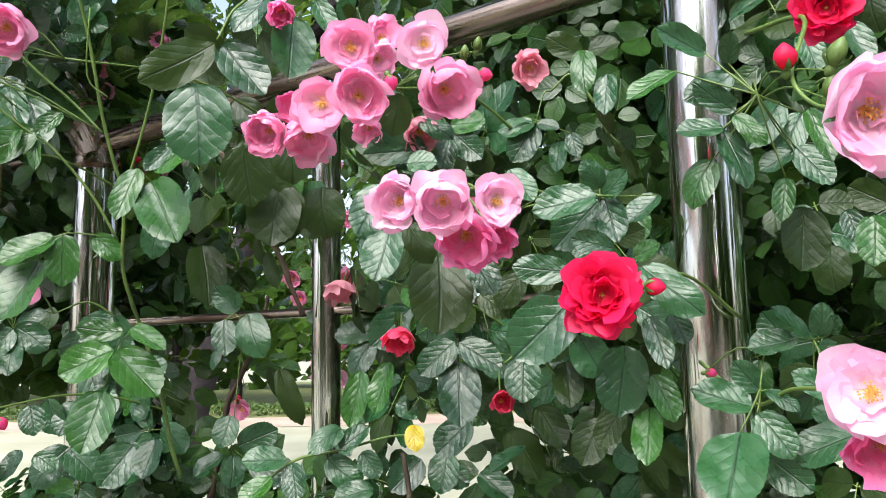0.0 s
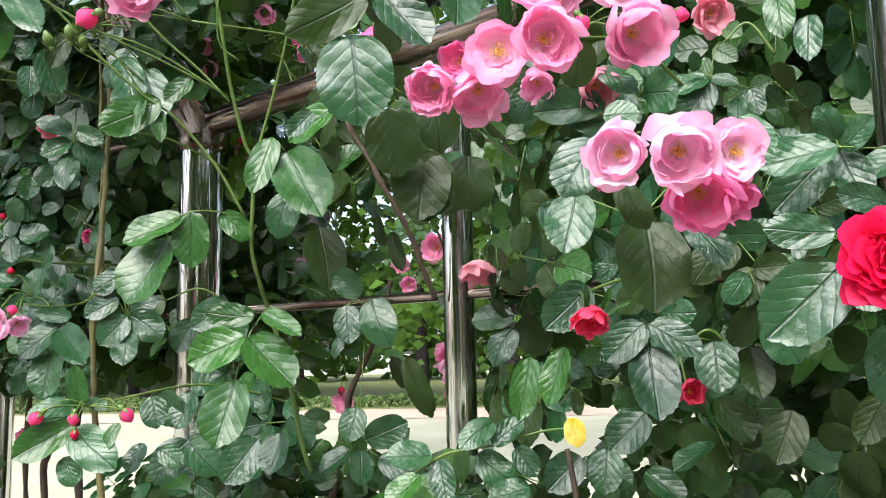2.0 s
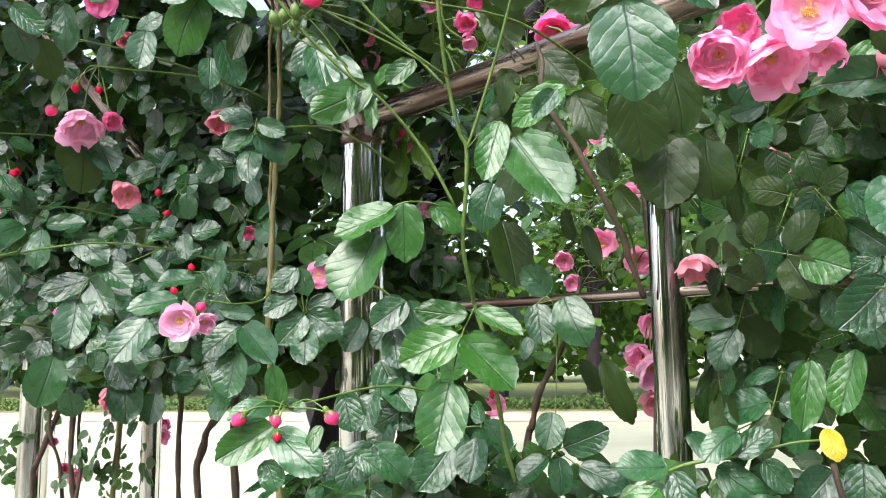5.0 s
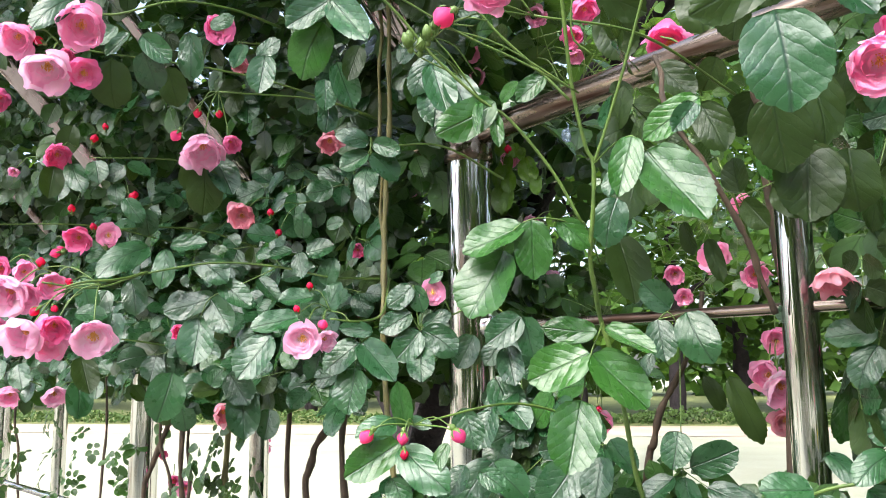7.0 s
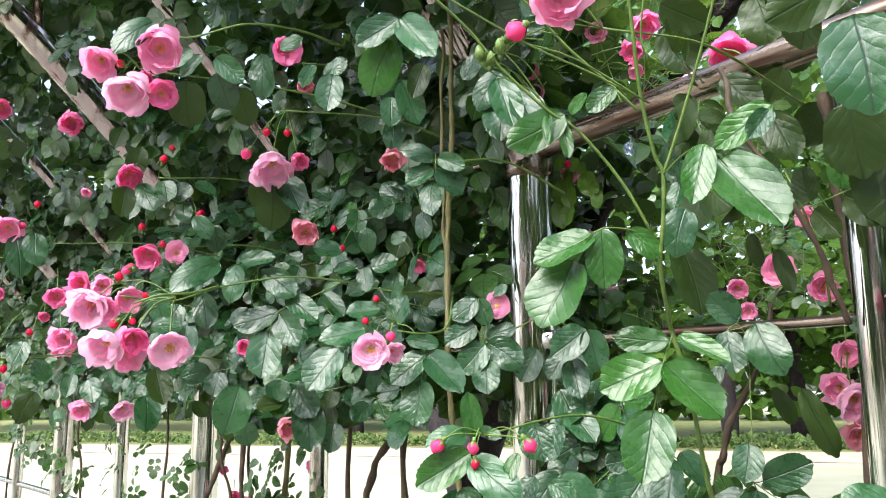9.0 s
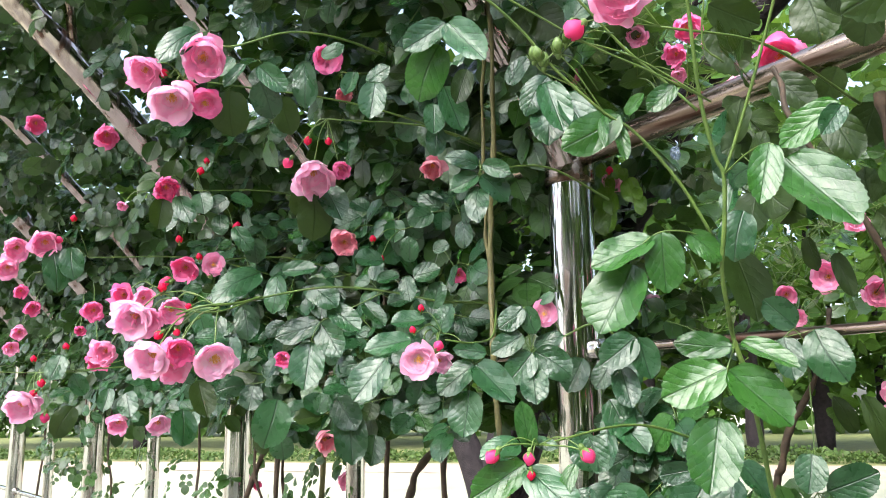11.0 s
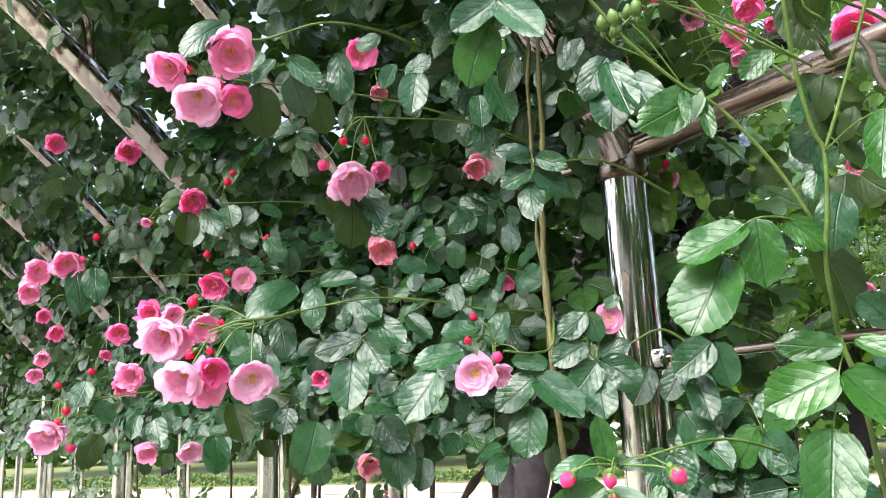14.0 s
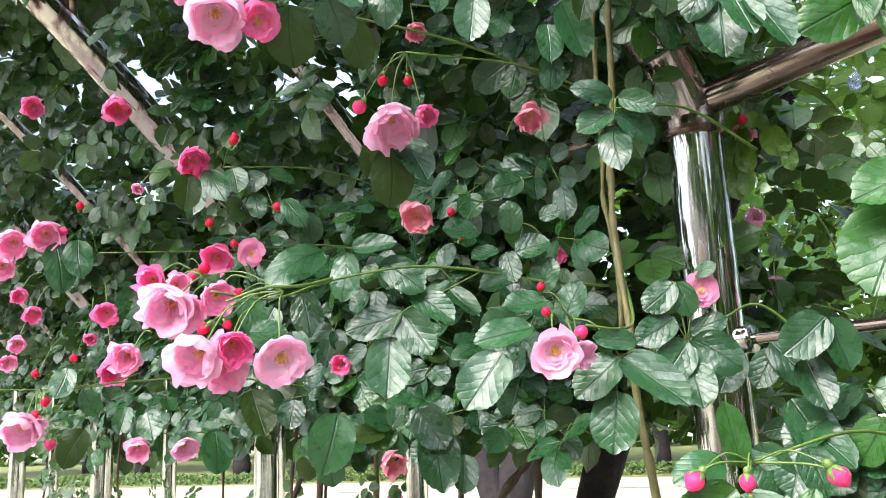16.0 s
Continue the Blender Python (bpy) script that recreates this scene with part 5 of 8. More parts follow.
stalk(spray, [(0.326, 0.665, 1.524), (0.327, 0.651, 1.501), (0.327, 0.637, 1.480)], 0.0008)
leaf(spray, (0.327, 0.637, 1.480), (0.298, 0.641, 1.500), (-0.507, -0.677, 0.534), "mature", 0.66)
stalk(spray, [(0.326, 0.665, 1.524), (0.338, 0.655, 1.487), (0.349, 0.646, 1.452)], 0.0008)
leaf(spray, (0.349, 0.646, 1.452), (0.299, 0.661, 1.432), (-0.523, -0.653, 0.548), "mature", 0.83)
stalk(spray, [(0.326, 0.665, 1.524), (0.328, 0.673, 1.496), (0.329, 0.680, 1.470)], 0.0008)
leaf(spray, (0.329, 0.680, 1.470), (0.345, 0.659, 1.453), (-0.137, -0.805, 0.577), "mature", 0.86)
stalk(spray, [(0.326, 0.665, 1.524), (0.331, 0.661, 1.525), (0.336, 0.656, 1.528)], 0.0008)
leaf(spray, (0.336, 0.656, 1.528), (0.335, 0.643, 1.541), (-0.653, -0.750, 0.103), "mature", 0.91)
stalk(spray, [(0.304, 0.697, 1.514), (0.282, 0.714, 1.518), (0.258, 0.732, 1.497)], 0.0009)
bud(spray, (0.259, 0.732, 1.497), (0.952, -0.305, -0.038), 0.0105, "pink")

spray = shoot("rose_spray", "crimson rose near the top rail beside the thick post", [(0.484, 0.816, 1.800), (0.422, 0.766, 1.840), (0.360, 0.716, 1.820)], 0.0022, STEM, "rose spray", "flowering rose sprays")
stalk(spray, [(0.360, 0.716, 1.820), (0.357, 0.686, 1.821), (0.345, 0.639, 1.792)])
blossom(spray, (0.340, 0.629, 1.789), (-0.443, -0.854, -0.273), 0.052, "red", 0.60)
leaf(spray, (0.378, 0.668, 1.792), (0.382, 0.647, 1.749), (-0.203, -0.889, 0.410), "mature", 0.67)
leaf(spray, (0.359, 0.711, 1.800), (0.364, 0.695, 1.762), (-0.220, -0.905, 0.363), "mature", 0.69)

spray = shoot("rose_spray", "faded pink rose under the weathered top rail", [(0.233, 1.016, 1.835), (0.207, 1.021, 1.875), (0.180, 1.026, 1.855)], 0.0022, STEM, "rose spray", "flowering rose sprays")
stalk(spray, [(0.173, 1.044, 1.892), (0.156, 1.002, 1.891), (0.140, 0.943, 1.856)])
blossom(spray, (0.141, 0.934, 1.851), (0.069, -0.858, -0.508), 0.047, "old", 0.50)
stalk(spray, [(0.180, 1.026, 1.855), (0.169, 1.019, 1.848), (0.158, 1.012, 1.812)], 0.001)
stalk(spray, [(0.158, 1.012, 1.812), (0.157, 1.010, 1.810), (0.155, 1.009, 1.809)], 0.0008)
leaf(spray, (0.155, 1.009, 1.809), (0.108, 1.008, 1.804), (-0.371, -0.690, 0.621), "mature", 0.94)
stalk(spray, [(0.158, 1.012, 1.812), (0.158, 1.011, 1.808), (0.158, 1.010, 1.807)], 0.0008)
leaf(spray, (0.158, 1.010, 1.807), (0.184, 0.998, 1.798), (0.135, -0.886, 0.444), "mature", 0.91)
stalk(spray, [(0.158, 1.012, 1.812), (0.156, 1.011, 1.808), (0.154, 1.010, 1.806)], 0.0008)
leaf(spray, (0.154, 1.010, 1.806), (0.124, 1.004, 1.759), (-0.093, -0.976, 0.195), "mature", 0.83)
stalk(spray, [(0.158, 1.012, 1.812), (0.152, 1.020, 1.816), (0.146, 1.028, 1.822)], 0.0008)
leaf(spray, (0.146, 1.028, 1.822), (0.141, 1.012, 1.840), (-0.146, -0.897, 0.418), "mature", 0.81)
leaf(spray, (0.204, 0.917, 1.867), (0.196, 0.892, 1.810), (-0.295, -0.861, 0.414), "young", 0.63)
leaf(spray, (0.225, 0.903, 1.833), (0.215, 0.885, 1.784), (-0.330, -0.858, 0.394), "mature", 0.59)
leaf(spray, (0.208, 0.956, 1.877), (0.166, 0.947, 1.899), (-0.205, -0.975, 0.081), "dull", 0.79)
leaf(spray, (0.215, 0.953, 1.880), (0.248, 0.934, 1.886), (0.150, -0.913, 0.380), "dull", 0.86)
stalk(spray, [(0.158, 1.012, 1.812), (0.172, 1.012, 1.797), (0.186, 1.012, 1.784)], 0.0008)
leaf(spray, (0.186, 1.012, 1.784), (0.176, 0.980, 1.740), (-0.145, -0.782, 0.606), "mature", 0.53)
stalk(spray, [(0.158, 1.012, 1.812), (0.179, 1.010, 1.802), (0.200, 1.007, 1.793)], 0.0008)
leaf(spray, (0.200, 1.007, 1.793), (0.204, 0.994, 1.761), (-0.230, -0.910, 0.345), "mature", 0.71)

spray = shoot("leafy_shoot", "large dark glossy rose leaves hanging under the top rail", [(-0.102, 1.036, 2.001), (-0.146, 0.909, 1.948), (-0.179, 0.830, 1.885), (-0.195, 0.812, 1.841)], 0.0022, STEM, "rose shoot", "leafy rose shoots")
leaf(spray, (-0.219, 0.822, 1.798), (-0.213, 0.810, 1.714), (-0.036, -0.989, 0.142), "mature", 0.94)
leaf(spray, (-0.192, 0.824, 1.841), (-0.147, 0.814, 1.784), (0.109, -0.963, 0.246), "mature", 0.81)
leaf(spray, (-0.210, 0.858, 1.856), (-0.278, 0.824, 1.809), (0.374, -0.919, 0.125), "dull", 0.63)
leaf(spray, (-0.118, 0.818, 1.867), (-0.121, 0.809, 1.799), (0.467, -0.878, 0.104), "mature", 0.92)
leaf(spray, (-0.148, 0.822, 1.894), (-0.180, 0.800, 1.853), (-0.217, -0.783, 0.583), "mature", 0.78)
leaf(spray, (-0.102, 0.868, 1.908), (-0.082, 0.860, 1.866), (0.121, -0.962, 0.245), "mature", 0.69)
leaf(spray, (-0.174, 1.000, 1.733), (-0.163, 0.986, 1.654), (0.114, -0.976, 0.184), "dull", 1.01)
leaf(spray, (-0.202, 0.964, 1.772), (-0.191, 0.967, 1.697), (0.135, -0.991, -0.023), "dull", 1.01)
leaf(spray, (-0.158, 1.004, 1.811), (-0.145, 0.993, 1.733), (0.243, -0.954, 0.178), "dull", 0.82)
leaf(spray, (-0.118, 1.049, 1.737), (-0.110, 1.045, 1.670), (0.156, -0.985, 0.078), "dull", 1.15)
leaf(spray, (-0.276, 0.925, 1.759), (-0.298, 0.906, 1.728), (0.232, -0.890, 0.392), "mature", 0.65)
stalk(spray, [(-0.154, 0.903, 1.899), (-0.143, 0.860, 1.901), (-0.128, 0.802, 1.867)])
blossom(spray, (-0.127, 0.796, 1.862), (0.146, -0.769, -0.622), 0.034, "deep", 0.30)

spray = shoot("leafy_shoot", "tall green rose shoot with fresh light green leaves", [(-0.338, 1.211, 1.353), (-0.348, 1.195, 1.395), (-0.355, 1.180, 1.450), (-0.365, 1.150, 1.518), (-0.378, 1.138, 1.568), (-0.382, 1.115, 1.596), (-0.386, 1.089, 1.639), (-0.380, 1.071, 1.688), (-0.377, 1.060, 1.740), (-0.385, 1.053, 1.762), (-0.396, 1.030, 1.826), (-0.401, 0.992, 1.913), (-0.407, 0.954, 1.982), (-0.414, 0.921, 2.049)], 0.0032, STEM, "rose shoot", "leafy rose shoots")
stalk(spray, [(-0.377, 1.060, 1.740), (-0.364, 1.052, 1.771), (-0.340, 1.032, 1.835), (-0.318, 1.005, 1.899), (-0.299, 0.973, 1.963), (-0.286, 0.940, 2.034)], 0.002)
stalk(spray, [(-0.391, 1.083, 1.674), (-0.423, 1.065, 1.737), (-0.467, 1.041, 1.794), (-0.498, 1.027, 1.816), (-0.547, 0.995, 1.863), (-0.575, 0.970, 1.899), (-0.611, 0.939, 1.932), (-0.653, 0.906, 1.956)], 0.002)
stalk(spray, [(-0.399, 1.036, 1.809), (-0.434, 1.028, 1.847), (-0.468, 1.009, 1.878), (-0.490, 0.993, 1.902), (-0.536, 0.955, 1.952), (-0.584, 0.914, 1.990)], 0.0018)
stalk(spray, [(-0.524, 1.055, 1.853), (-0.545, 1.020, 1.874), (-0.567, 0.986, 1.870)], 0.0009)
bud(spray, (-0.567, 0.986, 1.871), (-0.026, -0.421, 0.906), 0.0167, "green")
stalk(spray, [(-0.515, 1.062, 1.846), (-0.536, 1.026, 1.867), (-0.558, 0.992, 1.863)], 0.0009)
bud(spray, (-0.557, 0.991, 1.864), (0.162, -0.390, 0.906), 0.0167, "green")
stalk(spray, [(-0.507, 1.060, 1.856), (-0.525, 1.024, 1.880), (-0.543, 0.990, 1.879)], 0.0009)
bud(spray, (-0.543, 0.989, 1.880), (0.162, -0.390, 0.906), 0.0155, "green")
stalk(spray, [(-0.520, 1.012, 1.841), (-0.548, 0.999, 1.854), (-0.562, 0.991, 1.862), (-0.568, 0.984, 1.873)], 0.001)
stalk(spray, [(-0.498, 1.027, 1.816), (-0.524, 1.004, 1.858), (-0.540, 0.991, 1.877)], 0.001)
leaf(spray, (-0.320, 0.992, 1.734), (-0.270, 0.938, 1.653), (-0.118, -0.862, 0.493), "young", 0.71)
leaf(spray, (-0.334, 0.987, 1.749), (-0.349, 0.957, 1.684), (0.173, -0.910, 0.376), "young", 0.57)
leaf(spray, (-0.265, 0.996, 1.787), (-0.325, 1.002, 1.754), (-0.295, -0.929, 0.224), "young", 0.61)
stalk(spray, [(-0.377, 1.060, 1.740), (-0.354, 1.027, 1.752), (-0.334, 0.987, 1.749), (-0.320, 0.992, 1.734)], 0.001)
leaf(spray, (-0.446, 1.044, 1.679), (-0.443, 1.040, 1.612), (0.310, -0.948, 0.071), "young", 0.81)
leaf(spray, (-0.454, 1.044, 1.673), (-0.521, 1.023, 1.648), (0.043, -0.825, 0.563), "young", 0.68)
leaf(spray, (-0.479, 1.053, 1.647), (-0.517, 1.032, 1.572), (-0.245, -0.895, 0.373), "young", 1.05)
stalk(spray, [(-0.391, 1.084, 1.671), (-0.416, 1.069, 1.681), (-0.446, 1.044, 1.679), (-0.469, 1.042, 1.664), (-0.479, 1.053, 1.647)], 0.0011)
leaf(spray, (-0.419, 1.068, 1.681), (-0.384, 1.070, 1.650), (0.243, -0.958, 0.150), "young", 0.79)
leaf(spray, (-0.381, 1.088, 1.556), (-0.440, 1.074, 1.565), (0.229, -0.923, 0.309), "young", 0.61)
leaf(spray, (-0.372, 1.088, 1.561), (-0.319, 1.062, 1.532), (-0.018, -0.760, 0.649), "young", 0.55)
leaf(spray, (-0.390, 1.078, 1.532), (-0.458, 1.065, 1.505), (-0.255, -0.945, 0.206), "young", 0.82)
leaf(spray, (-0.387, 1.078, 1.531), (-0.329, 1.070, 1.473), (0.315, -0.844, 0.434), "young", 0.89)
leaf(spray, (-0.401, 1.077, 1.481), (-0.416, 1.049, 1.405), (0.069, -0.940, 0.335), "young", 0.90)
stalk(spray, [(-0.377, 1.128, 1.567), (-0.382, 1.098, 1.549), (-0.389, 1.088, 1.531), (-0.401, 1.077, 1.481)], 0.0011)
leaf(spray, (-0.354, 1.158, 1.721), (-0.369, 1.148, 1.660), (0.112, -0.984, 0.142), "mature", 0.89)
leaf(spray, (-0.481, 1.032, 1.813), (-0.539, 0.997, 1.776), (0.404, -0.893, 0.198), "young", 0.68)
leaf(spray, (-0.475, 1.033, 1.813), (-0.455, 1.020, 1.831), (0.234, -0.849, 0.473), "young", 0.71)
leaf(spray, (-0.483, 1.036, 1.801), (-0.477, 1.025, 1.759), (0.132, -0.955, 0.266), "young", 0.48)
leaf(spray, (-0.498, 1.028, 1.813), (-0.497, 0.999, 1.771), (-0.114, -0.817, 0.566), "young", 0.30)
leaf(spray, (-0.584, 1.154, 1.915), (-0.561, 1.142, 1.841), (0.254, -0.939, 0.234), "mature", 0.72)
leaf(spray, (-0.561, 1.166, 1.902), (-0.528, 1.154, 1.828), (0.342, -0.891, 0.298), "mature", 0.76)

spray = shoot("rose_spray", "pink rose and bud at the tip of the tall shoot", [(-0.197, 1.259, 1.872), (-0.314, 1.126, 1.912), (-0.431, 0.992, 1.892)], 0.0022, STEM, "rose spray", "flowering rose sprays")
stalk(spray, [(-0.431, 0.992, 1.892), (-0.453, 0.968, 1.917), (-0.471, 0.928, 1.907)])
blossom(spray, (-0.468, 0.916, 1.898), (0.185, -0.800, -0.571), 0.068, "pink", 0.40)
stalk(spray, [(-0.431, 0.992, 1.892), (-0.468, 0.954, 1.894), (-0.504, 0.917, 1.873)], 0.0009)
bud(spray, (-0.505, 0.916, 1.871), (-0.558, -0.522, -0.645), 0.0249, "pink")
stalk(spray, [(-0.494, 0.973, 1.879), (-0.519, 0.938, 1.867), (-0.544, 0.904, 1.830)], 0.0009)
bud(spray, (-0.545, 0.903, 1.832), (-0.262, -0.398, 0.879), 0.0166, "green")
stalk(spray, [(-0.479, 0.981, 1.887), (-0.503, 0.945, 1.876), (-0.528, 0.910, 1.839)], 0.0009)
bud(spray, (-0.528, 0.909, 1.840), (0.015, -0.404, 0.915), 0.0166, "green")
stalk(spray, [(-0.431, 0.992, 1.892), (-0.476, 0.951, 1.884), (-0.522, 0.911, 1.850)], 0.0009)
bud(spray, (-0.521, 0.911, 1.851), (0.290, -0.378, 0.879), 0.0152, "green")
stalk(spray, [(-0.395, 0.982, 1.805), (-0.447, 0.953, 1.830), (-0.497, 0.922, 1.850), (-0.551, 0.881, 1.877), (-0.580, 0.857, 1.891)], 0.0013)
stalk(spray, [(-0.371, 0.979, 1.837), (-0.390, 0.964, 1.859), (-0.378, 0.935, 1.933)], 0.0012)
stalk(spray, [(-0.386, 0.986, 1.799), (-0.457, 0.945, 1.841), (-0.512, 0.913, 1.854)], 0.0012)
leaf(spray, (-0.420, 0.969, 1.815), (-0.447, 0.957, 1.789), (0.136, -0.975, 0.173), "young", 0.70)

spray = shoot("leafy_shoot", "hanging rose leaves in front of the small steel post", [(-0.158, 1.430, 1.619), (-0.166, 1.405, 1.676), (-0.192, 1.355, 1.743), (-0.207, 1.348, 1.784), (-0.213, 1.362, 1.813)], 0.0022, STEM, "rose shoot", "leafy rose shoots")
stalk(spray, [(-0.280, 1.335, 1.571), (-0.294, 1.330, 1.591), (-0.309, 1.325, 1.581)], 0.001)
stalk(spray, [(-0.309, 1.325, 1.581), (-0.309, 1.323, 1.580), (-0.309, 1.321, 1.581)], 0.0008)
leaf(spray, (-0.309, 1.321, 1.581), (-0.301, 1.300, 1.525), (0.099, -0.926, 0.365), "mature", 0.87)
stalk(spray, [(-0.309, 1.325, 1.581), (-0.289, 1.323, 1.585), (-0.270, 1.320, 1.590)], 0.0008)
leaf(spray, (-0.270, 1.320, 1.590), (-0.242, 1.293, 1.522), (-0.241, -0.932, 0.271), "mature", 0.92)
stalk(spray, [(-0.309, 1.325, 1.581), (-0.300, 1.333, 1.588), (-0.291, 1.340, 1.596)], 0.0008)
leaf(spray, (-0.291, 1.340, 1.596), (-0.327, 1.329, 1.634), (-0.284, -0.861, 0.421), "mature", 0.89)
stalk(spray, [(-0.309, 1.325, 1.581), (-0.314, 1.333, 1.557), (-0.318, 1.342, 1.535)], 0.0008)
leaf(spray, (-0.318, 1.342, 1.535), (-0.331, 1.333, 1.503), (-0.436, -0.804, 0.404), "mature", 0.81)
leaf(spray, (-0.220, 1.320, 1.503), (-0.182, 1.312, 1.415), (0.106, -0.985, 0.140), "dull", 0.48)
leaf(spray, (-0.238, 1.307, 1.688), (-0.222, 1.303, 1.628), (-0.166, -0.986, 0.023), "dull", 0.49)
leaf(spray, (-0.359, 1.365, 1.708), (-0.333, 1.323, 1.612), (0.302, -0.839, 0.452), "dull", 0.68)
leaf(spray, (-0.265, 1.353, 1.721), (-0.258, 1.354, 1.672), (-0.583, -0.773, -0.252), "dull", 0.59)
leaf(spray, (-0.226, 1.380, 1.454), (-0.248, 1.375, 1.503), (0.064, -0.997, 0.053), "dull", 0.60)
leaf(spray, (-0.175, 1.069, 1.799), (-0.191, 1.079, 1.730), (-0.155, -0.983, -0.102), "dull", 0.86)
leaf(spray, (-0.165, 1.003, 1.732), (-0.172, 0.983, 1.653), (0.080, -0.968, 0.239), "dull", 1.01)
leaf(spray, (-0.094, 1.156, 1.815), (-0.089, 1.135, 1.849), (-0.242, -0.970, 0.001), "dull", 0.90)
leaf(spray, (-0.251, 1.169, 1.837), (-0.227, 1.153, 1.774), (-0.171, -0.970, 0.172), "dull", 0.79)
stalk(spray, [(-0.280, 1.335, 1.571), (-0.284, 1.318, 1.493), (-0.289, 1.300, 1.384)], 0.001)
stalk(spray, [(-0.289, 1.300, 1.384), (-0.290, 1.300, 1.407), (-0.291, 1.300, 1.432)], 0.0008)
leaf(spray, (-0.291, 1.300, 1.432), (-0.301, 1.275, 1.388), (0.034, -0.872, 0.489), "mature", 0.88)
stalk(spray, [(-0.289, 1.300, 1.384), (-0.283, 1.298, 1.384), (-0.278, 1.296, 1.386)], 0.0008)
leaf(spray, (-0.278, 1.296, 1.386), (-0.217, 1.291, 1.410), (0.156, -0.987, 0.038), "mature", 0.88)
leaf(spray, (-0.378, 1.257, 1.424), (-0.344, 1.248, 1.385), (0.528, -0.751, 0.397), "mature", 0.83)
stalk(spray, [(-0.289, 1.300, 1.384), (-0.273, 1.296, 1.372), (-0.258, 1.293, 1.362)], 0.0008)
leaf(spray, (-0.258, 1.293, 1.362), (-0.195, 1.276, 1.338), (-0.037, -0.859, 0.511), "mature", 0.78)
stalk(spray, [(-0.289, 1.300, 1.384), (-0.287, 1.297, 1.378), (-0.285, 1.295, 1.374)], 0.0008)
leaf(spray, (-0.285, 1.295, 1.374), (-0.280, 1.268, 1.331), (0.422, -0.742, 0.521), "mature", 0.88)
stalk(spray, [(-0.289, 1.300, 1.384), (-0.294, 1.297, 1.378), (-0.300, 1.295, 1.374)], 0.0008)
leaf(spray, (-0.300, 1.295, 1.374), (-0.341, 1.278, 1.343), (-0.288, -0.631, 0.721), "mature", 0.92)
leaf(spray, (-0.390, 1.254, 1.403), (-0.399, 1.224, 1.350), (-0.240, -0.826, 0.510), "mature", 0.93)
leaf(spray, (-0.424, 1.260, 1.394), (-0.465, 1.230, 1.341), (0.166, -0.904, 0.393), "mature", 0.86)
leaf(spray, (-0.541, 1.311, 1.388), (-0.581, 1.281, 1.331), (0.182, -0.918, 0.352), "mature", 0.88)
leaf(spray, (-0.544, 1.310, 1.385), (-0.492, 1.302, 1.344), (0.327, -0.759, 0.563), "mature", 0.92)
leaf(spray, (-0.548, 1.345, 1.457), (-0.568, 1.323, 1.406), (-0.127, -0.894, 0.430), "mature", 0.87)
leaf(spray, (-0.550, 1.397, 1.505), (-0.512, 1.378, 1.439), (0.258, -0.880, 0.400), "mature", 0.89)
leaf(spray, (-0.556, 1.496, 1.579), (-0.511, 1.479, 1.523), (0.135, -0.914, 0.383), "mature", 0.82)
leaf(spray, (-0.551, 1.497, 1.569), (-0.581, 1.480, 1.523), (0.036, -0.943, 0.332), "mature", 0.87)
leaf(spray, (-0.143, 1.260, 1.570), (-0.165, 1.252, 1.588), (-0.221, -0.860, 0.461), "mature", 0.91)
leaf(spray, (-0.140, 1.260, 1.574), (-0.127, 1.245, 1.594), (-0.306, -0.878, 0.368), "mature", 0.91)
leaf(spray, (-0.147, 1.261, 1.567), (-0.139, 1.246, 1.552), (0.012, -0.709, 0.705), "mature", 0.86)
leaf(spray, (-0.061, 1.241, 1.624), (-0.075, 1.216, 1.570), (-0.223, -0.862, 0.455), "mature", 0.95)
leaf(spray, (-0.102, 1.277, 1.648), (-0.066, 1.260, 1.659), (-0.229, -0.973, -0.025), "dull", 0.90)
leaf(spray, (-0.083, 1.272, 1.491), (-0.102, 1.268, 1.420), (-0.249, -0.968, 0.009), "young", 0.54)
leaf(spray, (-0.040, 1.263, 1.501), (-0.056, 1.228, 1.437), (-0.186, -0.842, 0.506), "young", 0.70)
leaf(spray, (-0.118, 1.254, 1.411), (-0.098, 1.194, 1.384), (-0.327, -0.422, 0.846), "mature", 0.53)
leaf(spray, (-0.128, 1.251, 1.370), (-0.176, 1.226, 1.353), (-0.006, -0.553, 0.833), "mature", 0.74)
leaf(spray, (-0.029, 1.177, 1.659), (-0.034, 1.171, 1.602), (-0.009, -0.994, 0.107), "mature", 0.77)

spray = shoot("rose_spray", "drooping faded salmon roses against the small steel post", [(-0.066, 1.514, 1.570), (-0.093, 1.519, 1.650), (-0.119, 1.525, 1.670)], 0.0022, STEM, "rose spray", "flowering rose sprays")
stalk(spray, [(-0.103, 1.309, 1.652), (-0.106, 1.263, 1.653), (-0.110, 1.201, 1.617)])
blossom(spray, (-0.110, 1.191, 1.612), (0.05, -0.4, -0.9), 0.054, "old", 0.50)
stalk(spray, [(-0.135, 1.462, 1.554), (-0.144, 1.427, 1.538), (-0.149, 1.375, 1.489)])
blossom(spray, (-0.147, 1.363, 1.483), (0.159, -0.868, -0.470), 0.061, "pale", 0.40)
stalk(spray, [(-0.140, 1.498, 1.573), (-0.144, 1.465, 1.552), (-0.157, 1.415, 1.504)])
blossom(spray, (-0.162, 1.405, 1.502), (-0.435, -0.885, -0.165), 0.053, "pink", 0.50)
stalk(spray, [(-0.123, 1.539, 1.626), (-0.128, 1.511, 1.602), (-0.137, 1.462, 1.552)])
blossom(spray, (-0.138, 1.452, 1.552), (-0.123, -0.992, -0.034), 0.045, "pink", 0.50)
stalk(spray, [(-0.130, 1.472, 1.515), (-0.135, 1.440, 1.498), (-0.142, 1.392, 1.446)])
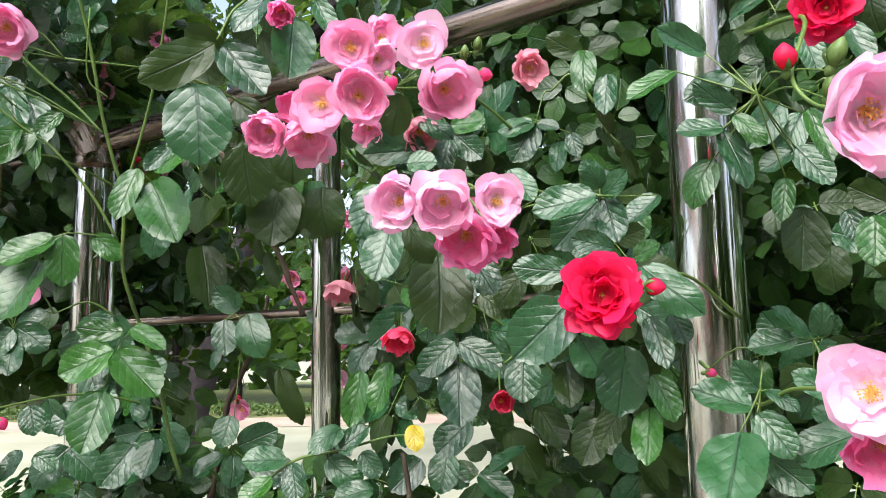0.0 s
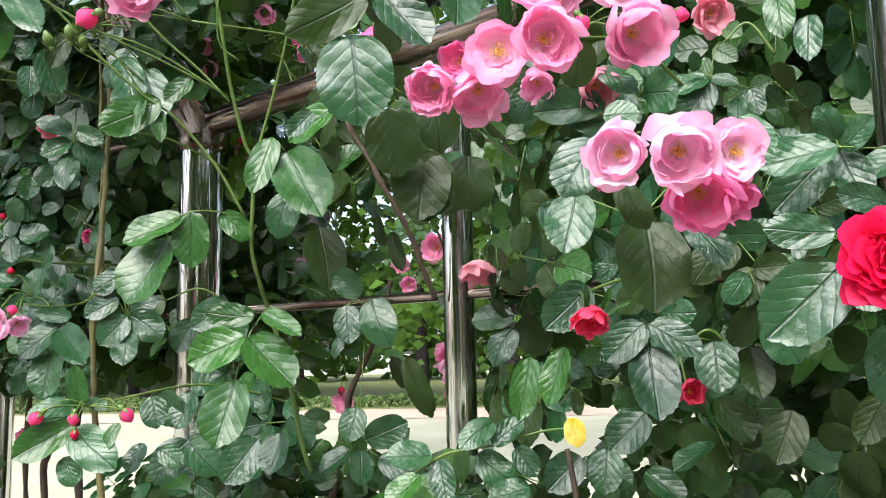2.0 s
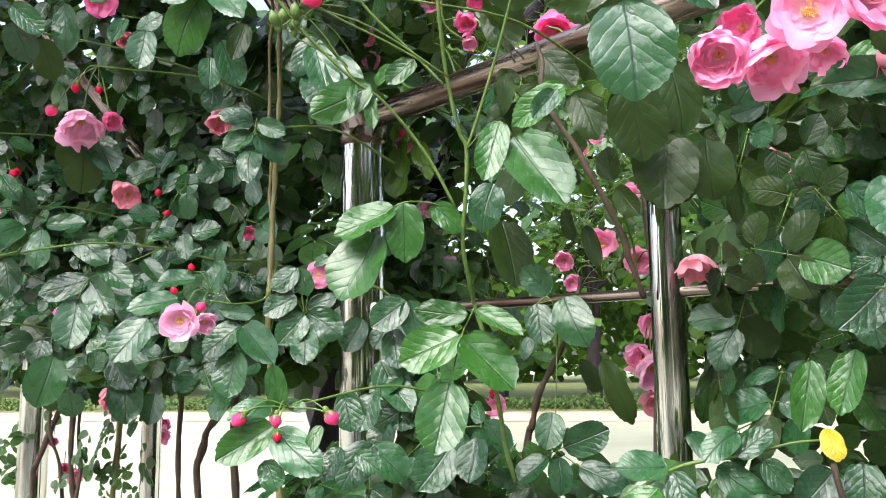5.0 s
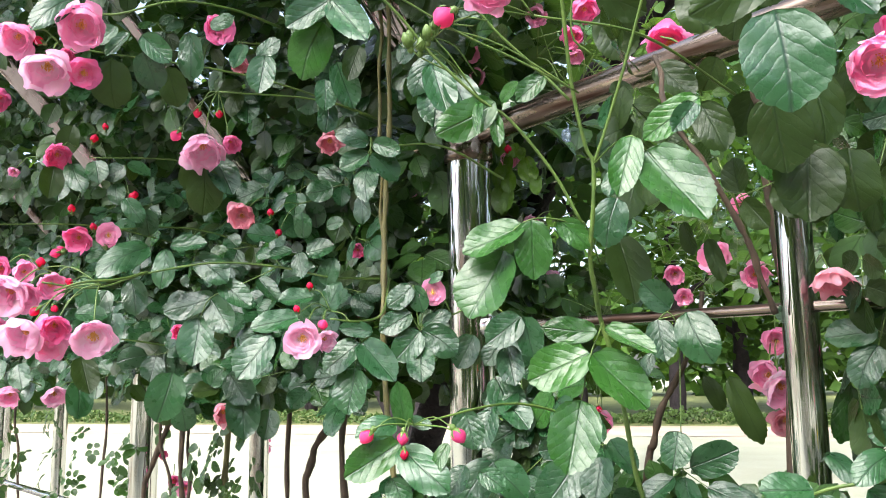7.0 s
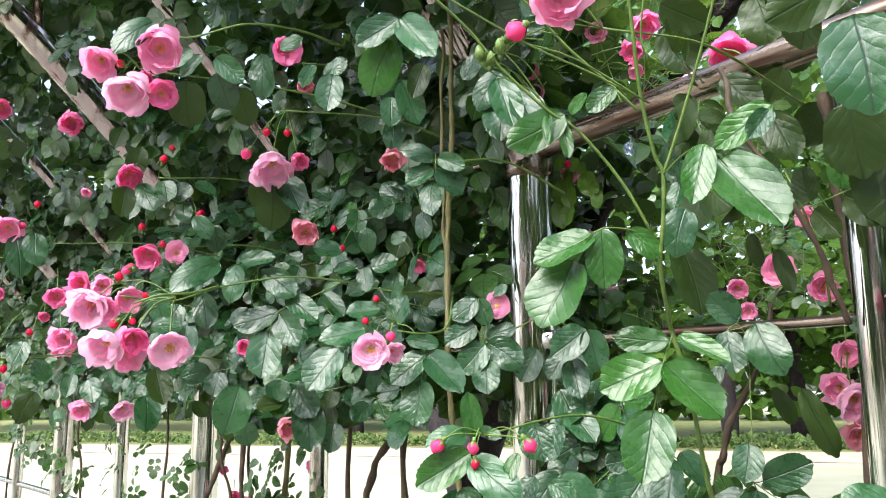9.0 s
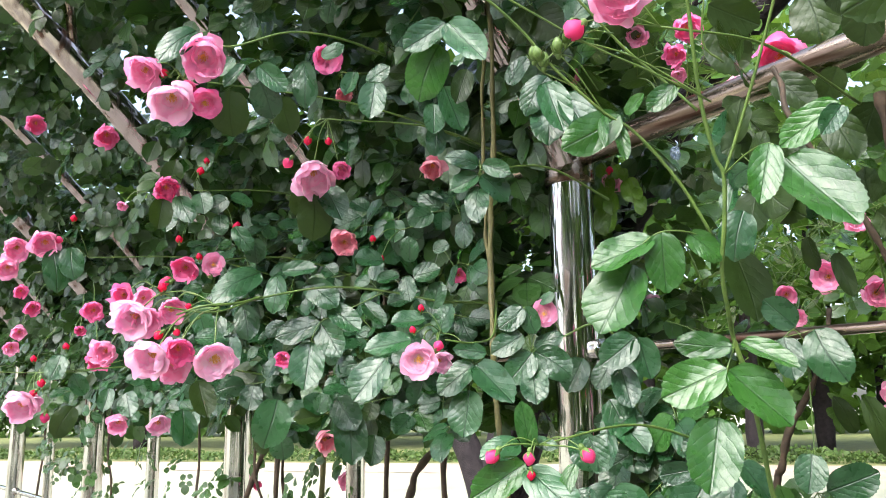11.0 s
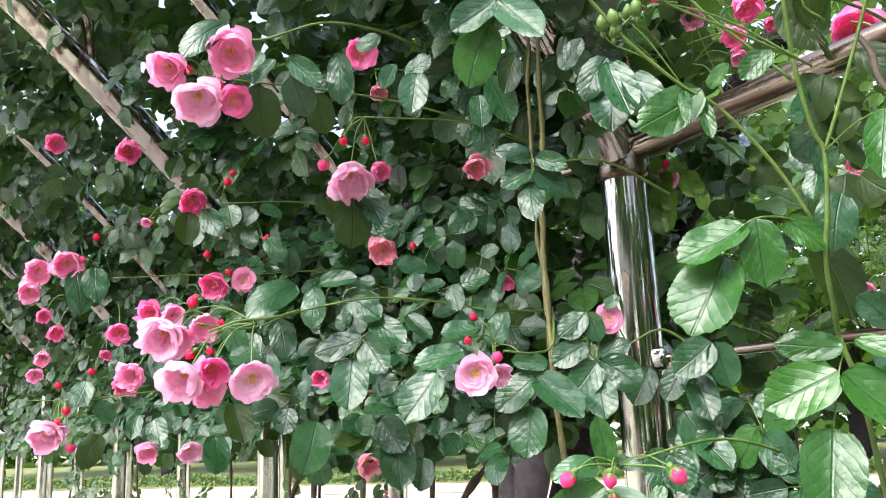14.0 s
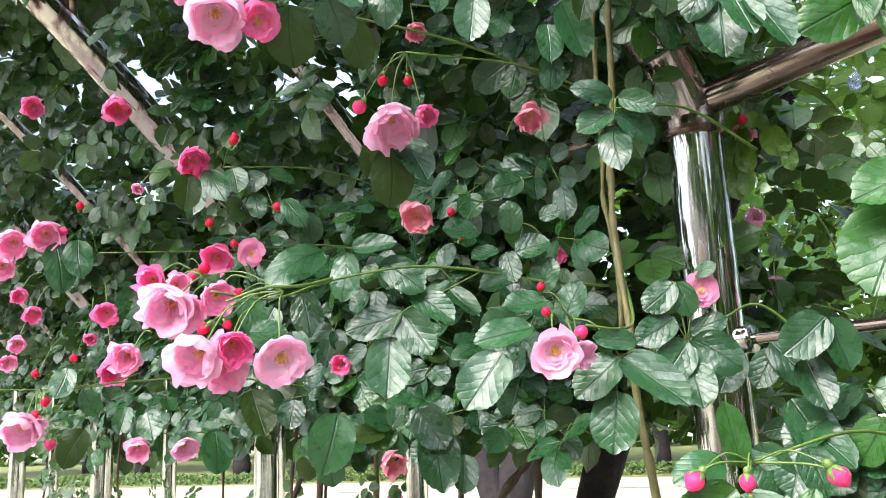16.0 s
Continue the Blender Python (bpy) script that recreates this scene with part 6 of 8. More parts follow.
blossom(spray, (-0.142, 1.381, 1.440), (-0.039, -0.856, -0.516), 0.056, "old", 0.70)
stalk(spray, [(-0.119, 1.525, 1.670), (-0.130, 1.576, 1.682), (-0.140, 1.607, 1.668)])
blossom(spray, (-0.139, 1.595, 1.667), (0.090, -0.989, -0.115), 0.056, "pink", 0.50)
stalk(spray, [(-0.168, 1.705, 1.727), (-0.178, 1.717, 1.734), (-0.193, 1.710, 1.714)])
blossom(spray, (-0.196, 1.696, 1.712), (-0.247, -0.961, -0.125), 0.064, "pink", 0.50)
stalk(spray, [(-0.226, 1.714, 1.708), (-0.245, 1.722, 1.713), (-0.264, 1.712, 1.687)])
blossom(spray, (-0.264, 1.703, 1.683), (-0.027, -0.918, -0.396), 0.043, "pink", 0.40)
stalk(spray, [(-0.214, 1.714, 1.674), (-0.232, 1.724, 1.674), (-0.250, 1.714, 1.643)])
blossom(spray, (-0.250, 1.706, 1.641), (-0.035, -0.959, -0.282), 0.036, "pink", 0.40)
stalk(spray, [(-0.131, 1.689, 1.794), (-0.136, 1.697, 1.812), (-0.143, 1.686, 1.803)])
blossom(spray, (-0.144, 1.677, 1.801), (-0.100, -0.977, -0.190), 0.043, "pink", 0.40)
stalk(spray, [(-0.039, 1.386, 1.582), (-0.034, 1.346, 1.569), (-0.033, 1.287, 1.532)])
blossom(spray, (-0.034, 1.282, 1.532), (-0.231, -0.973, -0.021), 0.025, "deep", 0.40)
stalk(spray, [(0.011, 1.479, 1.788), (0.026, 1.449, 1.802), (0.039, 1.400, 1.788)])
blossom(spray, (0.038, 1.388, 1.785), (-0.066, -0.971, -0.230), 0.055, "old", 0.50)
stalk(spray, [(0.007, 1.510, 1.811), (0.023, 1.485, 1.829), (0.035, 1.441, 1.819)])
blossom(spray, (0.033, 1.434, 1.817), (-0.247, -0.941, -0.230), 0.033, "deep", 0.30)
stalk(spray, [(0.065, 1.500, 1.785), (0.086, 1.476, 1.797), (0.100, 1.433, 1.781)])
blossom(spray, (0.098, 1.425, 1.779), (-0.294, -0.934, -0.202), 0.037, "deep", 0.30)

spray = shoot("rose_spray", "pink roses on the far side of the top rail", [(-0.404, 1.840, 1.730), (-0.430, 1.845, 1.810), (-0.456, 1.850, 1.830)], 0.0022, STEM, "rose spray", "flowering rose sprays")
stalk(spray, [(-0.288, 1.516, 2.035), (-0.275, 1.474, 2.045), (-0.266, 1.419, 2.018)])
blossom(spray, (-0.271, 1.406, 2.006), (-0.251, -0.700, -0.669), 0.083, "deep", 0.40)
stalk(spray, [(-0.529, 1.836, 1.926), (-0.545, 1.805, 1.938), (-0.557, 1.755, 1.928)])
blossom(spray, (-0.556, 1.747, 1.928), (0.163, -0.986, 0.042), 0.037, "pink", 0.40)
stalk(spray, [(-0.497, 1.872, 1.849), (-0.518, 1.839, 1.838), (-0.535, 1.786, 1.806)])
blossom(spray, (-0.534, 1.778, 1.807), (0.146, -0.983, 0.113), 0.039, "pale", 0.40)
stalk(spray, [(-0.749, 1.865, 1.915), (-0.774, 1.847, 1.919), (-0.794, 1.811, 1.895)])
blossom(spray, (-0.792, 1.806, 1.894), (0.283, -0.933, -0.221), 0.027, "pink", 0.40)
stalk(spray, [(-0.492, 1.933, 1.785), (-0.501, 1.930, 1.759), (-0.507, 1.907, 1.708)])
blossom(spray, (-0.506, 1.899, 1.707), (0.120, -0.986, -0.114), 0.036, "pale", 0.40)
stalk(spray, [(-0.423, 1.967, 1.480), (-0.417, 1.957, 1.454), (-0.414, 1.928, 1.404)])
blossom(spray, (-0.415, 1.916, 1.405), (-0.125, -0.991, 0.056), 0.053, "pink", 0.50)
stalk(spray, [(-0.274, 1.918, 1.950), (-0.248, 1.907, 1.962), (-0.223, 1.876, 1.944)])
blossom(spray, (-0.223, 1.867, 1.942), (-0.042, -0.968, -0.248), 0.041, "deep", 0.40)
stalk(spray, [(-0.238, 1.912, 1.968), (-0.212, 1.899, 1.979), (-0.188, 1.867, 1.961)])
blossom(spray, (-0.188, 1.860, 1.959), (-0.062, -0.964, -0.258), 0.034, "pink", 0.40)
stalk(spray, [(-0.533, 1.874, 1.934), (-0.556, 1.856, 1.962), (-0.580, 1.840, 1.965)], 0.0009)
bud(spray, (-0.580, 1.839, 1.966), (0.068, -0.408, 0.911), 0.0170, "red")
stalk(spray, [(-0.427, 1.939, 1.512), (-0.425, 1.930, 1.480), (-0.422, 1.921, 1.422)], 0.0009)
bud(spray, (-0.422, 1.920, 1.423), (0.068, -0.408, 0.911), 0.0170, "red")

spray = shoot("rose_spray", "open pink rose with a smaller one and a round bud", [(-0.725, 1.421, 1.664), (-0.713, 1.347, 1.603), (-0.724, 1.271, 1.586), (-0.752, 1.230, 1.588)], 0.0022, STEM, "rose spray", "flowering rose sprays")
stalk(spray, [(-0.800, 1.312, 1.612), (-0.795, 1.271, 1.603), (-0.785, 1.211, 1.565)])
blossom(spray, (-0.781, 1.199, 1.560), (0.267, -0.902, -0.340), 0.061, "pale", 0.75)
stalk(spray, [(-0.779, 1.300, 1.605), (-0.778, 1.273, 1.600), (-0.763, 1.234, 1.562)])
blossom(spray, (-0.758, 1.229, 1.558), (0.668, -0.600, -0.440), 0.037, "pale", 0.50)
stalk(spray, [(-0.779, 1.300, 1.605), (-0.769, 1.256, 1.601), (-0.760, 1.212, 1.572)], 0.0009)
bud(spray, (-0.759, 1.211, 1.573), (0.531, -0.409, 0.742), 0.0157, "pink")
stalk(spray, [(-0.779, 1.300, 1.605), (-0.782, 1.248, 1.612), (-0.786, 1.198, 1.595)], 0.0009)
bud(spray, (-0.786, 1.197, 1.596), (-0.201, -0.535, 0.820), 0.0110, "red")
stalk(spray, [(-0.779, 1.300, 1.605), (-0.794, 1.296, 1.633), (-0.809, 1.292, 1.636)], 0.0009)
bud(spray, (-0.809, 1.292, 1.637), (0.111, -0.420, 0.901), 0.0119, "red")
leaf(spray, (-0.845, 1.236, 1.566), (-0.880, 1.202, 1.511), (0.155, -0.879, 0.452), "mature", 0.86)
leaf(spray, (-0.817, 1.268, 1.595), (-0.872, 1.227, 1.584), (0.409, -0.701, 0.585), "mature", 0.60)
leaf(spray, (-0.803, 1.293, 1.627), (-0.848, 1.267, 1.621), (0.101, -0.804, 0.586), "mature", 0.83)
leaf(spray, (-0.787, 1.301, 1.602), (-0.766, 1.296, 1.648), (-0.068, -0.913, 0.402), "mature", 0.83)
stalk(spray, [(-0.779, 1.300, 1.605), (-0.751, 1.288, 1.595), (-0.724, 1.277, 1.556)], 0.001)
stalk(spray, [(-0.724, 1.277, 1.556), (-0.715, 1.277, 1.562), (-0.706, 1.278, 1.571)], 0.0008)
leaf(spray, (-0.706, 1.278, 1.571), (-0.749, 1.256, 1.578), (-0.087, -0.980, 0.177), "mature", 0.64)
stalk(spray, [(-0.724, 1.277, 1.556), (-0.724, 1.275, 1.555), (-0.725, 1.273, 1.556)], 0.0008)
leaf(spray, (-0.725, 1.273, 1.556), (-0.773, 1.251, 1.519), (-0.253, -0.941, 0.223), "mature", 0.79)
stalk(spray, [(-0.724, 1.277, 1.556), (-0.722, 1.276, 1.555), (-0.720, 1.274, 1.556)], 0.0008)
leaf(spray, (-0.720, 1.274, 1.556), (-0.657, 1.220, 1.503), (-0.184, -0.689, 0.701), "mature", 0.59)
stalk(spray, [(-0.724, 1.277, 1.556), (-0.728, 1.274, 1.537), (-0.731, 1.272, 1.520)], 0.0008)
leaf(spray, (-0.731, 1.272, 1.520), (-0.739, 1.255, 1.457), (-0.028, -0.964, 0.266), "mature", 0.91)

spray = shoot("rose_spray", "single flat open pink rose in front of the thick post", [(-0.519, 1.469, 1.581), (-0.569, 1.438, 1.621), (-0.618, 1.408, 1.601)], 0.0022, STEM, "rose spray", "flowering rose sprays")
stalk(spray, [(-0.618, 1.408, 1.601), (-0.630, 1.391, 1.630), (-0.636, 1.355, 1.632)])
blossom(spray, (-0.634, 1.345, 1.631), (0.226, -0.969, -0.099), 0.046, "pink", 1.00)
stalk(spray, [(-0.618, 1.408, 1.601), (-0.637, 1.378, 1.603), (-0.655, 1.348, 1.575)], 0.001)
leaf(spray, (-0.654, 1.345, 1.574), (-0.686, 1.321, 1.532), (0.334, -0.904, 0.269), "mature", 0.86)
stalk(spray, [(-0.655, 1.348, 1.575), (-0.653, 1.347, 1.575), (-0.650, 1.345, 1.576)], 0.0008)
leaf(spray, (-0.650, 1.345, 1.576), (-0.599, 1.339, 1.540), (-0.040, -0.992, 0.116), "mature", 0.90)
stalk(spray, [(-0.655, 1.348, 1.575), (-0.655, 1.347, 1.561), (-0.654, 1.346, 1.549)], 0.0008)
leaf(spray, (-0.654, 1.346, 1.549), (-0.644, 1.311, 1.503), (0.023, -0.798, 0.602), "mature", 0.84)
stalk(spray, [(-0.655, 1.348, 1.575), (-0.659, 1.342, 1.607), (-0.663, 1.336, 1.642)], 0.0008)
leaf(spray, (-0.663, 1.336, 1.642), (-0.697, 1.318, 1.613), (0.175, -0.917, 0.357), "mature", 0.88)
stalk(spray, [(-0.655, 1.348, 1.575), (-0.658, 1.343, 1.607), (-0.661, 1.337, 1.642)], 0.0008)
leaf(spray, (-0.661, 1.337, 1.642), (-0.648, 1.336, 1.601), (-0.051, -0.999, 0.006), "mature", 0.80)
stalk(spray, [(-0.655, 1.348, 1.575), (-0.661, 1.344, 1.587), (-0.666, 1.340, 1.601)], 0.0008)
leaf(spray, (-0.666, 1.340, 1.601), (-0.708, 1.315, 1.576), (0.283, -0.879, 0.384), "mature", 0.77)
stalk(spray, [(-0.655, 1.348, 1.575), (-0.654, 1.352, 1.579), (-0.653, 1.355, 1.585)], 0.0008)
leaf(spray, (-0.653, 1.355, 1.585), (-0.609, 1.355, 1.601), (-0.104, -0.932, 0.348), "mature", 0.80)
stalk(spray, [(-0.655, 1.348, 1.575), (-0.647, 1.345, 1.611), (-0.640, 1.342, 1.648)], 0.0008)
leaf(spray, (-0.640, 1.342, 1.648), (-0.616, 1.334, 1.659), (-0.306, -0.911, 0.276), "mature", 0.91)
leaf(spray, (-0.598, 1.480, 1.572), (-0.625, 1.470, 1.518), (-0.016, -0.990, 0.141), "mature", 0.98)
leaf(spray, (-0.505, 1.371, 1.593), (-0.553, 1.347, 1.556), (0.228, -0.925, 0.305), "mature", 0.85)
leaf(spray, (-0.501, 1.372, 1.593), (-0.486, 1.370, 1.532), (0.295, -0.949, 0.110), "mature", 0.88)
leaf(spray, (-0.530, 1.390, 1.550), (-0.515, 1.362, 1.492), (-0.080, -0.905, 0.419), "mature", 0.80)
leaf(spray, (-0.515, 1.393, 1.483), (-0.564, 1.374, 1.459), (-0.028, -0.762, 0.647), "mature", 0.88)
leaf(spray, (-0.540, 1.389, 1.475), (-0.496, 1.359, 1.435), (0.071, -0.757, 0.650), "mature", 0.77)
leaf(spray, (-0.591, 1.339, 1.460), (-0.574, 1.333, 1.405), (0.010, -0.977, -0.211), "mature", 0.89)

spray = shoot("rose_spray", "nodding cupped pink rose with hanging red buds on arched stalks", [(-0.685, 1.576, 1.926), (-0.818, 1.418, 1.966), (-0.951, 1.259, 1.946)], 0.0022, STEM, "rose spray", "flowering rose sprays")
stalk(spray, [(-0.951, 1.259, 1.946), (-0.968, 1.267, 1.925), (-0.978, 1.265, 1.865)])
blossom(spray, (-0.973, 1.256, 1.853), (0.335, -0.553, -0.763), 0.073, "pale", 0.15)
stalk(spray, [(-0.951, 1.259, 1.946), (-0.950, 1.273, 1.928), (-0.938, 1.277, 1.872)])
blossom(spray, (-0.934, 1.273, 1.866), (0.514, -0.491, -0.704), 0.036, "deep", 0.20)
stalk(spray, [(-0.951, 1.259, 1.946), (-0.975, 1.247, 1.925), (-0.999, 1.235, 1.882)], 0.0009)
bud(spray, (-1.000, 1.235, 1.880), (-0.444, -0.296, -0.846), 0.0191, "pink")
stalk(spray, [(-0.951, 1.259, 1.946), (-0.966, 1.258, 1.945), (-0.981, 1.257, 1.921)], 0.0009)
bud(spray, (-0.981, 1.256, 1.920), (-0.148, -0.175, -0.973), 0.0157, "red")
stalk(spray, [(-0.951, 1.259, 1.946), (-0.953, 1.265, 1.945), (-0.955, 1.271, 1.921)], 0.0009)
bud(spray, (-0.955, 1.271, 1.920), (0.126, -0.104, -0.987), 0.0138, "red")
leaf(spray, (-0.993, 1.292, 1.855), (-1.016, 1.283, 1.799), (0.486, -0.872, -0.054), "dull", 0.88)
leaf(spray, (-0.978, 1.301, 1.852), (-0.939, 1.292, 1.796), (0.437, -0.786, 0.437), "mature", 0.79)
leaf(spray, (-0.983, 1.280, 1.833), (-0.987, 1.287, 1.759), (0.488, -0.866, -0.106), "dull", 0.92)

spray = shoot("rose_spray", "ragged fading rose-pink bloom deep in the foliage", [(-0.810, 1.658, 1.806), (-0.875, 1.604, 1.846), (-0.940, 1.551, 1.826)], 0.0022, STEM, "rose spray", "flowering rose sprays")
stalk(spray, [(-1.001, 1.572, 1.844), (-1.019, 1.543, 1.838), (-1.029, 1.498, 1.800)])
blossom(spray, (-1.024, 1.488, 1.795), (0.421, -0.826, -0.376), 0.057, "old", 0.60)
stalk(spray, [(-0.940, 1.551, 1.826), (-0.959, 1.531, 1.824), (-0.978, 1.512, 1.796)], 0.0009)
bud(spray, (-0.978, 1.511, 1.797), (0.111, -0.420, 0.901), 0.0147, "red")
stalk(spray, [(-0.940, 1.551, 1.826), (-0.955, 1.537, 1.806), (-0.971, 1.523, 1.761)], 0.0009)
bud(spray, (-0.970, 1.523, 1.762), (0.518, -0.268, 0.812), 0.0147, "red")
stalk(spray, [(-0.889, 1.522, 1.914), (-0.866, 1.488, 1.930), (-0.837, 1.439, 1.909)])
blossom(spray, (-0.834, 1.431, 1.902), (0.270, -0.703, -0.658), 0.049, "old", 0.50)
stalk(spray, [(-0.896, 1.617, 1.804), (-0.869, 1.609, 1.788), (-0.836, 1.584, 1.739)])
blossom(spray, (-0.834, 1.578, 1.736), (0.291, -0.856, -0.428), 0.032, "deep", 0.40)

spray = shoot("leafy_shoot", "long arching rose shoot with blue-green oval leaves", [(-0.757, 1.536, 1.676), (-0.797, 1.461, 1.671), (-0.828, 1.407, 1.669), (-0.896, 1.378, 1.684), (-0.975, 1.316, 1.687), (-1.054, 1.250, 1.666), (-1.092, 1.179, 1.638), (-1.134, 1.122, 1.642)], 0.0022, STEM, "rose shoot", "leafy rose shoots")
leaf(spray, (-0.900, 1.368, 1.734), (-0.937, 1.340, 1.741), (0.392, -0.732, 0.557), "mature", 0.99)
leaf(spray, (-0.860, 1.386, 1.731), (-0.859, 1.369, 1.771), (-0.025, -0.839, 0.544), "mature", 1.01)
leaf(spray, (-0.824, 1.396, 1.751), (-0.796, 1.393, 1.759), (0.200, -0.951, 0.236), "mature", 0.91)
leaf(spray, (-0.878, 1.381, 1.712), (-0.908, 1.360, 1.699), (0.106, -0.738, 0.667), "mature", 0.99)
leaf(spray, (-0.857, 1.391, 1.708), (-0.813, 1.397, 1.722), (0.214, -0.873, 0.439), "mature", 0.94)
leaf(spray, (-0.868, 1.386, 1.708), (-0.855, 1.370, 1.666), (0.056, -0.929, 0.367), "mature", 0.79)
leaf(spray, (-0.830, 1.408, 1.655), (-0.814, 1.401, 1.699), (0.216, -0.771, 0.599), "mature", 0.90)
leaf(spray, (-1.046, 1.295, 1.714), (-0.990, 1.309, 1.719), (0.184, -0.883, 0.432), "mature", 0.72)
leaf(spray, (-1.052, 1.292, 1.709), (-1.058, 1.279, 1.648), (-0.150, -0.965, 0.217), "mature", 0.82)
leaf(spray, (-1.014, 1.316, 1.698), (-0.960, 1.315, 1.659), (0.145, -0.963, 0.227), "mature", 0.79)
leaf(spray, (-0.996, 1.335, 1.635), (-1.057, 1.298, 1.616), (0.334, -0.820, 0.465), "mature", 0.70)
leaf(spray, (-0.996, 1.335, 1.633), (-0.954, 1.323, 1.578), (-0.012, -0.978, 0.209), "mature", 0.86)
leaf(spray, (-0.982, 1.339, 1.660), (-0.927, 1.335, 1.621), (0.273, -0.829, 0.487), "mature", 0.75)
leaf(spray, (-1.010, 1.330, 1.603), (-1.008, 1.306, 1.527), (0.272, -0.914, 0.300), "mature", 0.93)
stalk(spray, [(-0.900, 1.376, 1.684), (-0.958, 1.342, 1.650), (-0.991, 1.326, 1.633), (-1.005, 1.321, 1.602)], 0.001)
leaf(spray, (-1.089, 1.304, 1.716), (-1.127, 1.229, 1.666), (0.439, -0.639, 0.632), "mature", 0.69)
leaf(spray, (-1.125, 1.312, 1.667), (-1.108, 1.299, 1.610), (0.163, -0.951, 0.263), "mature", 0.82)
leaf(spray, (-1.154, 1.295, 1.648), (-1.163, 1.276, 1.592), (0.198, -0.938, 0.284), "mature", 0.87)
leaf(spray, (-1.173, 1.255, 1.662), (-1.154, 1.261, 1.609), (0.599, -0.790, 0.127), "mature", 0.79)
leaf(spray, (-0.963, 1.437, 1.675), (-0.917, 1.417, 1.633), (0.248, -0.741, 0.623), "mature", 0.62)
leaf(spray, (-0.866, 1.454, 1.693), (-0.918, 1.429, 1.672), (0.019, -0.915, 0.402), "mature", 0.78)
leaf(spray, (-1.158, 1.387, 1.796), (-1.148, 1.392, 1.751), (0.476, -0.880, 0.008), "mature", 0.99)
leaf(spray, (-1.180, 1.368, 1.814), (-1.146, 1.370, 1.772), (0.487, -0.800, 0.351), "mature", 0.80)

spray = shoot("leafy_shoot", "five-part rose leaf hanging on an ochre cane", [(-0.544, 1.485, 1.832), (-0.630, 1.397, 1.872), (-0.717, 1.310, 1.852)], 0.0022, STEM, "rose shoot", "leafy rose shoots")
stalk(spray, [(-0.717, 1.310, 1.852), (-0.712, 1.288, 1.861), (-0.706, 1.267, 1.841)], 0.001)
stalk(spray, [(-0.706, 1.267, 1.841), (-0.707, 1.268, 1.827), (-0.708, 1.269, 1.815)], 0.0008)
leaf(spray, (-0.708, 1.269, 1.815), (-0.703, 1.233, 1.756), (-0.061, -0.857, 0.512), "mature", 0.69)
stalk(spray, [(-0.706, 1.267, 1.841), (-0.708, 1.266, 1.835), (-0.709, 1.265, 1.831)], 0.0008)
leaf(spray, (-0.709, 1.265, 1.831), (-0.748, 1.250, 1.808), (0.005, -0.966, 0.259), "mature", 0.90)
stalk(spray, [(-0.706, 1.267, 1.841), (-0.705, 1.266, 1.835), (-0.704, 1.266, 1.831)], 0.0008)
leaf(spray, (-0.704, 1.266, 1.831), (-0.665, 1.271, 1.793), (0.434, -0.835, 0.338), "mature", 0.86)
stalk(spray, [(-0.706, 1.267, 1.841), (-0.704, 1.265, 1.843), (-0.701, 1.263, 1.847)], 0.0008)
leaf(spray, (-0.701, 1.263, 1.847), (-0.660, 1.264, 1.828), (0.040, -0.998, 0.042), "mature", 0.81)
stalk(spray, [(-0.706, 1.267, 1.841), (-0.706, 1.264, 1.842), (-0.707, 1.261, 1.845)], 0.0008)
leaf(spray, (-0.707, 1.261, 1.845), (-0.749, 1.235, 1.856), (0.294, -0.933, 0.208), "mature", 0.75)
stalk(spray, [(-0.704, 1.262, 1.845), (-0.708, 1.269, 1.815)], 0.001)
leaf(spray, (-0.705, 1.074, 1.951), (-0.733, 1.073, 1.879), (0.314, -0.942, -0.116), "young", 0.90)
leaf(spray, (-0.694, 1.066, 1.976), (-0.741, 1.041, 1.936), (0.335, -0.925, 0.181), "mature", 0.75)
leaf(spray, (-0.691, 1.067, 1.976), (-0.638, 1.041, 1.909), (-0.167, -0.917, 0.361), "mature", 0.62)
leaf(spray, (-0.588, 1.194, 1.939), (-0.618, 1.179, 1.884), (0.162, -0.972, 0.172), "mature", 0.77)
leaf(spray, (-0.586, 1.203, 1.917), (-0.588, 1.167, 1.840), (0.009, -0.907, 0.420), "mature", 0.70)
leaf(spray, (-0.654, 1.238, 1.954), (-0.624, 1.223, 1.988), (0.216, -0.900, 0.380), "mature", 0.80)
leaf(spray, (-0.720, 1.257, 1.995), (-0.732, 1.240, 1.938), (0.516, -0.846, 0.136), "dull", 0.68)
leaf(spray, (-0.774, 1.257, 1.948), (-0.770, 1.248, 1.900), (0.441, -0.873, 0.209), "mature", 0.78)
leaf(spray, (-0.774, 1.270, 1.916), (-0.775, 1.262, 1.870), (0.390, -0.911, 0.138), "mature", 0.82)
leaf(spray, (-0.755, 1.255, 1.972), (-0.733, 1.269, 1.904), (0.364, -0.929, -0.073), "mature", 0.76)

spray = shoot("leafy_shoot", "rose shoot with drooping leaves under the tunnel roof", [(-0.879, 1.324, 2.070), (-0.912, 1.228, 2.061), (-0.956, 1.139, 2.039), (-1.022, 1.088, 2.004), (-1.061, 1.055, 2.011)], 0.0022, STEM, "rose shoot", "leafy rose shoots")
leaf(spray, (-0.847, 1.205, 1.973), (-0.853, 1.197, 1.914), (0.251, -0.962, 0.106), "mature", 0.91)
leaf(spray, (-0.867, 1.217, 1.978), (-0.830, 1.214, 2.000), (0.069, -0.987, 0.146), "mature", 0.90)
leaf(spray, (-0.884, 1.212, 1.996), (-0.889, 1.188, 1.952), (0.294, -0.848, 0.441), "mature", 0.61)
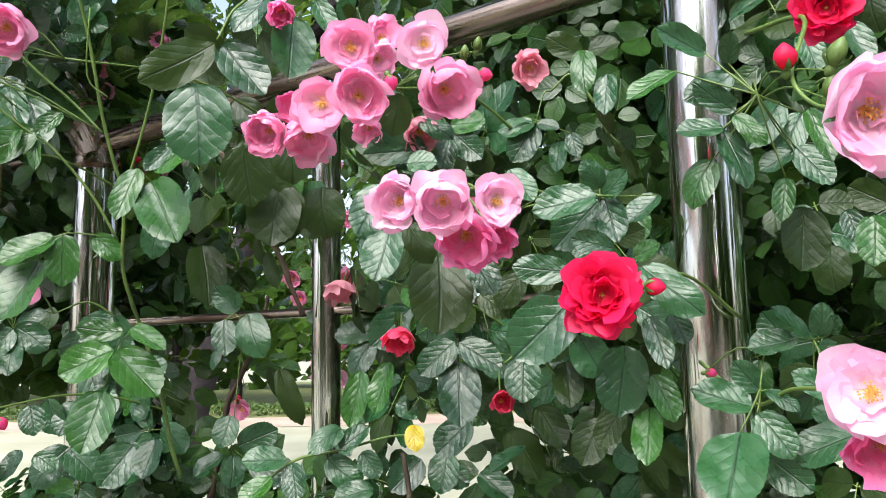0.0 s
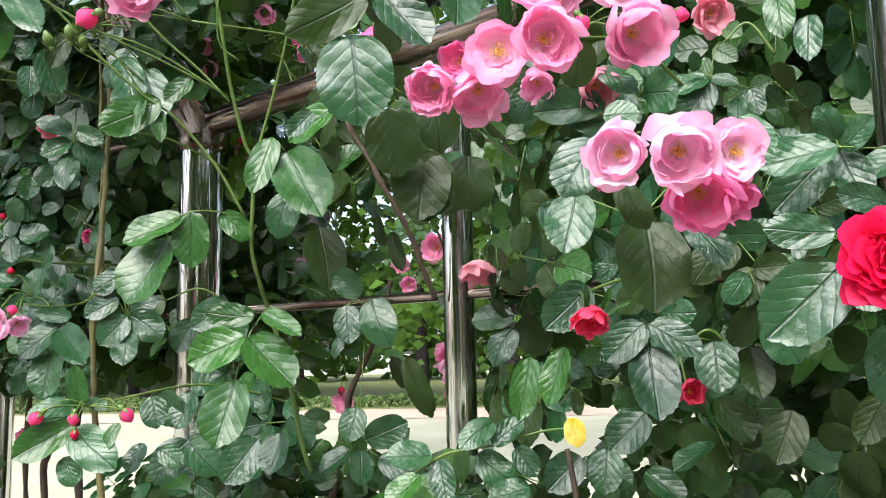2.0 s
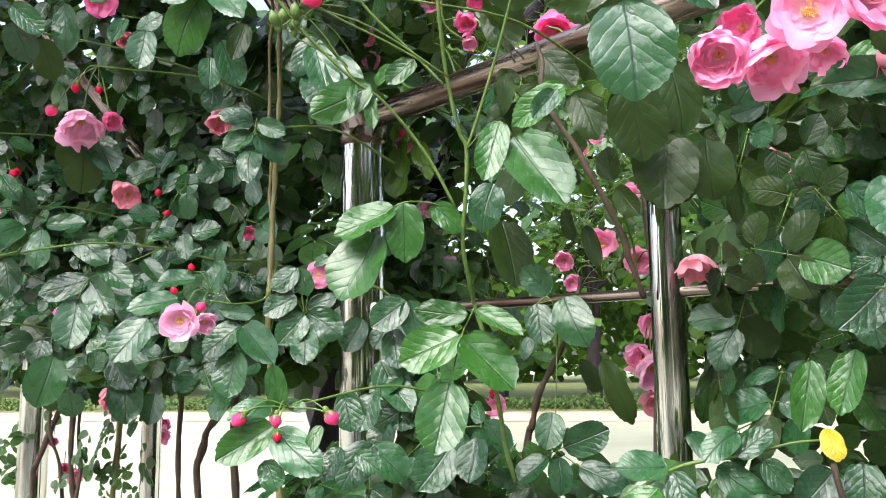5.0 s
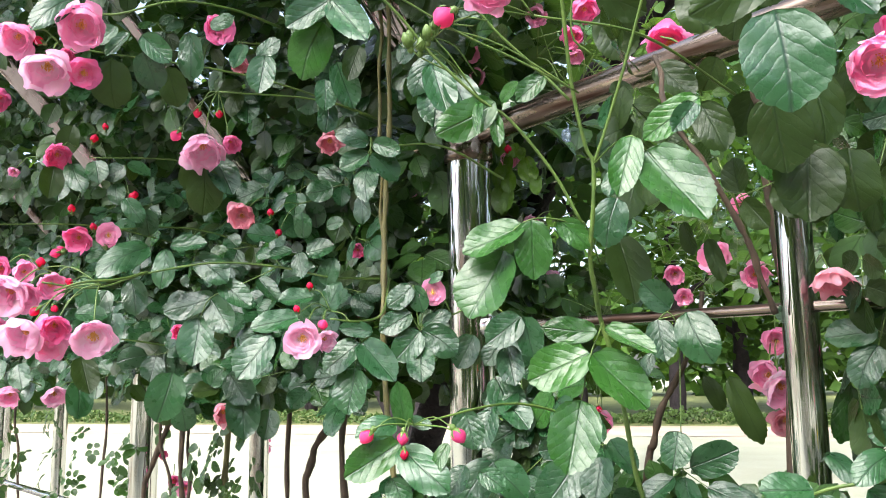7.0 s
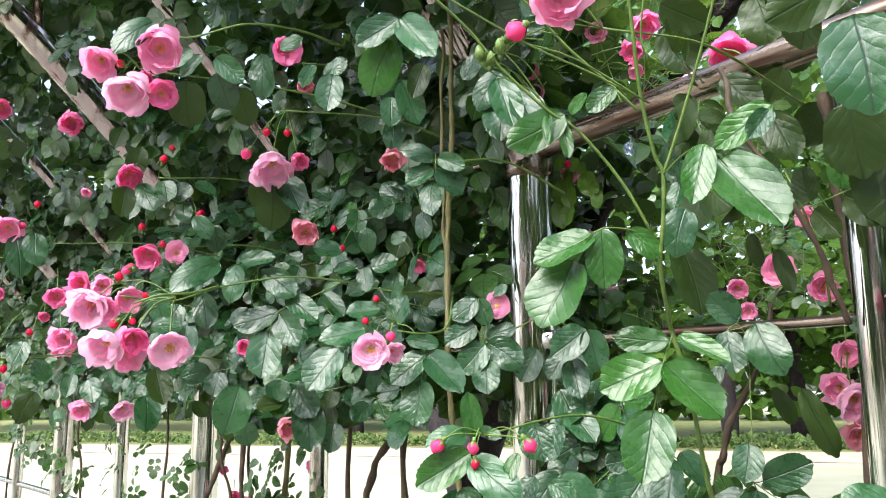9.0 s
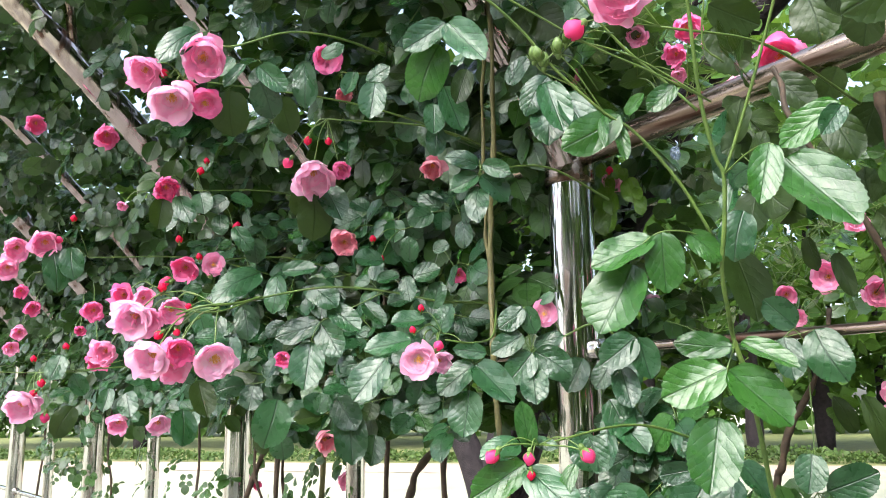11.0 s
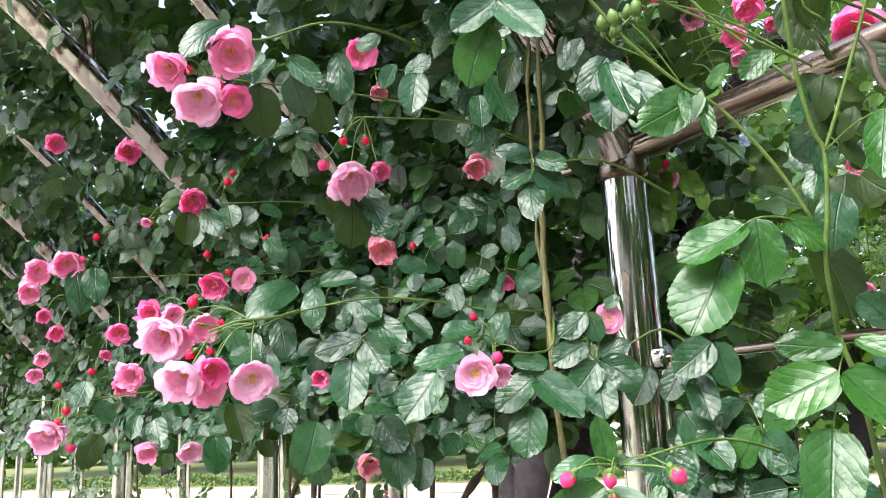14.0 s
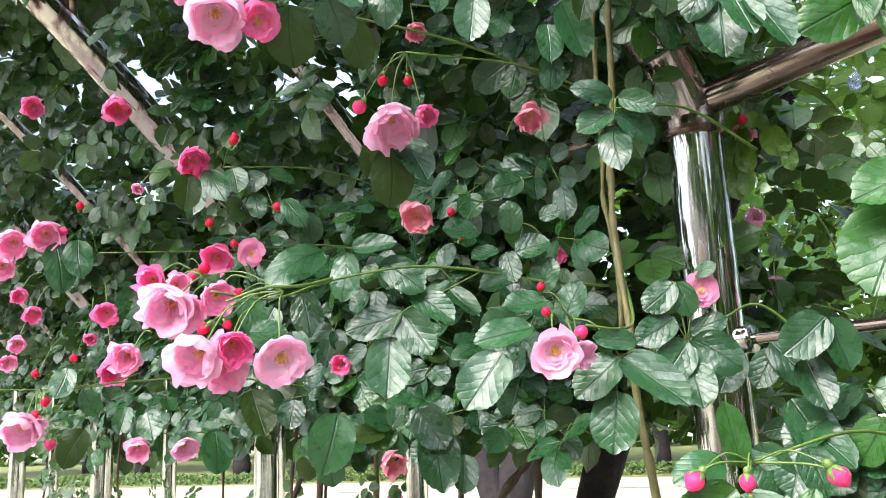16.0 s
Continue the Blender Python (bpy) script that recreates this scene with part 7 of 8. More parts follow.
leaf(spray, (-0.995, 1.126, 1.963), (-0.986, 1.147, 1.912), (0.115, -0.914, -0.389), "mature", 0.93)
leaf(spray, (-0.993, 1.118, 1.984), (-0.957, 1.135, 1.947), (0.428, -0.904, -0.007), "mature", 0.80)
leaf(spray, (-0.937, 1.147, 1.995), (-0.939, 1.148, 1.926), (-0.078, -0.997, -0.007), "mature", 0.69)
leaf(spray, (-1.032, 1.108, 1.948), (-1.034, 1.127, 1.884), (0.663, -0.657, -0.359), "dull", 1.08)
leaf(spray, (-1.055, 1.055, 2.018), (-1.086, 1.013, 1.963), (0.509, -0.797, 0.325), "mature", 0.66)
leaf(spray, (-0.996, 1.189, 1.964), (-0.987, 1.209, 1.908), (0.438, -0.864, -0.247), "dull", 0.89)
leaf(spray, (-1.034, 1.120, 2.002), (-1.059, 1.105, 1.973), (0.209, -0.977, 0.043), "mature", 0.80)
leaf(spray, (-1.033, 1.146, 2.004), (-1.055, 1.126, 1.964), (0.241, -0.916, 0.319), "mature", 0.57)
leaf(spray, (-0.933, 1.198, 2.023), (-0.897, 1.199, 2.037), (0.436, -0.899, 0.046), "mature", 0.81)

spray = shoot("rose_spray", "cluster of four open pink roses under the tunnel roof", [(-0.711, 1.593, 1.947), (-0.904, 1.341, 1.987), (-1.098, 1.089, 1.967)], 0.0022, STEM, "rose spray", "flowering rose sprays")
stalk(spray, [(-1.098, 1.089, 1.967), (-1.108, 1.064, 1.982), (-1.113, 1.026, 1.958)])
blossom(spray, (-1.111, 1.018, 1.950), (0.196, -0.690, -0.697), 0.053, "pink", 0.50)
stalk(spray, [(-1.098, 1.089, 1.967), (-1.081, 1.085, 1.993), (-1.052, 1.069, 1.985)])
blossom(spray, (-1.043, 1.059, 1.977), (0.587, -0.617, -0.524), 0.072, "pink", 0.60)
stalk(spray, [(-1.098, 1.089, 1.967), (-1.097, 1.077, 1.965), (-1.089, 1.053, 1.925)])
blossom(spray, (-1.083, 1.045, 1.913), (0.385, -0.539, -0.749), 0.071, "pale", 0.45)
stalk(spray, [(-1.098, 1.089, 1.967), (-1.086, 1.093, 1.964), (-1.060, 1.086, 1.926)])
blossom(spray, (-1.053, 1.080, 1.920), (0.635, -0.557, -0.535), 0.053, "deep", 0.75)
stalk(spray, [(-1.098, 1.089, 1.967), (-1.098, 1.096, 1.975), (-1.088, 1.089, 1.950)])
blossom(spray, (-1.084, 1.084, 1.947), (0.560, -0.705, -0.435), 0.030, "deep", 0.30)
stalk(spray, [(-1.098, 1.089, 1.967), (-1.092, 1.064, 1.970), (-1.084, 1.040, 1.949)], 0.0009)
bud(spray, (-1.085, 1.039, 1.950), (-0.669, -0.661, 0.339), 0.0145, "red")

spray = shoot("rose_spray", "single bright pink rose with a golden eye", [(-0.757, 1.623, 2.055), (-0.869, 1.498, 2.095), (-0.980, 1.372, 2.075)], 0.0022, STEM, "rose spray", "flowering rose sprays")
stalk(spray, [(-0.995, 1.377, 2.109), (-0.983, 1.336, 2.101), (-0.962, 1.279, 2.060)])
blossom(spray, (-0.957, 1.269, 2.054), (0.420, -0.771, -0.480), 0.057, "deep", 0.70)
stalk(spray, [(-0.980, 1.372, 2.075), (-0.986, 1.385, 2.081), (-0.983, 1.388, 2.047)])
blossom(spray, (-0.980, 1.385, 2.041), (0.403, -0.456, -0.794), 0.035, "old", 0.30)

spray = shoot("rose_spray", "deep pink cupped rose half hidden in dark leaves", [(-1.160, 1.885, 1.937), (-1.288, 1.733, 1.977), (-1.417, 1.581, 1.957)], 0.0022, STEM, "rose spray", "flowering rose sprays")
stalk(spray, [(-1.443, 1.571, 1.980), (-1.431, 1.529, 1.976), (-1.408, 1.475, 1.936)])
blossom(spray, (-1.400, 1.467, 1.929), (0.594, -0.584, -0.553), 0.060, "deep", 0.30)
stalk(spray, [(-1.648, 1.630, 2.120), (-1.663, 1.621, 2.136), (-1.666, 1.599, 2.118)])
blossom(spray, (-1.658, 1.590, 2.110), (0.578, -0.608, -0.544), 0.065, "deep", 0.35)
stalk(spray, [(-1.565, 1.615, 1.977), (-1.585, 1.602, 1.975), (-1.593, 1.576, 1.940)])
blossom(spray, (-1.590, 1.573, 1.937), (0.588, -0.647, -0.486), 0.024, "pink", 0.40)
stalk(spray, [(-1.417, 1.581, 1.957), (-1.383, 1.540, 1.971), (-1.350, 1.500, 1.959)], 0.0009)
bud(spray, (-1.349, 1.499, 1.961), (0.518, -0.268, 0.812), 0.0180, "red")
stalk(spray, [(-1.355, 1.601, 1.923), (-1.329, 1.581, 1.902), (-1.304, 1.563, 1.856)], 0.0009)
bud(spray, (-1.303, 1.562, 1.857), (0.578, -0.236, 0.781), 0.0180, "red")
stalk(spray, [(-1.403, 1.569, 1.906), (-1.397, 1.537, 1.878), (-1.391, 1.505, 1.825)], 0.0009)
bud(spray, (-1.391, 1.505, 1.826), (0.111, -0.420, 0.901), 0.0168, "red")
leaf(spray, (-1.407, 1.467, 1.910), (-1.408, 1.457, 1.847), (0.729, -0.679, 0.089), "dull", 0.93)
leaf(spray, (-1.382, 1.484, 1.918), (-1.336, 1.461, 1.859), (0.204, -0.752, 0.627), "mature", 0.67)
leaf(spray, (-1.377, 1.546, 1.939), (-1.358, 1.532, 1.894), (0.333, -0.856, 0.397), "mature", 0.97)
leaf(spray, (-1.328, 1.581, 1.938), (-1.288, 1.602, 1.917), (0.598, -0.573, 0.561), "mature", 0.99)
leaf(spray, (-1.333, 1.579, 1.932), (-1.361, 1.554, 1.905), (0.432, -0.844, 0.318), "mature", 1.08)
leaf(spray, (-1.348, 1.578, 1.898), (-1.333, 1.565, 1.852), (0.266, -0.900, 0.347), "mature", 0.93)

spray = shoot("rose_spray", "two small pink roses side by side on thin stalks", [(-1.131, 1.867, 1.783), (-1.256, 1.721, 1.823), (-1.381, 1.575, 1.803)], 0.0022, STEM, "rose spray", "flowering rose sprays")
stalk(spray, [(-1.381, 1.575, 1.803), (-1.389, 1.559, 1.809), (-1.390, 1.528, 1.782)])
blossom(spray, (-1.385, 1.517, 1.776), (0.393, -0.800, -0.454), 0.062, "deep", 0.50)
stalk(spray, [(-1.381, 1.575, 1.803), (-1.370, 1.573, 1.809), (-1.347, 1.557, 1.788)])
blossom(spray, (-1.340, 1.548, 1.786), (0.641, -0.752, -0.154), 0.053, "pink", 0.75)
stalk(spray, [(-1.381, 1.575, 1.803), (-1.394, 1.539, 1.788), (-1.406, 1.504, 1.750)], 0.0009)
bud(spray, (-1.408, 1.503, 1.749), (-0.845, -0.482, -0.230), 0.0216, "pink")
stalk(spray, [(-1.381, 1.575, 1.803), (-1.371, 1.554, 1.810), (-1.362, 1.534, 1.793)], 0.0009)
bud(spray, (-1.362, 1.533, 1.794), (0.111, -0.420, 0.901), 0.0156, "red")
stalk(spray, [(-1.381, 1.575, 1.803), (-1.365, 1.561, 1.798), (-1.350, 1.548, 1.771)], 0.0009)
bud(spray, (-1.349, 1.548, 1.770), (0.448, -0.005, -0.894), 0.0156, "green")

spray = shoot("rose_spray", "broad cluster of pale pink roses nodding from thin stalks", [(-1.044, 1.233, 1.665), (-1.050, 1.171, 1.648), (-1.075, 1.129, 1.641), (-1.116, 1.125, 1.630)], 0.0022, STEM, "rose spray", "flowering rose sprays")
stalk(spray, [(-1.063, 1.151, 1.640), (-1.065, 1.147, 1.624), (-1.055, 1.130, 1.573)])
blossom(spray, (-1.047, 1.120, 1.564), (0.536, -0.627, -0.565), 0.071, "pale", 0.75)
stalk(spray, [(-1.063, 1.151, 1.640), (-1.086, 1.134, 1.628), (-1.097, 1.105, 1.582)])
blossom(spray, (-1.091, 1.099, 1.577), (0.617, -0.614, -0.492), 0.047, "deep", 0.20)
stalk(spray, [(-1.113, 1.179, 1.632), (-1.119, 1.156, 1.615), (-1.113, 1.121, 1.563)])
blossom(spray, (-1.107, 1.113, 1.557), (0.557, -0.665, -0.498), 0.052, "pink", 0.40)
stalk(spray, [(-1.119, 1.157, 1.633), (-1.118, 1.127, 1.621), (-1.115, 1.080, 1.574)])
blossom(spray, (-1.114, 1.068, 1.566), (0.082, -0.811, -0.580), 0.066, "pale", 0.45)
stalk(spray, [(-1.157, 1.175, 1.662), (-1.172, 1.157, 1.666), (-1.183, 1.124, 1.635)])
blossom(spray, (-1.180, 1.112, 1.626), (0.193, -0.790, -0.582), 0.069, "pale", 0.50)
stalk(spray, [(-1.158, 1.187, 1.659), (-1.179, 1.172, 1.660), (-1.186, 1.147, 1.629)])
blossom(spray, (-1.177, 1.141, 1.624), (0.754, -0.520, -0.401), 0.052, "pink", 0.50)
stalk(spray, [(-1.129, 1.196, 1.667), (-1.150, 1.188, 1.671), (-1.157, 1.167, 1.645)])
blossom(spray, (-1.150, 1.161, 1.641), (0.709, -0.609, -0.355), 0.046, "pink", 0.50)
stalk(spray, [(-1.210, 1.195, 1.686), (-1.226, 1.187, 1.693), (-1.237, 1.161, 1.670)])
blossom(spray, (-1.234, 1.153, 1.667), (0.285, -0.894, -0.344), 0.041, "deep", 0.50)
stalk(spray, [(-1.223, 1.235, 1.688), (-1.242, 1.233, 1.692), (-1.246, 1.218, 1.672)])
blossom(spray, (-1.240, 1.212, 1.672), (0.754, -0.657, -0.017), 0.039, "pink", 0.40)
stalk(spray, [(-1.331, 1.284, 1.629), (-1.344, 1.286, 1.629), (-1.352, 1.270, 1.598)])
blossom(spray, (-1.349, 1.260, 1.594), (0.293, -0.875, -0.386), 0.050, "pink", 0.35)
stalk(spray, [(-1.063, 1.151, 1.640), (-1.113, 1.151, 1.666), (-1.163, 1.151, 1.667)], 0.0009)
bud(spray, (-1.163, 1.151, 1.668), (0.374, -0.332, 0.866), 0.0152, "red")
stalk(spray, [(-1.063, 1.151, 1.640), (-1.097, 1.134, 1.635), (-1.130, 1.117, 1.607)], 0.0009)
bud(spray, (-1.131, 1.116, 1.606), (-0.556, -0.441, -0.704), 0.0146, "red")
stalk(spray, [(-1.063, 1.151, 1.640), (-1.099, 1.163, 1.654), (-1.137, 1.176, 1.644)], 0.0009)
bud(spray, (-1.136, 1.176, 1.644), (0.754, -0.304, 0.582), 0.0125, "red")
stalk(spray, [(-1.063, 1.151, 1.640), (-1.091, 1.140, 1.637), (-1.120, 1.130, 1.610)], 0.0009)
bud(spray, (-1.120, 1.130, 1.610), (0.600, -0.255, -0.758), 0.0120, "red")
leaf(spray, (-1.114, 1.167, 1.601), (-1.073, 1.182, 1.601), (0.256, -0.722, 0.643), "mature", 0.89)
leaf(spray, (-1.085, 1.213, 1.604), (-1.058, 1.158, 1.543), (0.274, -0.462, 0.844), "mature", 0.64)
leaf(spray, (-1.149, 1.232, 1.542), (-1.124, 1.223, 1.488), (0.550, -0.744, 0.380), "dull", 0.84)

spray = shoot("rose_spray", "small pink roses low beside the far steel posts", [(-1.247, 1.942, 1.432), (-1.303, 1.903, 1.472), (-1.358, 1.863, 1.452)], 0.0022, STEM, "rose spray", "flowering rose sprays")
stalk(spray, [(-1.585, 1.688, 1.493), (-1.593, 1.655, 1.502), (-1.593, 1.606, 1.478)])
blossom(spray, (-1.588, 1.598, 1.473), (0.445, -0.752, -0.486), 0.050, "pink", 0.40)
stalk(spray, [(-1.572, 1.806, 1.489), (-1.590, 1.778, 1.499), (-1.594, 1.738, 1.476)])
blossom(spray, (-1.586, 1.730, 1.470), (0.638, -0.634, -0.438), 0.058, "pale", 0.40)
stalk(spray, [(-1.214, 1.752, 1.460), (-1.187, 1.714, 1.468), (-1.147, 1.666, 1.440)])
blossom(spray, (-1.139, 1.660, 1.434), (0.658, -0.544, -0.520), 0.054, "old", 0.40)
stalk(spray, [(-1.520, 2.586, 1.313), (-1.519, 2.601, 1.315), (-1.511, 2.598, 1.285)])
blossom(spray, (-1.504, 2.585, 1.278), (0.403, -0.820, -0.406), 0.075, "pink", 0.50)
stalk(spray, [(-1.531, 2.633, 1.334), (-1.532, 2.647, 1.335), (-1.522, 2.646, 1.307)])
blossom(spray, (-1.516, 2.638, 1.305), (0.585, -0.782, -0.215), 0.046, "deep", 0.40)
stalk(spray, [(-1.575, 2.207, 1.272), (-1.581, 2.217, 1.265), (-1.578, 2.209, 1.230)])
blossom(spray, (-1.573, 2.202, 1.228), (0.513, -0.838, -0.186), 0.040, "deep", 0.40)
stalk(spray, [(-1.554, 2.221, 1.251), (-1.559, 2.231, 1.243), (-1.554, 2.223, 1.207)])
blossom(spray, (-1.548, 2.214, 1.205), (0.504, -0.846, -0.176), 0.050, "pink", 0.40)
stalk(spray, [(-1.598, 2.195, 1.335), (-1.607, 2.205, 1.331), (-1.605, 2.198, 1.298)])
blossom(spray, (-1.602, 2.193, 1.297), (0.521, -0.826, -0.214), 0.027, "deep", 0.40)
stalk(spray, [(-1.244, 1.673, 1.596), (-1.219, 1.637, 1.613), (-1.191, 1.582, 1.598)])
blossom(spray, (-1.190, 1.574, 1.595), (0.108, -0.930, -0.352), 0.041, "deep", 0.30)
leaf(spray, (-1.488, 1.679, 1.502), (-1.458, 1.645, 1.433), (0.642, -0.539, 0.546), "mature", 0.84)
leaf(spray, (-1.579, 1.606, 1.538), (-1.548, 1.581, 1.492), (0.151, -0.825, 0.544), "mature", 0.85)
leaf(spray, (-1.068, 1.473, 1.492), (-1.047, 1.473, 1.521), (0.400, -0.856, 0.329), "mature", 1.10)
leaf(spray, (-1.016, 1.444, 1.516), (-0.977, 1.432, 1.464), (0.087, -0.951, 0.295), "mature", 0.90)
leaf(spray, (-0.998, 1.453, 1.492), (-0.980, 1.431, 1.408), (0.372, -0.876, 0.307), "mature", 0.75)
leaf(spray, (-0.975, 1.518, 1.451), (-0.971, 1.488, 1.400), (0.524, -0.718, 0.458), "mature", 0.90)
leaf(spray, (-1.175, 1.527, 1.517), (-1.188, 1.498, 1.431), (0.452, -0.863, 0.225), "mature", 0.86)

spray = shoot("rose_spray", "three round pink buds on arching stalks over broad leaves", [(-0.389, 1.384, 1.430), (-0.499, 1.262, 1.470), (-0.608, 1.140, 1.450)], 0.0022, STEM, "rose spray", "flowering rose sprays")
stalk(spray, [(-0.608, 1.140, 1.450), (-0.630, 1.124, 1.459), (-0.650, 1.108, 1.446)], 0.0009)
bud(spray, (-0.651, 1.107, 1.445), (-0.608, -0.348, -0.714), 0.0194, "pink")
stalk(spray, [(-0.608, 1.140, 1.450), (-0.611, 1.129, 1.458), (-0.614, 1.117, 1.444)], 0.0009)
bud(spray, (-0.615, 1.117, 1.443), (-0.058, -0.153, -0.987), 0.0159, "pink")
stalk(spray, [(-0.608, 1.140, 1.450), (-0.611, 1.128, 1.449), (-0.614, 1.116, 1.424)], 0.0009)
bud(spray, (-0.614, 1.116, 1.423), (0.034, -0.129, -0.991), 0.0125, "red")
stalk(spray, [(-0.608, 1.140, 1.450), (-0.580, 1.126, 1.460), (-0.553, 1.112, 1.448)], 0.0009)
bud(spray, (-0.552, 1.112, 1.447), (0.597, -0.010, -0.802), 0.0197, "pink")
stalk(spray, [(-0.608, 1.140, 1.450), (-0.636, 1.111, 1.452), (-0.654, 1.105, 1.444)], 0.0012)
stalk(spray, [(-0.608, 1.140, 1.450), (-0.568, 1.118, 1.449), (-0.548, 1.112, 1.443)], 0.0012)
leaf(spray, (-0.624, 1.134, 1.429), (-0.682, 1.097, 1.391), (0.340, -0.876, 0.343), "young", 0.72)
leaf(spray, (-0.622, 1.134, 1.424), (-0.558, 1.103, 1.379), (0.004, -0.822, 0.570), "mature", 0.74)
leaf(spray, (-0.618, 1.137, 1.446), (-0.626, 1.130, 1.502), (0.189, -0.939, 0.288), "young", 0.59)
leaf(spray, (-0.631, 1.144, 1.450), (-0.672, 1.108, 1.439), (0.443, -0.682, 0.582), "mature", 0.75)
leaf(spray, (-0.620, 1.158, 1.457), (-0.587, 1.142, 1.448), (-0.208, -0.774, 0.598), "mature", 0.60)
leaf(spray, (-0.563, 1.128, 1.429), (-0.578, 1.113, 1.391), (-0.324, -0.891, 0.318), "young", 0.60)
leaf(spray, (-0.558, 1.213, 1.458), (-0.545, 1.198, 1.417), (0.116, -0.918, 0.379), "mature", 0.91)
leaf(spray, (-0.555, 1.188, 1.397), (-0.574, 1.171, 1.364), (-0.215, -0.848, 0.485), "mature", 0.90)
leaf(spray, (-0.538, 1.190, 1.390), (-0.505, 1.184, 1.371), (0.314, -0.889, 0.334), "mature", 0.91)
leaf(spray, (-0.633, 1.127, 1.388), (-0.617, 1.118, 1.354), (-0.064, -0.981, 0.182), "mature", 1.00)

spray = shoot("rose_spray", "pink roses and red buds crowding the far foliage", [(-1.408, 2.046, 1.825), (-1.569, 1.844, 1.865), (-1.731, 1.641, 1.845)], 0.0022, STEM, "rose spray", "flowering rose sprays")
stalk(spray, [(-1.779, 1.635, 1.885), (-1.778, 1.596, 1.893), (-1.765, 1.544, 1.867)])
blossom(spray, (-1.755, 1.535, 1.859), (0.624, -0.608, -0.490), 0.071, "pink", 0.50)
stalk(spray, [(-1.830, 1.617, 1.884), (-1.840, 1.587, 1.889), (-1.839, 1.543, 1.859)])
blossom(spray, (-1.832, 1.533, 1.852), (0.503, -0.693, -0.517), 0.064, "pink", 0.50)
stalk(spray, [(-1.845, 1.609, 1.855), (-1.856, 1.579, 1.851), (-1.855, 1.537, 1.814)])
blossom(spray, (-1.847, 1.530, 1.809), (0.662, -0.591, -0.460), 0.052, "pink", 0.40)
stalk(spray, [(-1.847, 1.663, 1.802), (-1.859, 1.647, 1.786), (-1.858, 1.620, 1.737)])
blossom(spray, (-1.852, 1.614, 1.733), (0.655, -0.628, -0.420), 0.041, "deep", 0.40)
stalk(spray, [(-1.888, 1.670, 1.827), (-1.905, 1.657, 1.819), (-1.908, 1.632, 1.778)])
blossom(spray, (-1.903, 1.627, 1.774), (0.660, -0.612, -0.436), 0.037, "deep", 0.40)
stalk(spray, [(-1.937, 1.705, 1.748), (-1.950, 1.698, 1.734), (-1.950, 1.679, 1.689)])
blossom(spray, (-1.944, 1.673, 1.685), (0.674, -0.627, -0.391), 0.041, "pink", 0.40)
stalk(spray, [(-1.952, 1.700, 1.715), (-1.964, 1.692, 1.699), (-1.962, 1.672, 1.652)])
blossom(spray, (-1.956, 1.666, 1.649), (0.684, -0.627, -0.374), 0.041, "pink", 0.40)
stalk(spray, [(-1.714, 1.660, 1.701), (-1.696, 1.643, 1.677), (-1.665, 1.615, 1.620)])
blossom(spray, (-1.655, 1.607, 1.614), (0.715, -0.561, -0.418), 0.064, "deep", 0.35)
stalk(spray, [(-1.698, 1.624, 1.782), (-1.672, 1.599, 1.761), (-1.635, 1.559, 1.711)])
blossom(spray, (-1.629, 1.550, 1.708), (0.556, -0.794, -0.246), 0.052, "deep", 0.50)
stalk(spray, [(-2.070, 1.814, 2.257), (-2.078, 1.811, 2.278), (-2.073, 1.798, 2.263)])
blossom(spray, (-2.066, 1.791, 2.256), (0.590, -0.546, -0.594), 0.057, "deep", 0.40)
stalk(spray, [(-1.756, 1.664, 1.763), (-1.743, 1.648, 1.737), (-1.719, 1.618, 1.678)])
blossom(spray, (-1.715, 1.614, 1.676), (0.621, -0.676, -0.398), 0.027, "deep", 0.30)
stalk(spray, [(-1.731, 1.641, 1.845), (-1.721, 1.602, 1.889), (-1.711, 1.564, 1.907)], 0.0009)
bud(spray, (-1.710, 1.563, 1.909), (0.402, -0.362, 0.841), 0.0171, "red")
stalk(spray, [(-1.731, 1.641, 1.845), (-1.737, 1.596, 1.869), (-1.745, 1.552, 1.869)], 0.0009)
bud(spray, (-1.743, 1.552, 1.869), (0.998, 0.017, -0.061), 0.0183, "pink")
stalk(spray, [(-1.736, 1.645, 1.721), (-1.737, 1.624, 1.689), (-1.738, 1.604, 1.631)], 0.0009)
bud(spray, (-1.738, 1.603, 1.633), (0.144, -0.463, 0.875), 0.0171, "red")
stalk(spray, [(-1.770, 1.614, 1.691), (-1.778, 1.588, 1.661), (-1.785, 1.563, 1.605)], 0.0009)
bud(spray, (-1.785, 1.563, 1.606), (0.144, -0.463, 0.875), 0.0160, "red")
stalk(spray, [(-1.519, 1.712, 2.030), (-1.491, 1.702, 2.053), (-1.464, 1.693, 2.051)], 0.0009)
bud(spray, (-1.464, 1.693, 2.052), (0.144, -0.463, 0.875), 0.0160, "red")
stalk(spray, [(-1.390, 1.638, 1.886), (-1.355, 1.620, 1.890), (-1.320, 1.602, 1.869)], 0.0009)
bud(spray, (-1.320, 1.602, 1.870), (0.144, -0.463, 0.875), 0.0161, "red")
stalk(spray, [(-1.504, 1.604, 1.801), (-1.471, 1.579, 1.794), (-1.437, 1.556, 1.763)], 0.0009)
bud(spray, (-1.439, 1.555, 1.763), (-0.828, -0.505, -0.244), 0.0221, "pink")
leaf(spray, (-1.745, 1.547, 1.848), (-1.711, 1.533, 1.757), (0.633, -0.694, 0.344), "mature", 0.67)
leaf(spray, (-1.717, 1.572, 1.855), (-1.692, 1.559, 1.782), (0.581, -0.744, 0.329), "mature", 0.85)
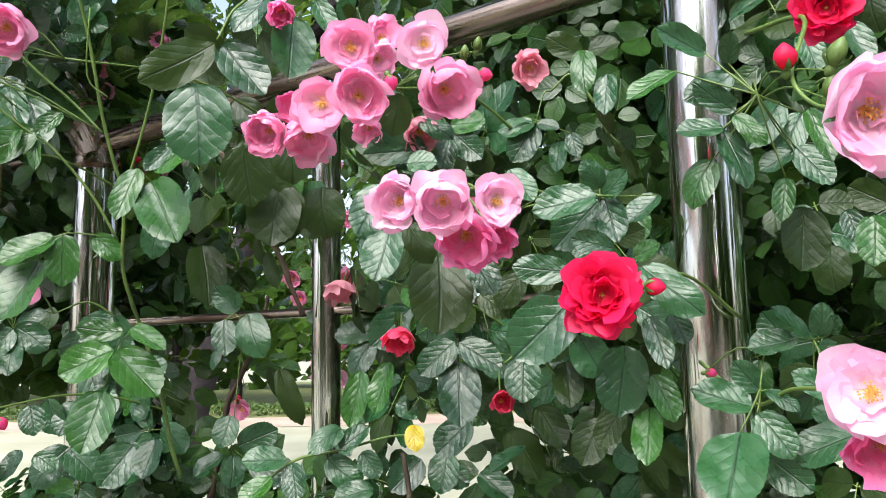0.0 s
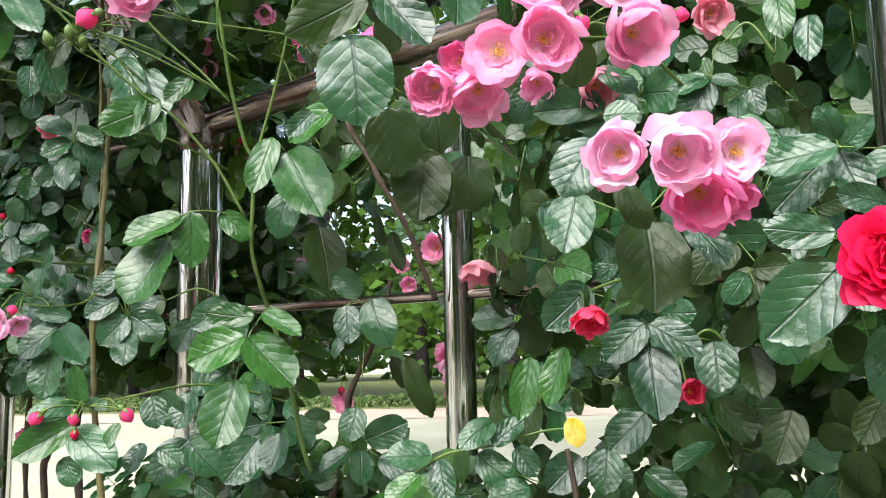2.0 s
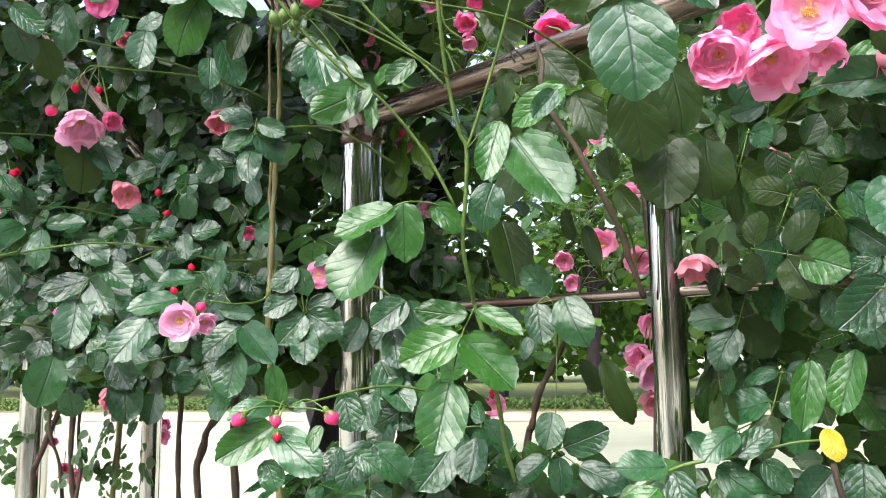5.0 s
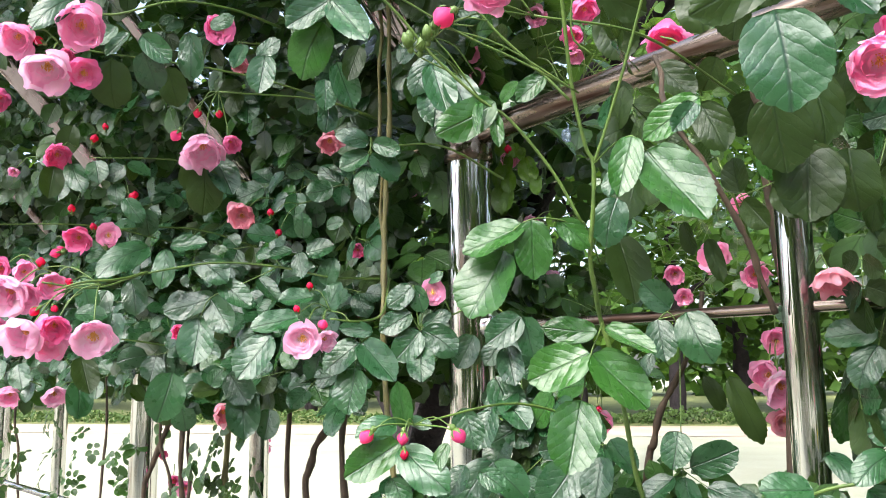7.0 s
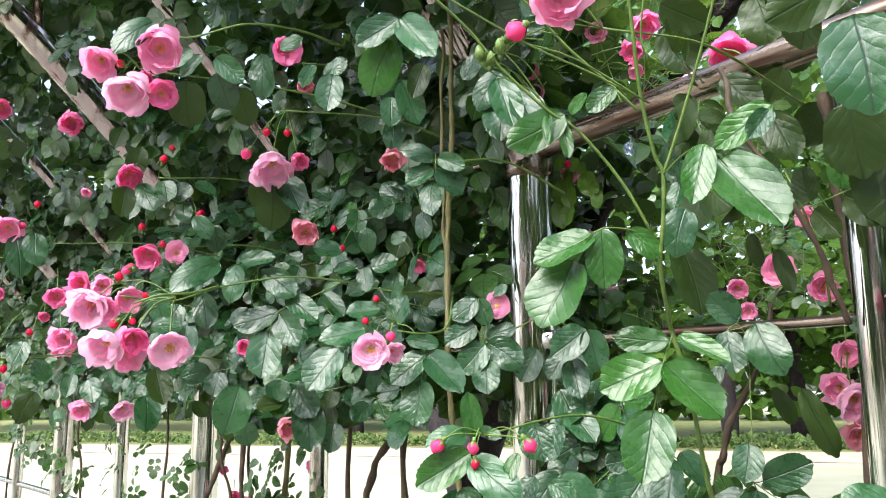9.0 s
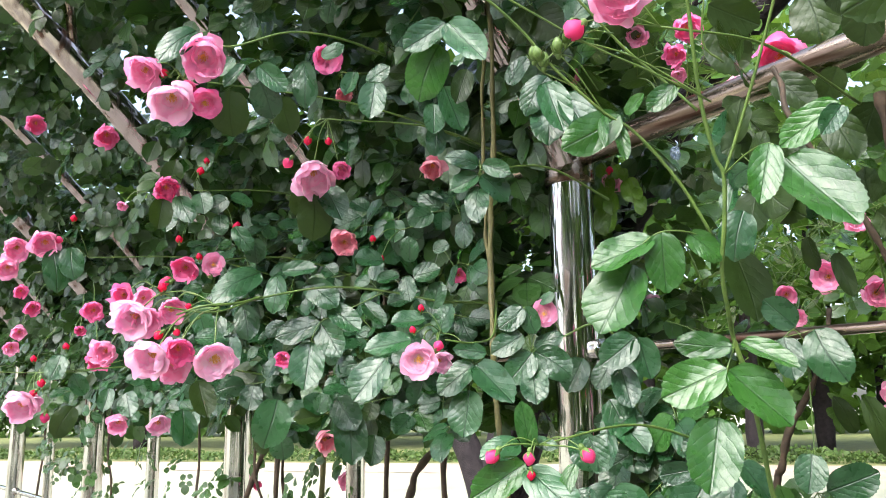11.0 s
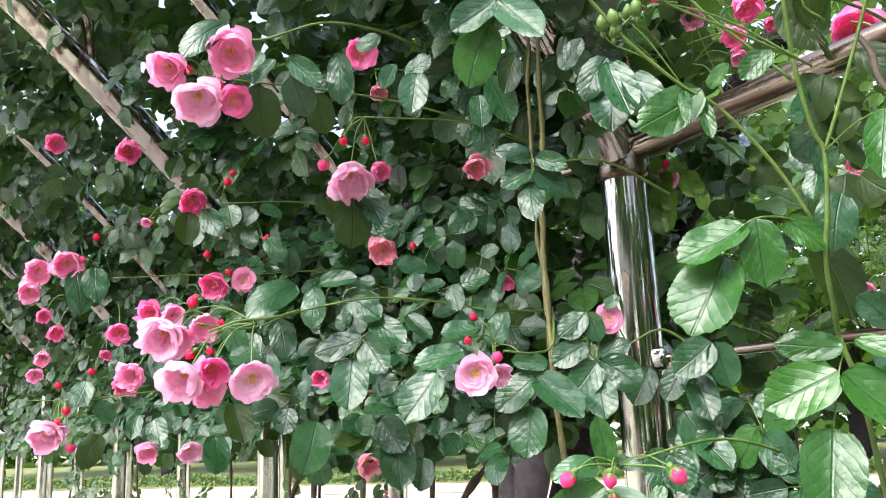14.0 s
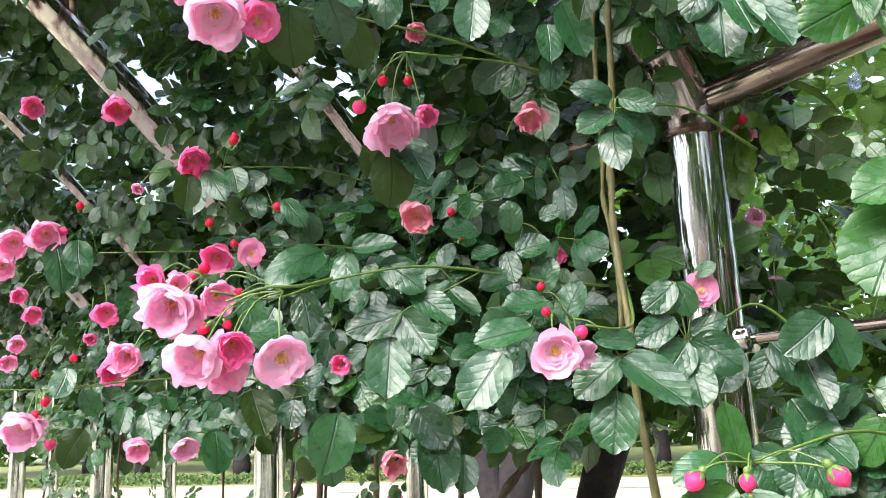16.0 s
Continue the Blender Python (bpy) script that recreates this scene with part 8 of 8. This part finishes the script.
leaf(spray, (-1.540, 1.664, 1.995), (-1.517, 1.648, 2.055), (0.385, -0.900, 0.204), "dull", 0.88)
leaf(spray, (-1.430, 1.516, 1.916), (-1.426, 1.505, 1.853), (0.390, -0.902, 0.183), "mature", 0.90)

spray = shoot("rose_spray", "pale pink rose with thin-stalked buds over the lawn", [(-1.325, 1.993, 1.559), (-1.517, 1.743, 1.599), (-1.709, 1.494, 1.579)], 0.0022, STEM, "rose spray", "flowering rose sprays")
stalk(spray, [(-1.709, 1.494, 1.579), (-1.709, 1.482, 1.566), (-1.701, 1.455, 1.519)])
blossom(spray, (-1.694, 1.443, 1.510), (0.409, -0.741, -0.532), 0.075, "pale", 0.45)
stalk(spray, [(-1.709, 1.494, 1.579), (-1.704, 1.483, 1.564), (-1.682, 1.463, 1.521)])
blossom(spray, (-1.676, 1.460, 1.519), (0.860, -0.442, -0.254), 0.031, "pale", 0.40)
stalk(spray, [(-1.709, 1.494, 1.579), (-1.690, 1.480, 1.585), (-1.672, 1.466, 1.568)], 0.0009)
bud(spray, (-1.671, 1.466, 1.566), (0.259, -0.066, -0.964), 0.0187, "red")
stalk(spray, [(-1.709, 1.494, 1.579), (-1.686, 1.485, 1.551), (-1.663, 1.476, 1.501)], 0.0009)
bud(spray, (-1.662, 1.475, 1.499), (0.043, -0.137, -0.990), 0.0208, "pink")
stalk(spray, [(-1.709, 1.494, 1.579), (-1.692, 1.478, 1.572), (-1.675, 1.463, 1.543)], 0.0009)
bud(spray, (-1.676, 1.462, 1.542), (-0.420, -0.593, -0.687), 0.0166, "red")
stalk(spray, [(-1.618, 1.637, 1.609), (-1.651, 1.561, 1.583), (-1.709, 1.494, 1.579), (-1.762, 1.441, 1.580)], 0.0013)
leaf(spray, (-1.677, 1.521, 1.617), (-1.674, 1.489, 1.568), (0.429, -0.741, 0.517), "mature", 0.87)
leaf(spray, (-1.641, 1.559, 1.534), (-1.653, 1.536, 1.577), (0.188, -0.630, 0.754), "mature", 0.89)
leaf(spray, (-1.657, 1.545, 1.511), (-1.674, 1.517, 1.448), (0.589, -0.785, 0.189), "dull", 0.87)
leaf(spray, (-1.637, 1.626, 1.549), (-1.633, 1.602, 1.500), (0.374, -0.825, 0.423), "mature", 0.82)
leaf(spray, (-1.618, 1.642, 1.533), (-1.595, 1.630, 1.478), (0.104, -0.961, 0.256), "mature", 0.92)

spray = shoot("rose_spray", "small deep pink roses on thin stalks behind the top rail", [(-0.437, 1.560, 1.974), (-0.464, 1.565, 2.054), (-0.490, 1.570, 2.074)], 0.0022, STEM, "rose spray", "flowering rose sprays")
stalk(spray, [(-0.490, 1.570, 2.074), (-0.484, 1.544, 2.117), (-0.480, 1.503, 2.124)])
blossom(spray, (-0.481, 1.495, 2.118), (-0.122, -0.787, -0.605), 0.044, "pink", 0.50)
stalk(spray, [(-0.444, 1.583, 2.142), (-0.424, 1.551, 2.153), (-0.400, 1.505, 2.127)])
blossom(spray, (-0.398, 1.497, 2.120), (0.171, -0.739, -0.652), 0.052, "deep", 0.50)
stalk(spray, [(-0.490, 1.570, 2.074), (-0.453, 1.554, 2.098), (-0.420, 1.521, 2.088)])
blossom(spray, (-0.422, 1.513, 2.082), (-0.229, -0.794, -0.564), 0.046, "deep", 0.40)
stalk(spray, [(-0.490, 1.570, 2.074), (-0.456, 1.557, 2.084), (-0.419, 1.531, 2.056)])
blossom(spray, (-0.418, 1.526, 2.051), (0.160, -0.667, -0.728), 0.031, "pink", 0.40)
stalk(spray, [(-0.423, 1.585, 2.126), (-0.398, 1.557, 2.129), (-0.369, 1.514, 2.096)])
blossom(spray, (-0.368, 1.510, 2.092), (0.243, -0.727, -0.642), 0.027, "deep", 0.30)
stalk(spray, [(-0.373, 1.561, 2.065), (-0.349, 1.534, 2.053), (-0.324, 1.489, 2.007)])
blossom(spray, (-0.324, 1.480, 2.001), (0.042, -0.849, -0.527), 0.050, "pale", 0.60)
stalk(spray, [(-0.424, 1.596, 2.067), (-0.400, 1.574, 2.048), (-0.376, 1.534, 1.999)])
blossom(spray, (-0.376, 1.526, 1.996), (-0.005, -0.943, -0.333), 0.037, "pale", 0.60)
stalk(spray, [(-0.554, 1.600, 2.116), (-0.580, 1.577, 2.116), (-0.604, 1.538, 2.081)])
blossom(spray, (-0.603, 1.531, 2.078), (0.135, -0.876, -0.462), 0.034, "pink", 0.40)
stalk(spray, [(-0.546, 1.609, 2.097), (-0.569, 1.590, 2.088), (-0.596, 1.554, 2.044)])
blossom(spray, (-0.597, 1.547, 2.039), (-0.139, -0.823, -0.551), 0.038, "pink", 0.50)
stalk(spray, [(-0.594, 1.577, 2.181), (-0.615, 1.553, 2.195), (-0.633, 1.514, 2.172)])
blossom(spray, (-0.632, 1.508, 2.167), (0.130, -0.750, -0.648), 0.036, "pale", 0.50)
stalk(spray, [(-0.536, 1.644, 1.986), (-0.545, 1.636, 1.956), (-0.550, 1.608, 1.897)])
blossom(spray, (-0.548, 1.600, 1.895), (0.206, -0.944, -0.259), 0.040, "pink", 0.40)
stalk(spray, [(-0.528, 1.612, 1.988), (-0.539, 1.600, 1.957), (-0.551, 1.589, 1.901)], 0.0009)
bud(spray, (-0.551, 1.589, 1.903), (0.136, -0.436, 0.890), 0.0168, "red")
stalk(spray, [(-0.428, 1.581, 1.954), (-0.408, 1.541, 2.012), (-0.400, 1.506, 2.101)], 0.0010)
stalk(spray, [(-0.408, 1.541, 2.012), (-0.350, 1.514, 2.025), (-0.321, 1.483, 1.992)], 0.0009)
stalk(spray, [(-0.403, 1.538, 2.020), (-0.359, 1.509, 2.040), (-0.330, 1.489, 2.035)], 0.0009)
stalk(spray, [(-0.398, 1.537, 2.024), (-0.365, 1.517, 2.018), (-0.339, 1.494, 1.994)], 0.0009)
stalk(spray, [(-0.419, 1.547, 1.994), (-0.454, 1.531, 2.035), (-0.477, 1.501, 2.105)], 0.0009)
stalk(spray, [(-0.416, 1.544, 2.003), (-0.386, 1.525, 2.055), (-0.367, 1.513, 2.084)], 0.0009)
stalk(spray, [(-0.439, 1.558, 1.990), (-0.384, 1.541, 2.014), (-0.348, 1.515, 1.995)], 0.0009)
stalk(spray, [(-0.422, 1.554, 2.114), (-0.493, 1.555, 2.103), (-0.587, 1.557, 2.073), (-0.664, 1.565, 2.018)], 0.0014)

spray = shoot("leafy_shoot", "dark drooping rose leaves round the weathered top rail", [(-0.230, 1.352, 1.905), (-0.256, 1.357, 1.985), (-0.283, 1.362, 2.005)], 0.0022, STEM, "rose shoot", "leafy rose shoots")
leaf(spray, (-0.370, 1.277, 2.049), (-0.305, 1.282, 2.009), (-0.201, -0.880, -0.431), "dull", 0.87)
leaf(spray, (-0.359, 1.315, 2.037), (-0.337, 1.310, 1.956), (-0.106, -0.994, 0.033), "dull", 0.89)
leaf(spray, (-0.293, 1.299, 1.938), (-0.247, 1.280, 1.885), (-0.001, -0.941, 0.338), "dull", 0.81)
leaf(spray, (-0.242, 1.298, 2.056), (-0.232, 1.287, 1.978), (-0.360, -0.929, 0.086), "dull", 0.98)
leaf(spray, (-0.213, 1.290, 1.938), (-0.233, 1.299, 1.895), (-0.080, -0.953, -0.293), "dull", 0.89)
leaf(spray, (-0.352, 1.376, 1.872), (-0.371, 1.351, 1.808), (-0.377, -0.822, 0.427), "mature", 0.74)
leaf(spray, (-0.167, 1.331, 2.008), (-0.192, 1.350, 1.951), (-0.313, -0.934, -0.172), "dull", 0.97)
leaf(spray, (-0.156, 1.366, 1.909), (-0.182, 1.378, 1.848), (-0.228, -0.969, -0.096), "dull", 0.97)

spray = shoot("leafy_shoot", "drooping sprig of fresh lime green leaves under the top rail", [(-0.567, 1.559, 1.931), (-0.538, 1.588, 1.922), (-0.508, 1.569, 1.881), (-0.487, 1.555, 1.825)], 0.0012, STEM, "rose shoot", "leafy rose shoots")
leaf(spray, (-0.538, 1.588, 1.922), (-0.538, 1.576, 1.893), (-0.2, -0.95, 0.2), "lime", 0.8)
leaf(spray, (-0.525, 1.58, 1.911), (-0.522, 1.566, 1.885), (-0.2, -0.95, 0.2), "lime", 0.8)
leaf(spray, (-0.518, 1.575, 1.891), (-0.51, 1.558, 1.844), (-0.2, -0.95, 0.2), "lime", 0.8)
leaf(spray, (-0.504, 1.566, 1.871), (-0.497, 1.55, 1.845), (-0.2, -0.95, 0.2), "lime", 0.8)
leaf(spray, (-0.496, 1.561, 1.853), (-0.496, 1.549, 1.817), (-0.2, -0.95, 0.2), "lime", 0.8)
leaf(spray, (-0.552, 1.597, 1.904), (-0.558, 1.59, 1.858), (-0.2, -0.95, 0.2), "lime", 0.8)
leaf(spray, (-0.563, 1.604, 1.886), (-0.572, 1.598, 1.843), (-0.2, -0.95, 0.2), "lime", 0.8)
leaf(spray, (-0.551, 1.597, 1.873), (-0.551, 1.585, 1.831), (-0.2, -0.95, 0.2), "lime", 0.8)
leaf(spray, (-0.568, 1.608, 1.853), (-0.566, 1.594, 1.796), (-0.2, -0.95, 0.2), "lime", 0.8)
leaf(spray, (-0.549, 1.595, 1.839), (-0.559, 1.59, 1.798), (-0.2, -0.95, 0.2), "lime", 0.8)
leaf(spray, (-0.563, 1.604, 1.933), (-0.569, 1.597, 1.903), (-0.2, -0.95, 0.2), "lime", 0.8)
stalk(spray, [(-0.567, 1.559, 1.931), (-0.553, 1.598, 1.907), (-0.565, 1.606, 1.849)], 0.0008)
stalk(spray, [(-0.553, 1.598, 1.907), (-0.55, 1.596, 1.873), (-0.549, 1.595, 1.839)], 0.0008)


def crumpled_tie(at):
    """A scrap of clear plastic knotted under the rail."""
    bm = bmesh.new()
    bmesh.ops.create_icosphere(bm, subdivisions=3, radius=0.008)
    for v in bm.verts:
        v.co *= 1 + 0.45 * noise.noise(v.co * 180)
        v.co.z *= 1.3
    tube(bm, smooth_line([(0, 0, 0.008), (0.003, 0.002, 0.016), (0.0, 0.004, 0.022)], 4), 0.0015, 0.001, 5)
    ob = part("plastic_tie", bm, CLEAR_SHEET, None, smooth=False)
    ob.location = at
    return tagged(ob, "scrap of clear bluish plastic sheet knotted under the rail", "tie")


CLEAR_SHEET, clear_nodes, clear_links, clear_bsdf = material("clear bluish plastic")
clear_bsdf.inputs["Base Color"].default_value = (0.25, 0.33, 0.42, 1)
clear_bsdf.inputs["Roughness"].default_value = 0.12
clear_bsdf.inputs["Transmission Weight"].default_value = 0.7
crumpled_tie((-0.43, 1.41, 1.877))
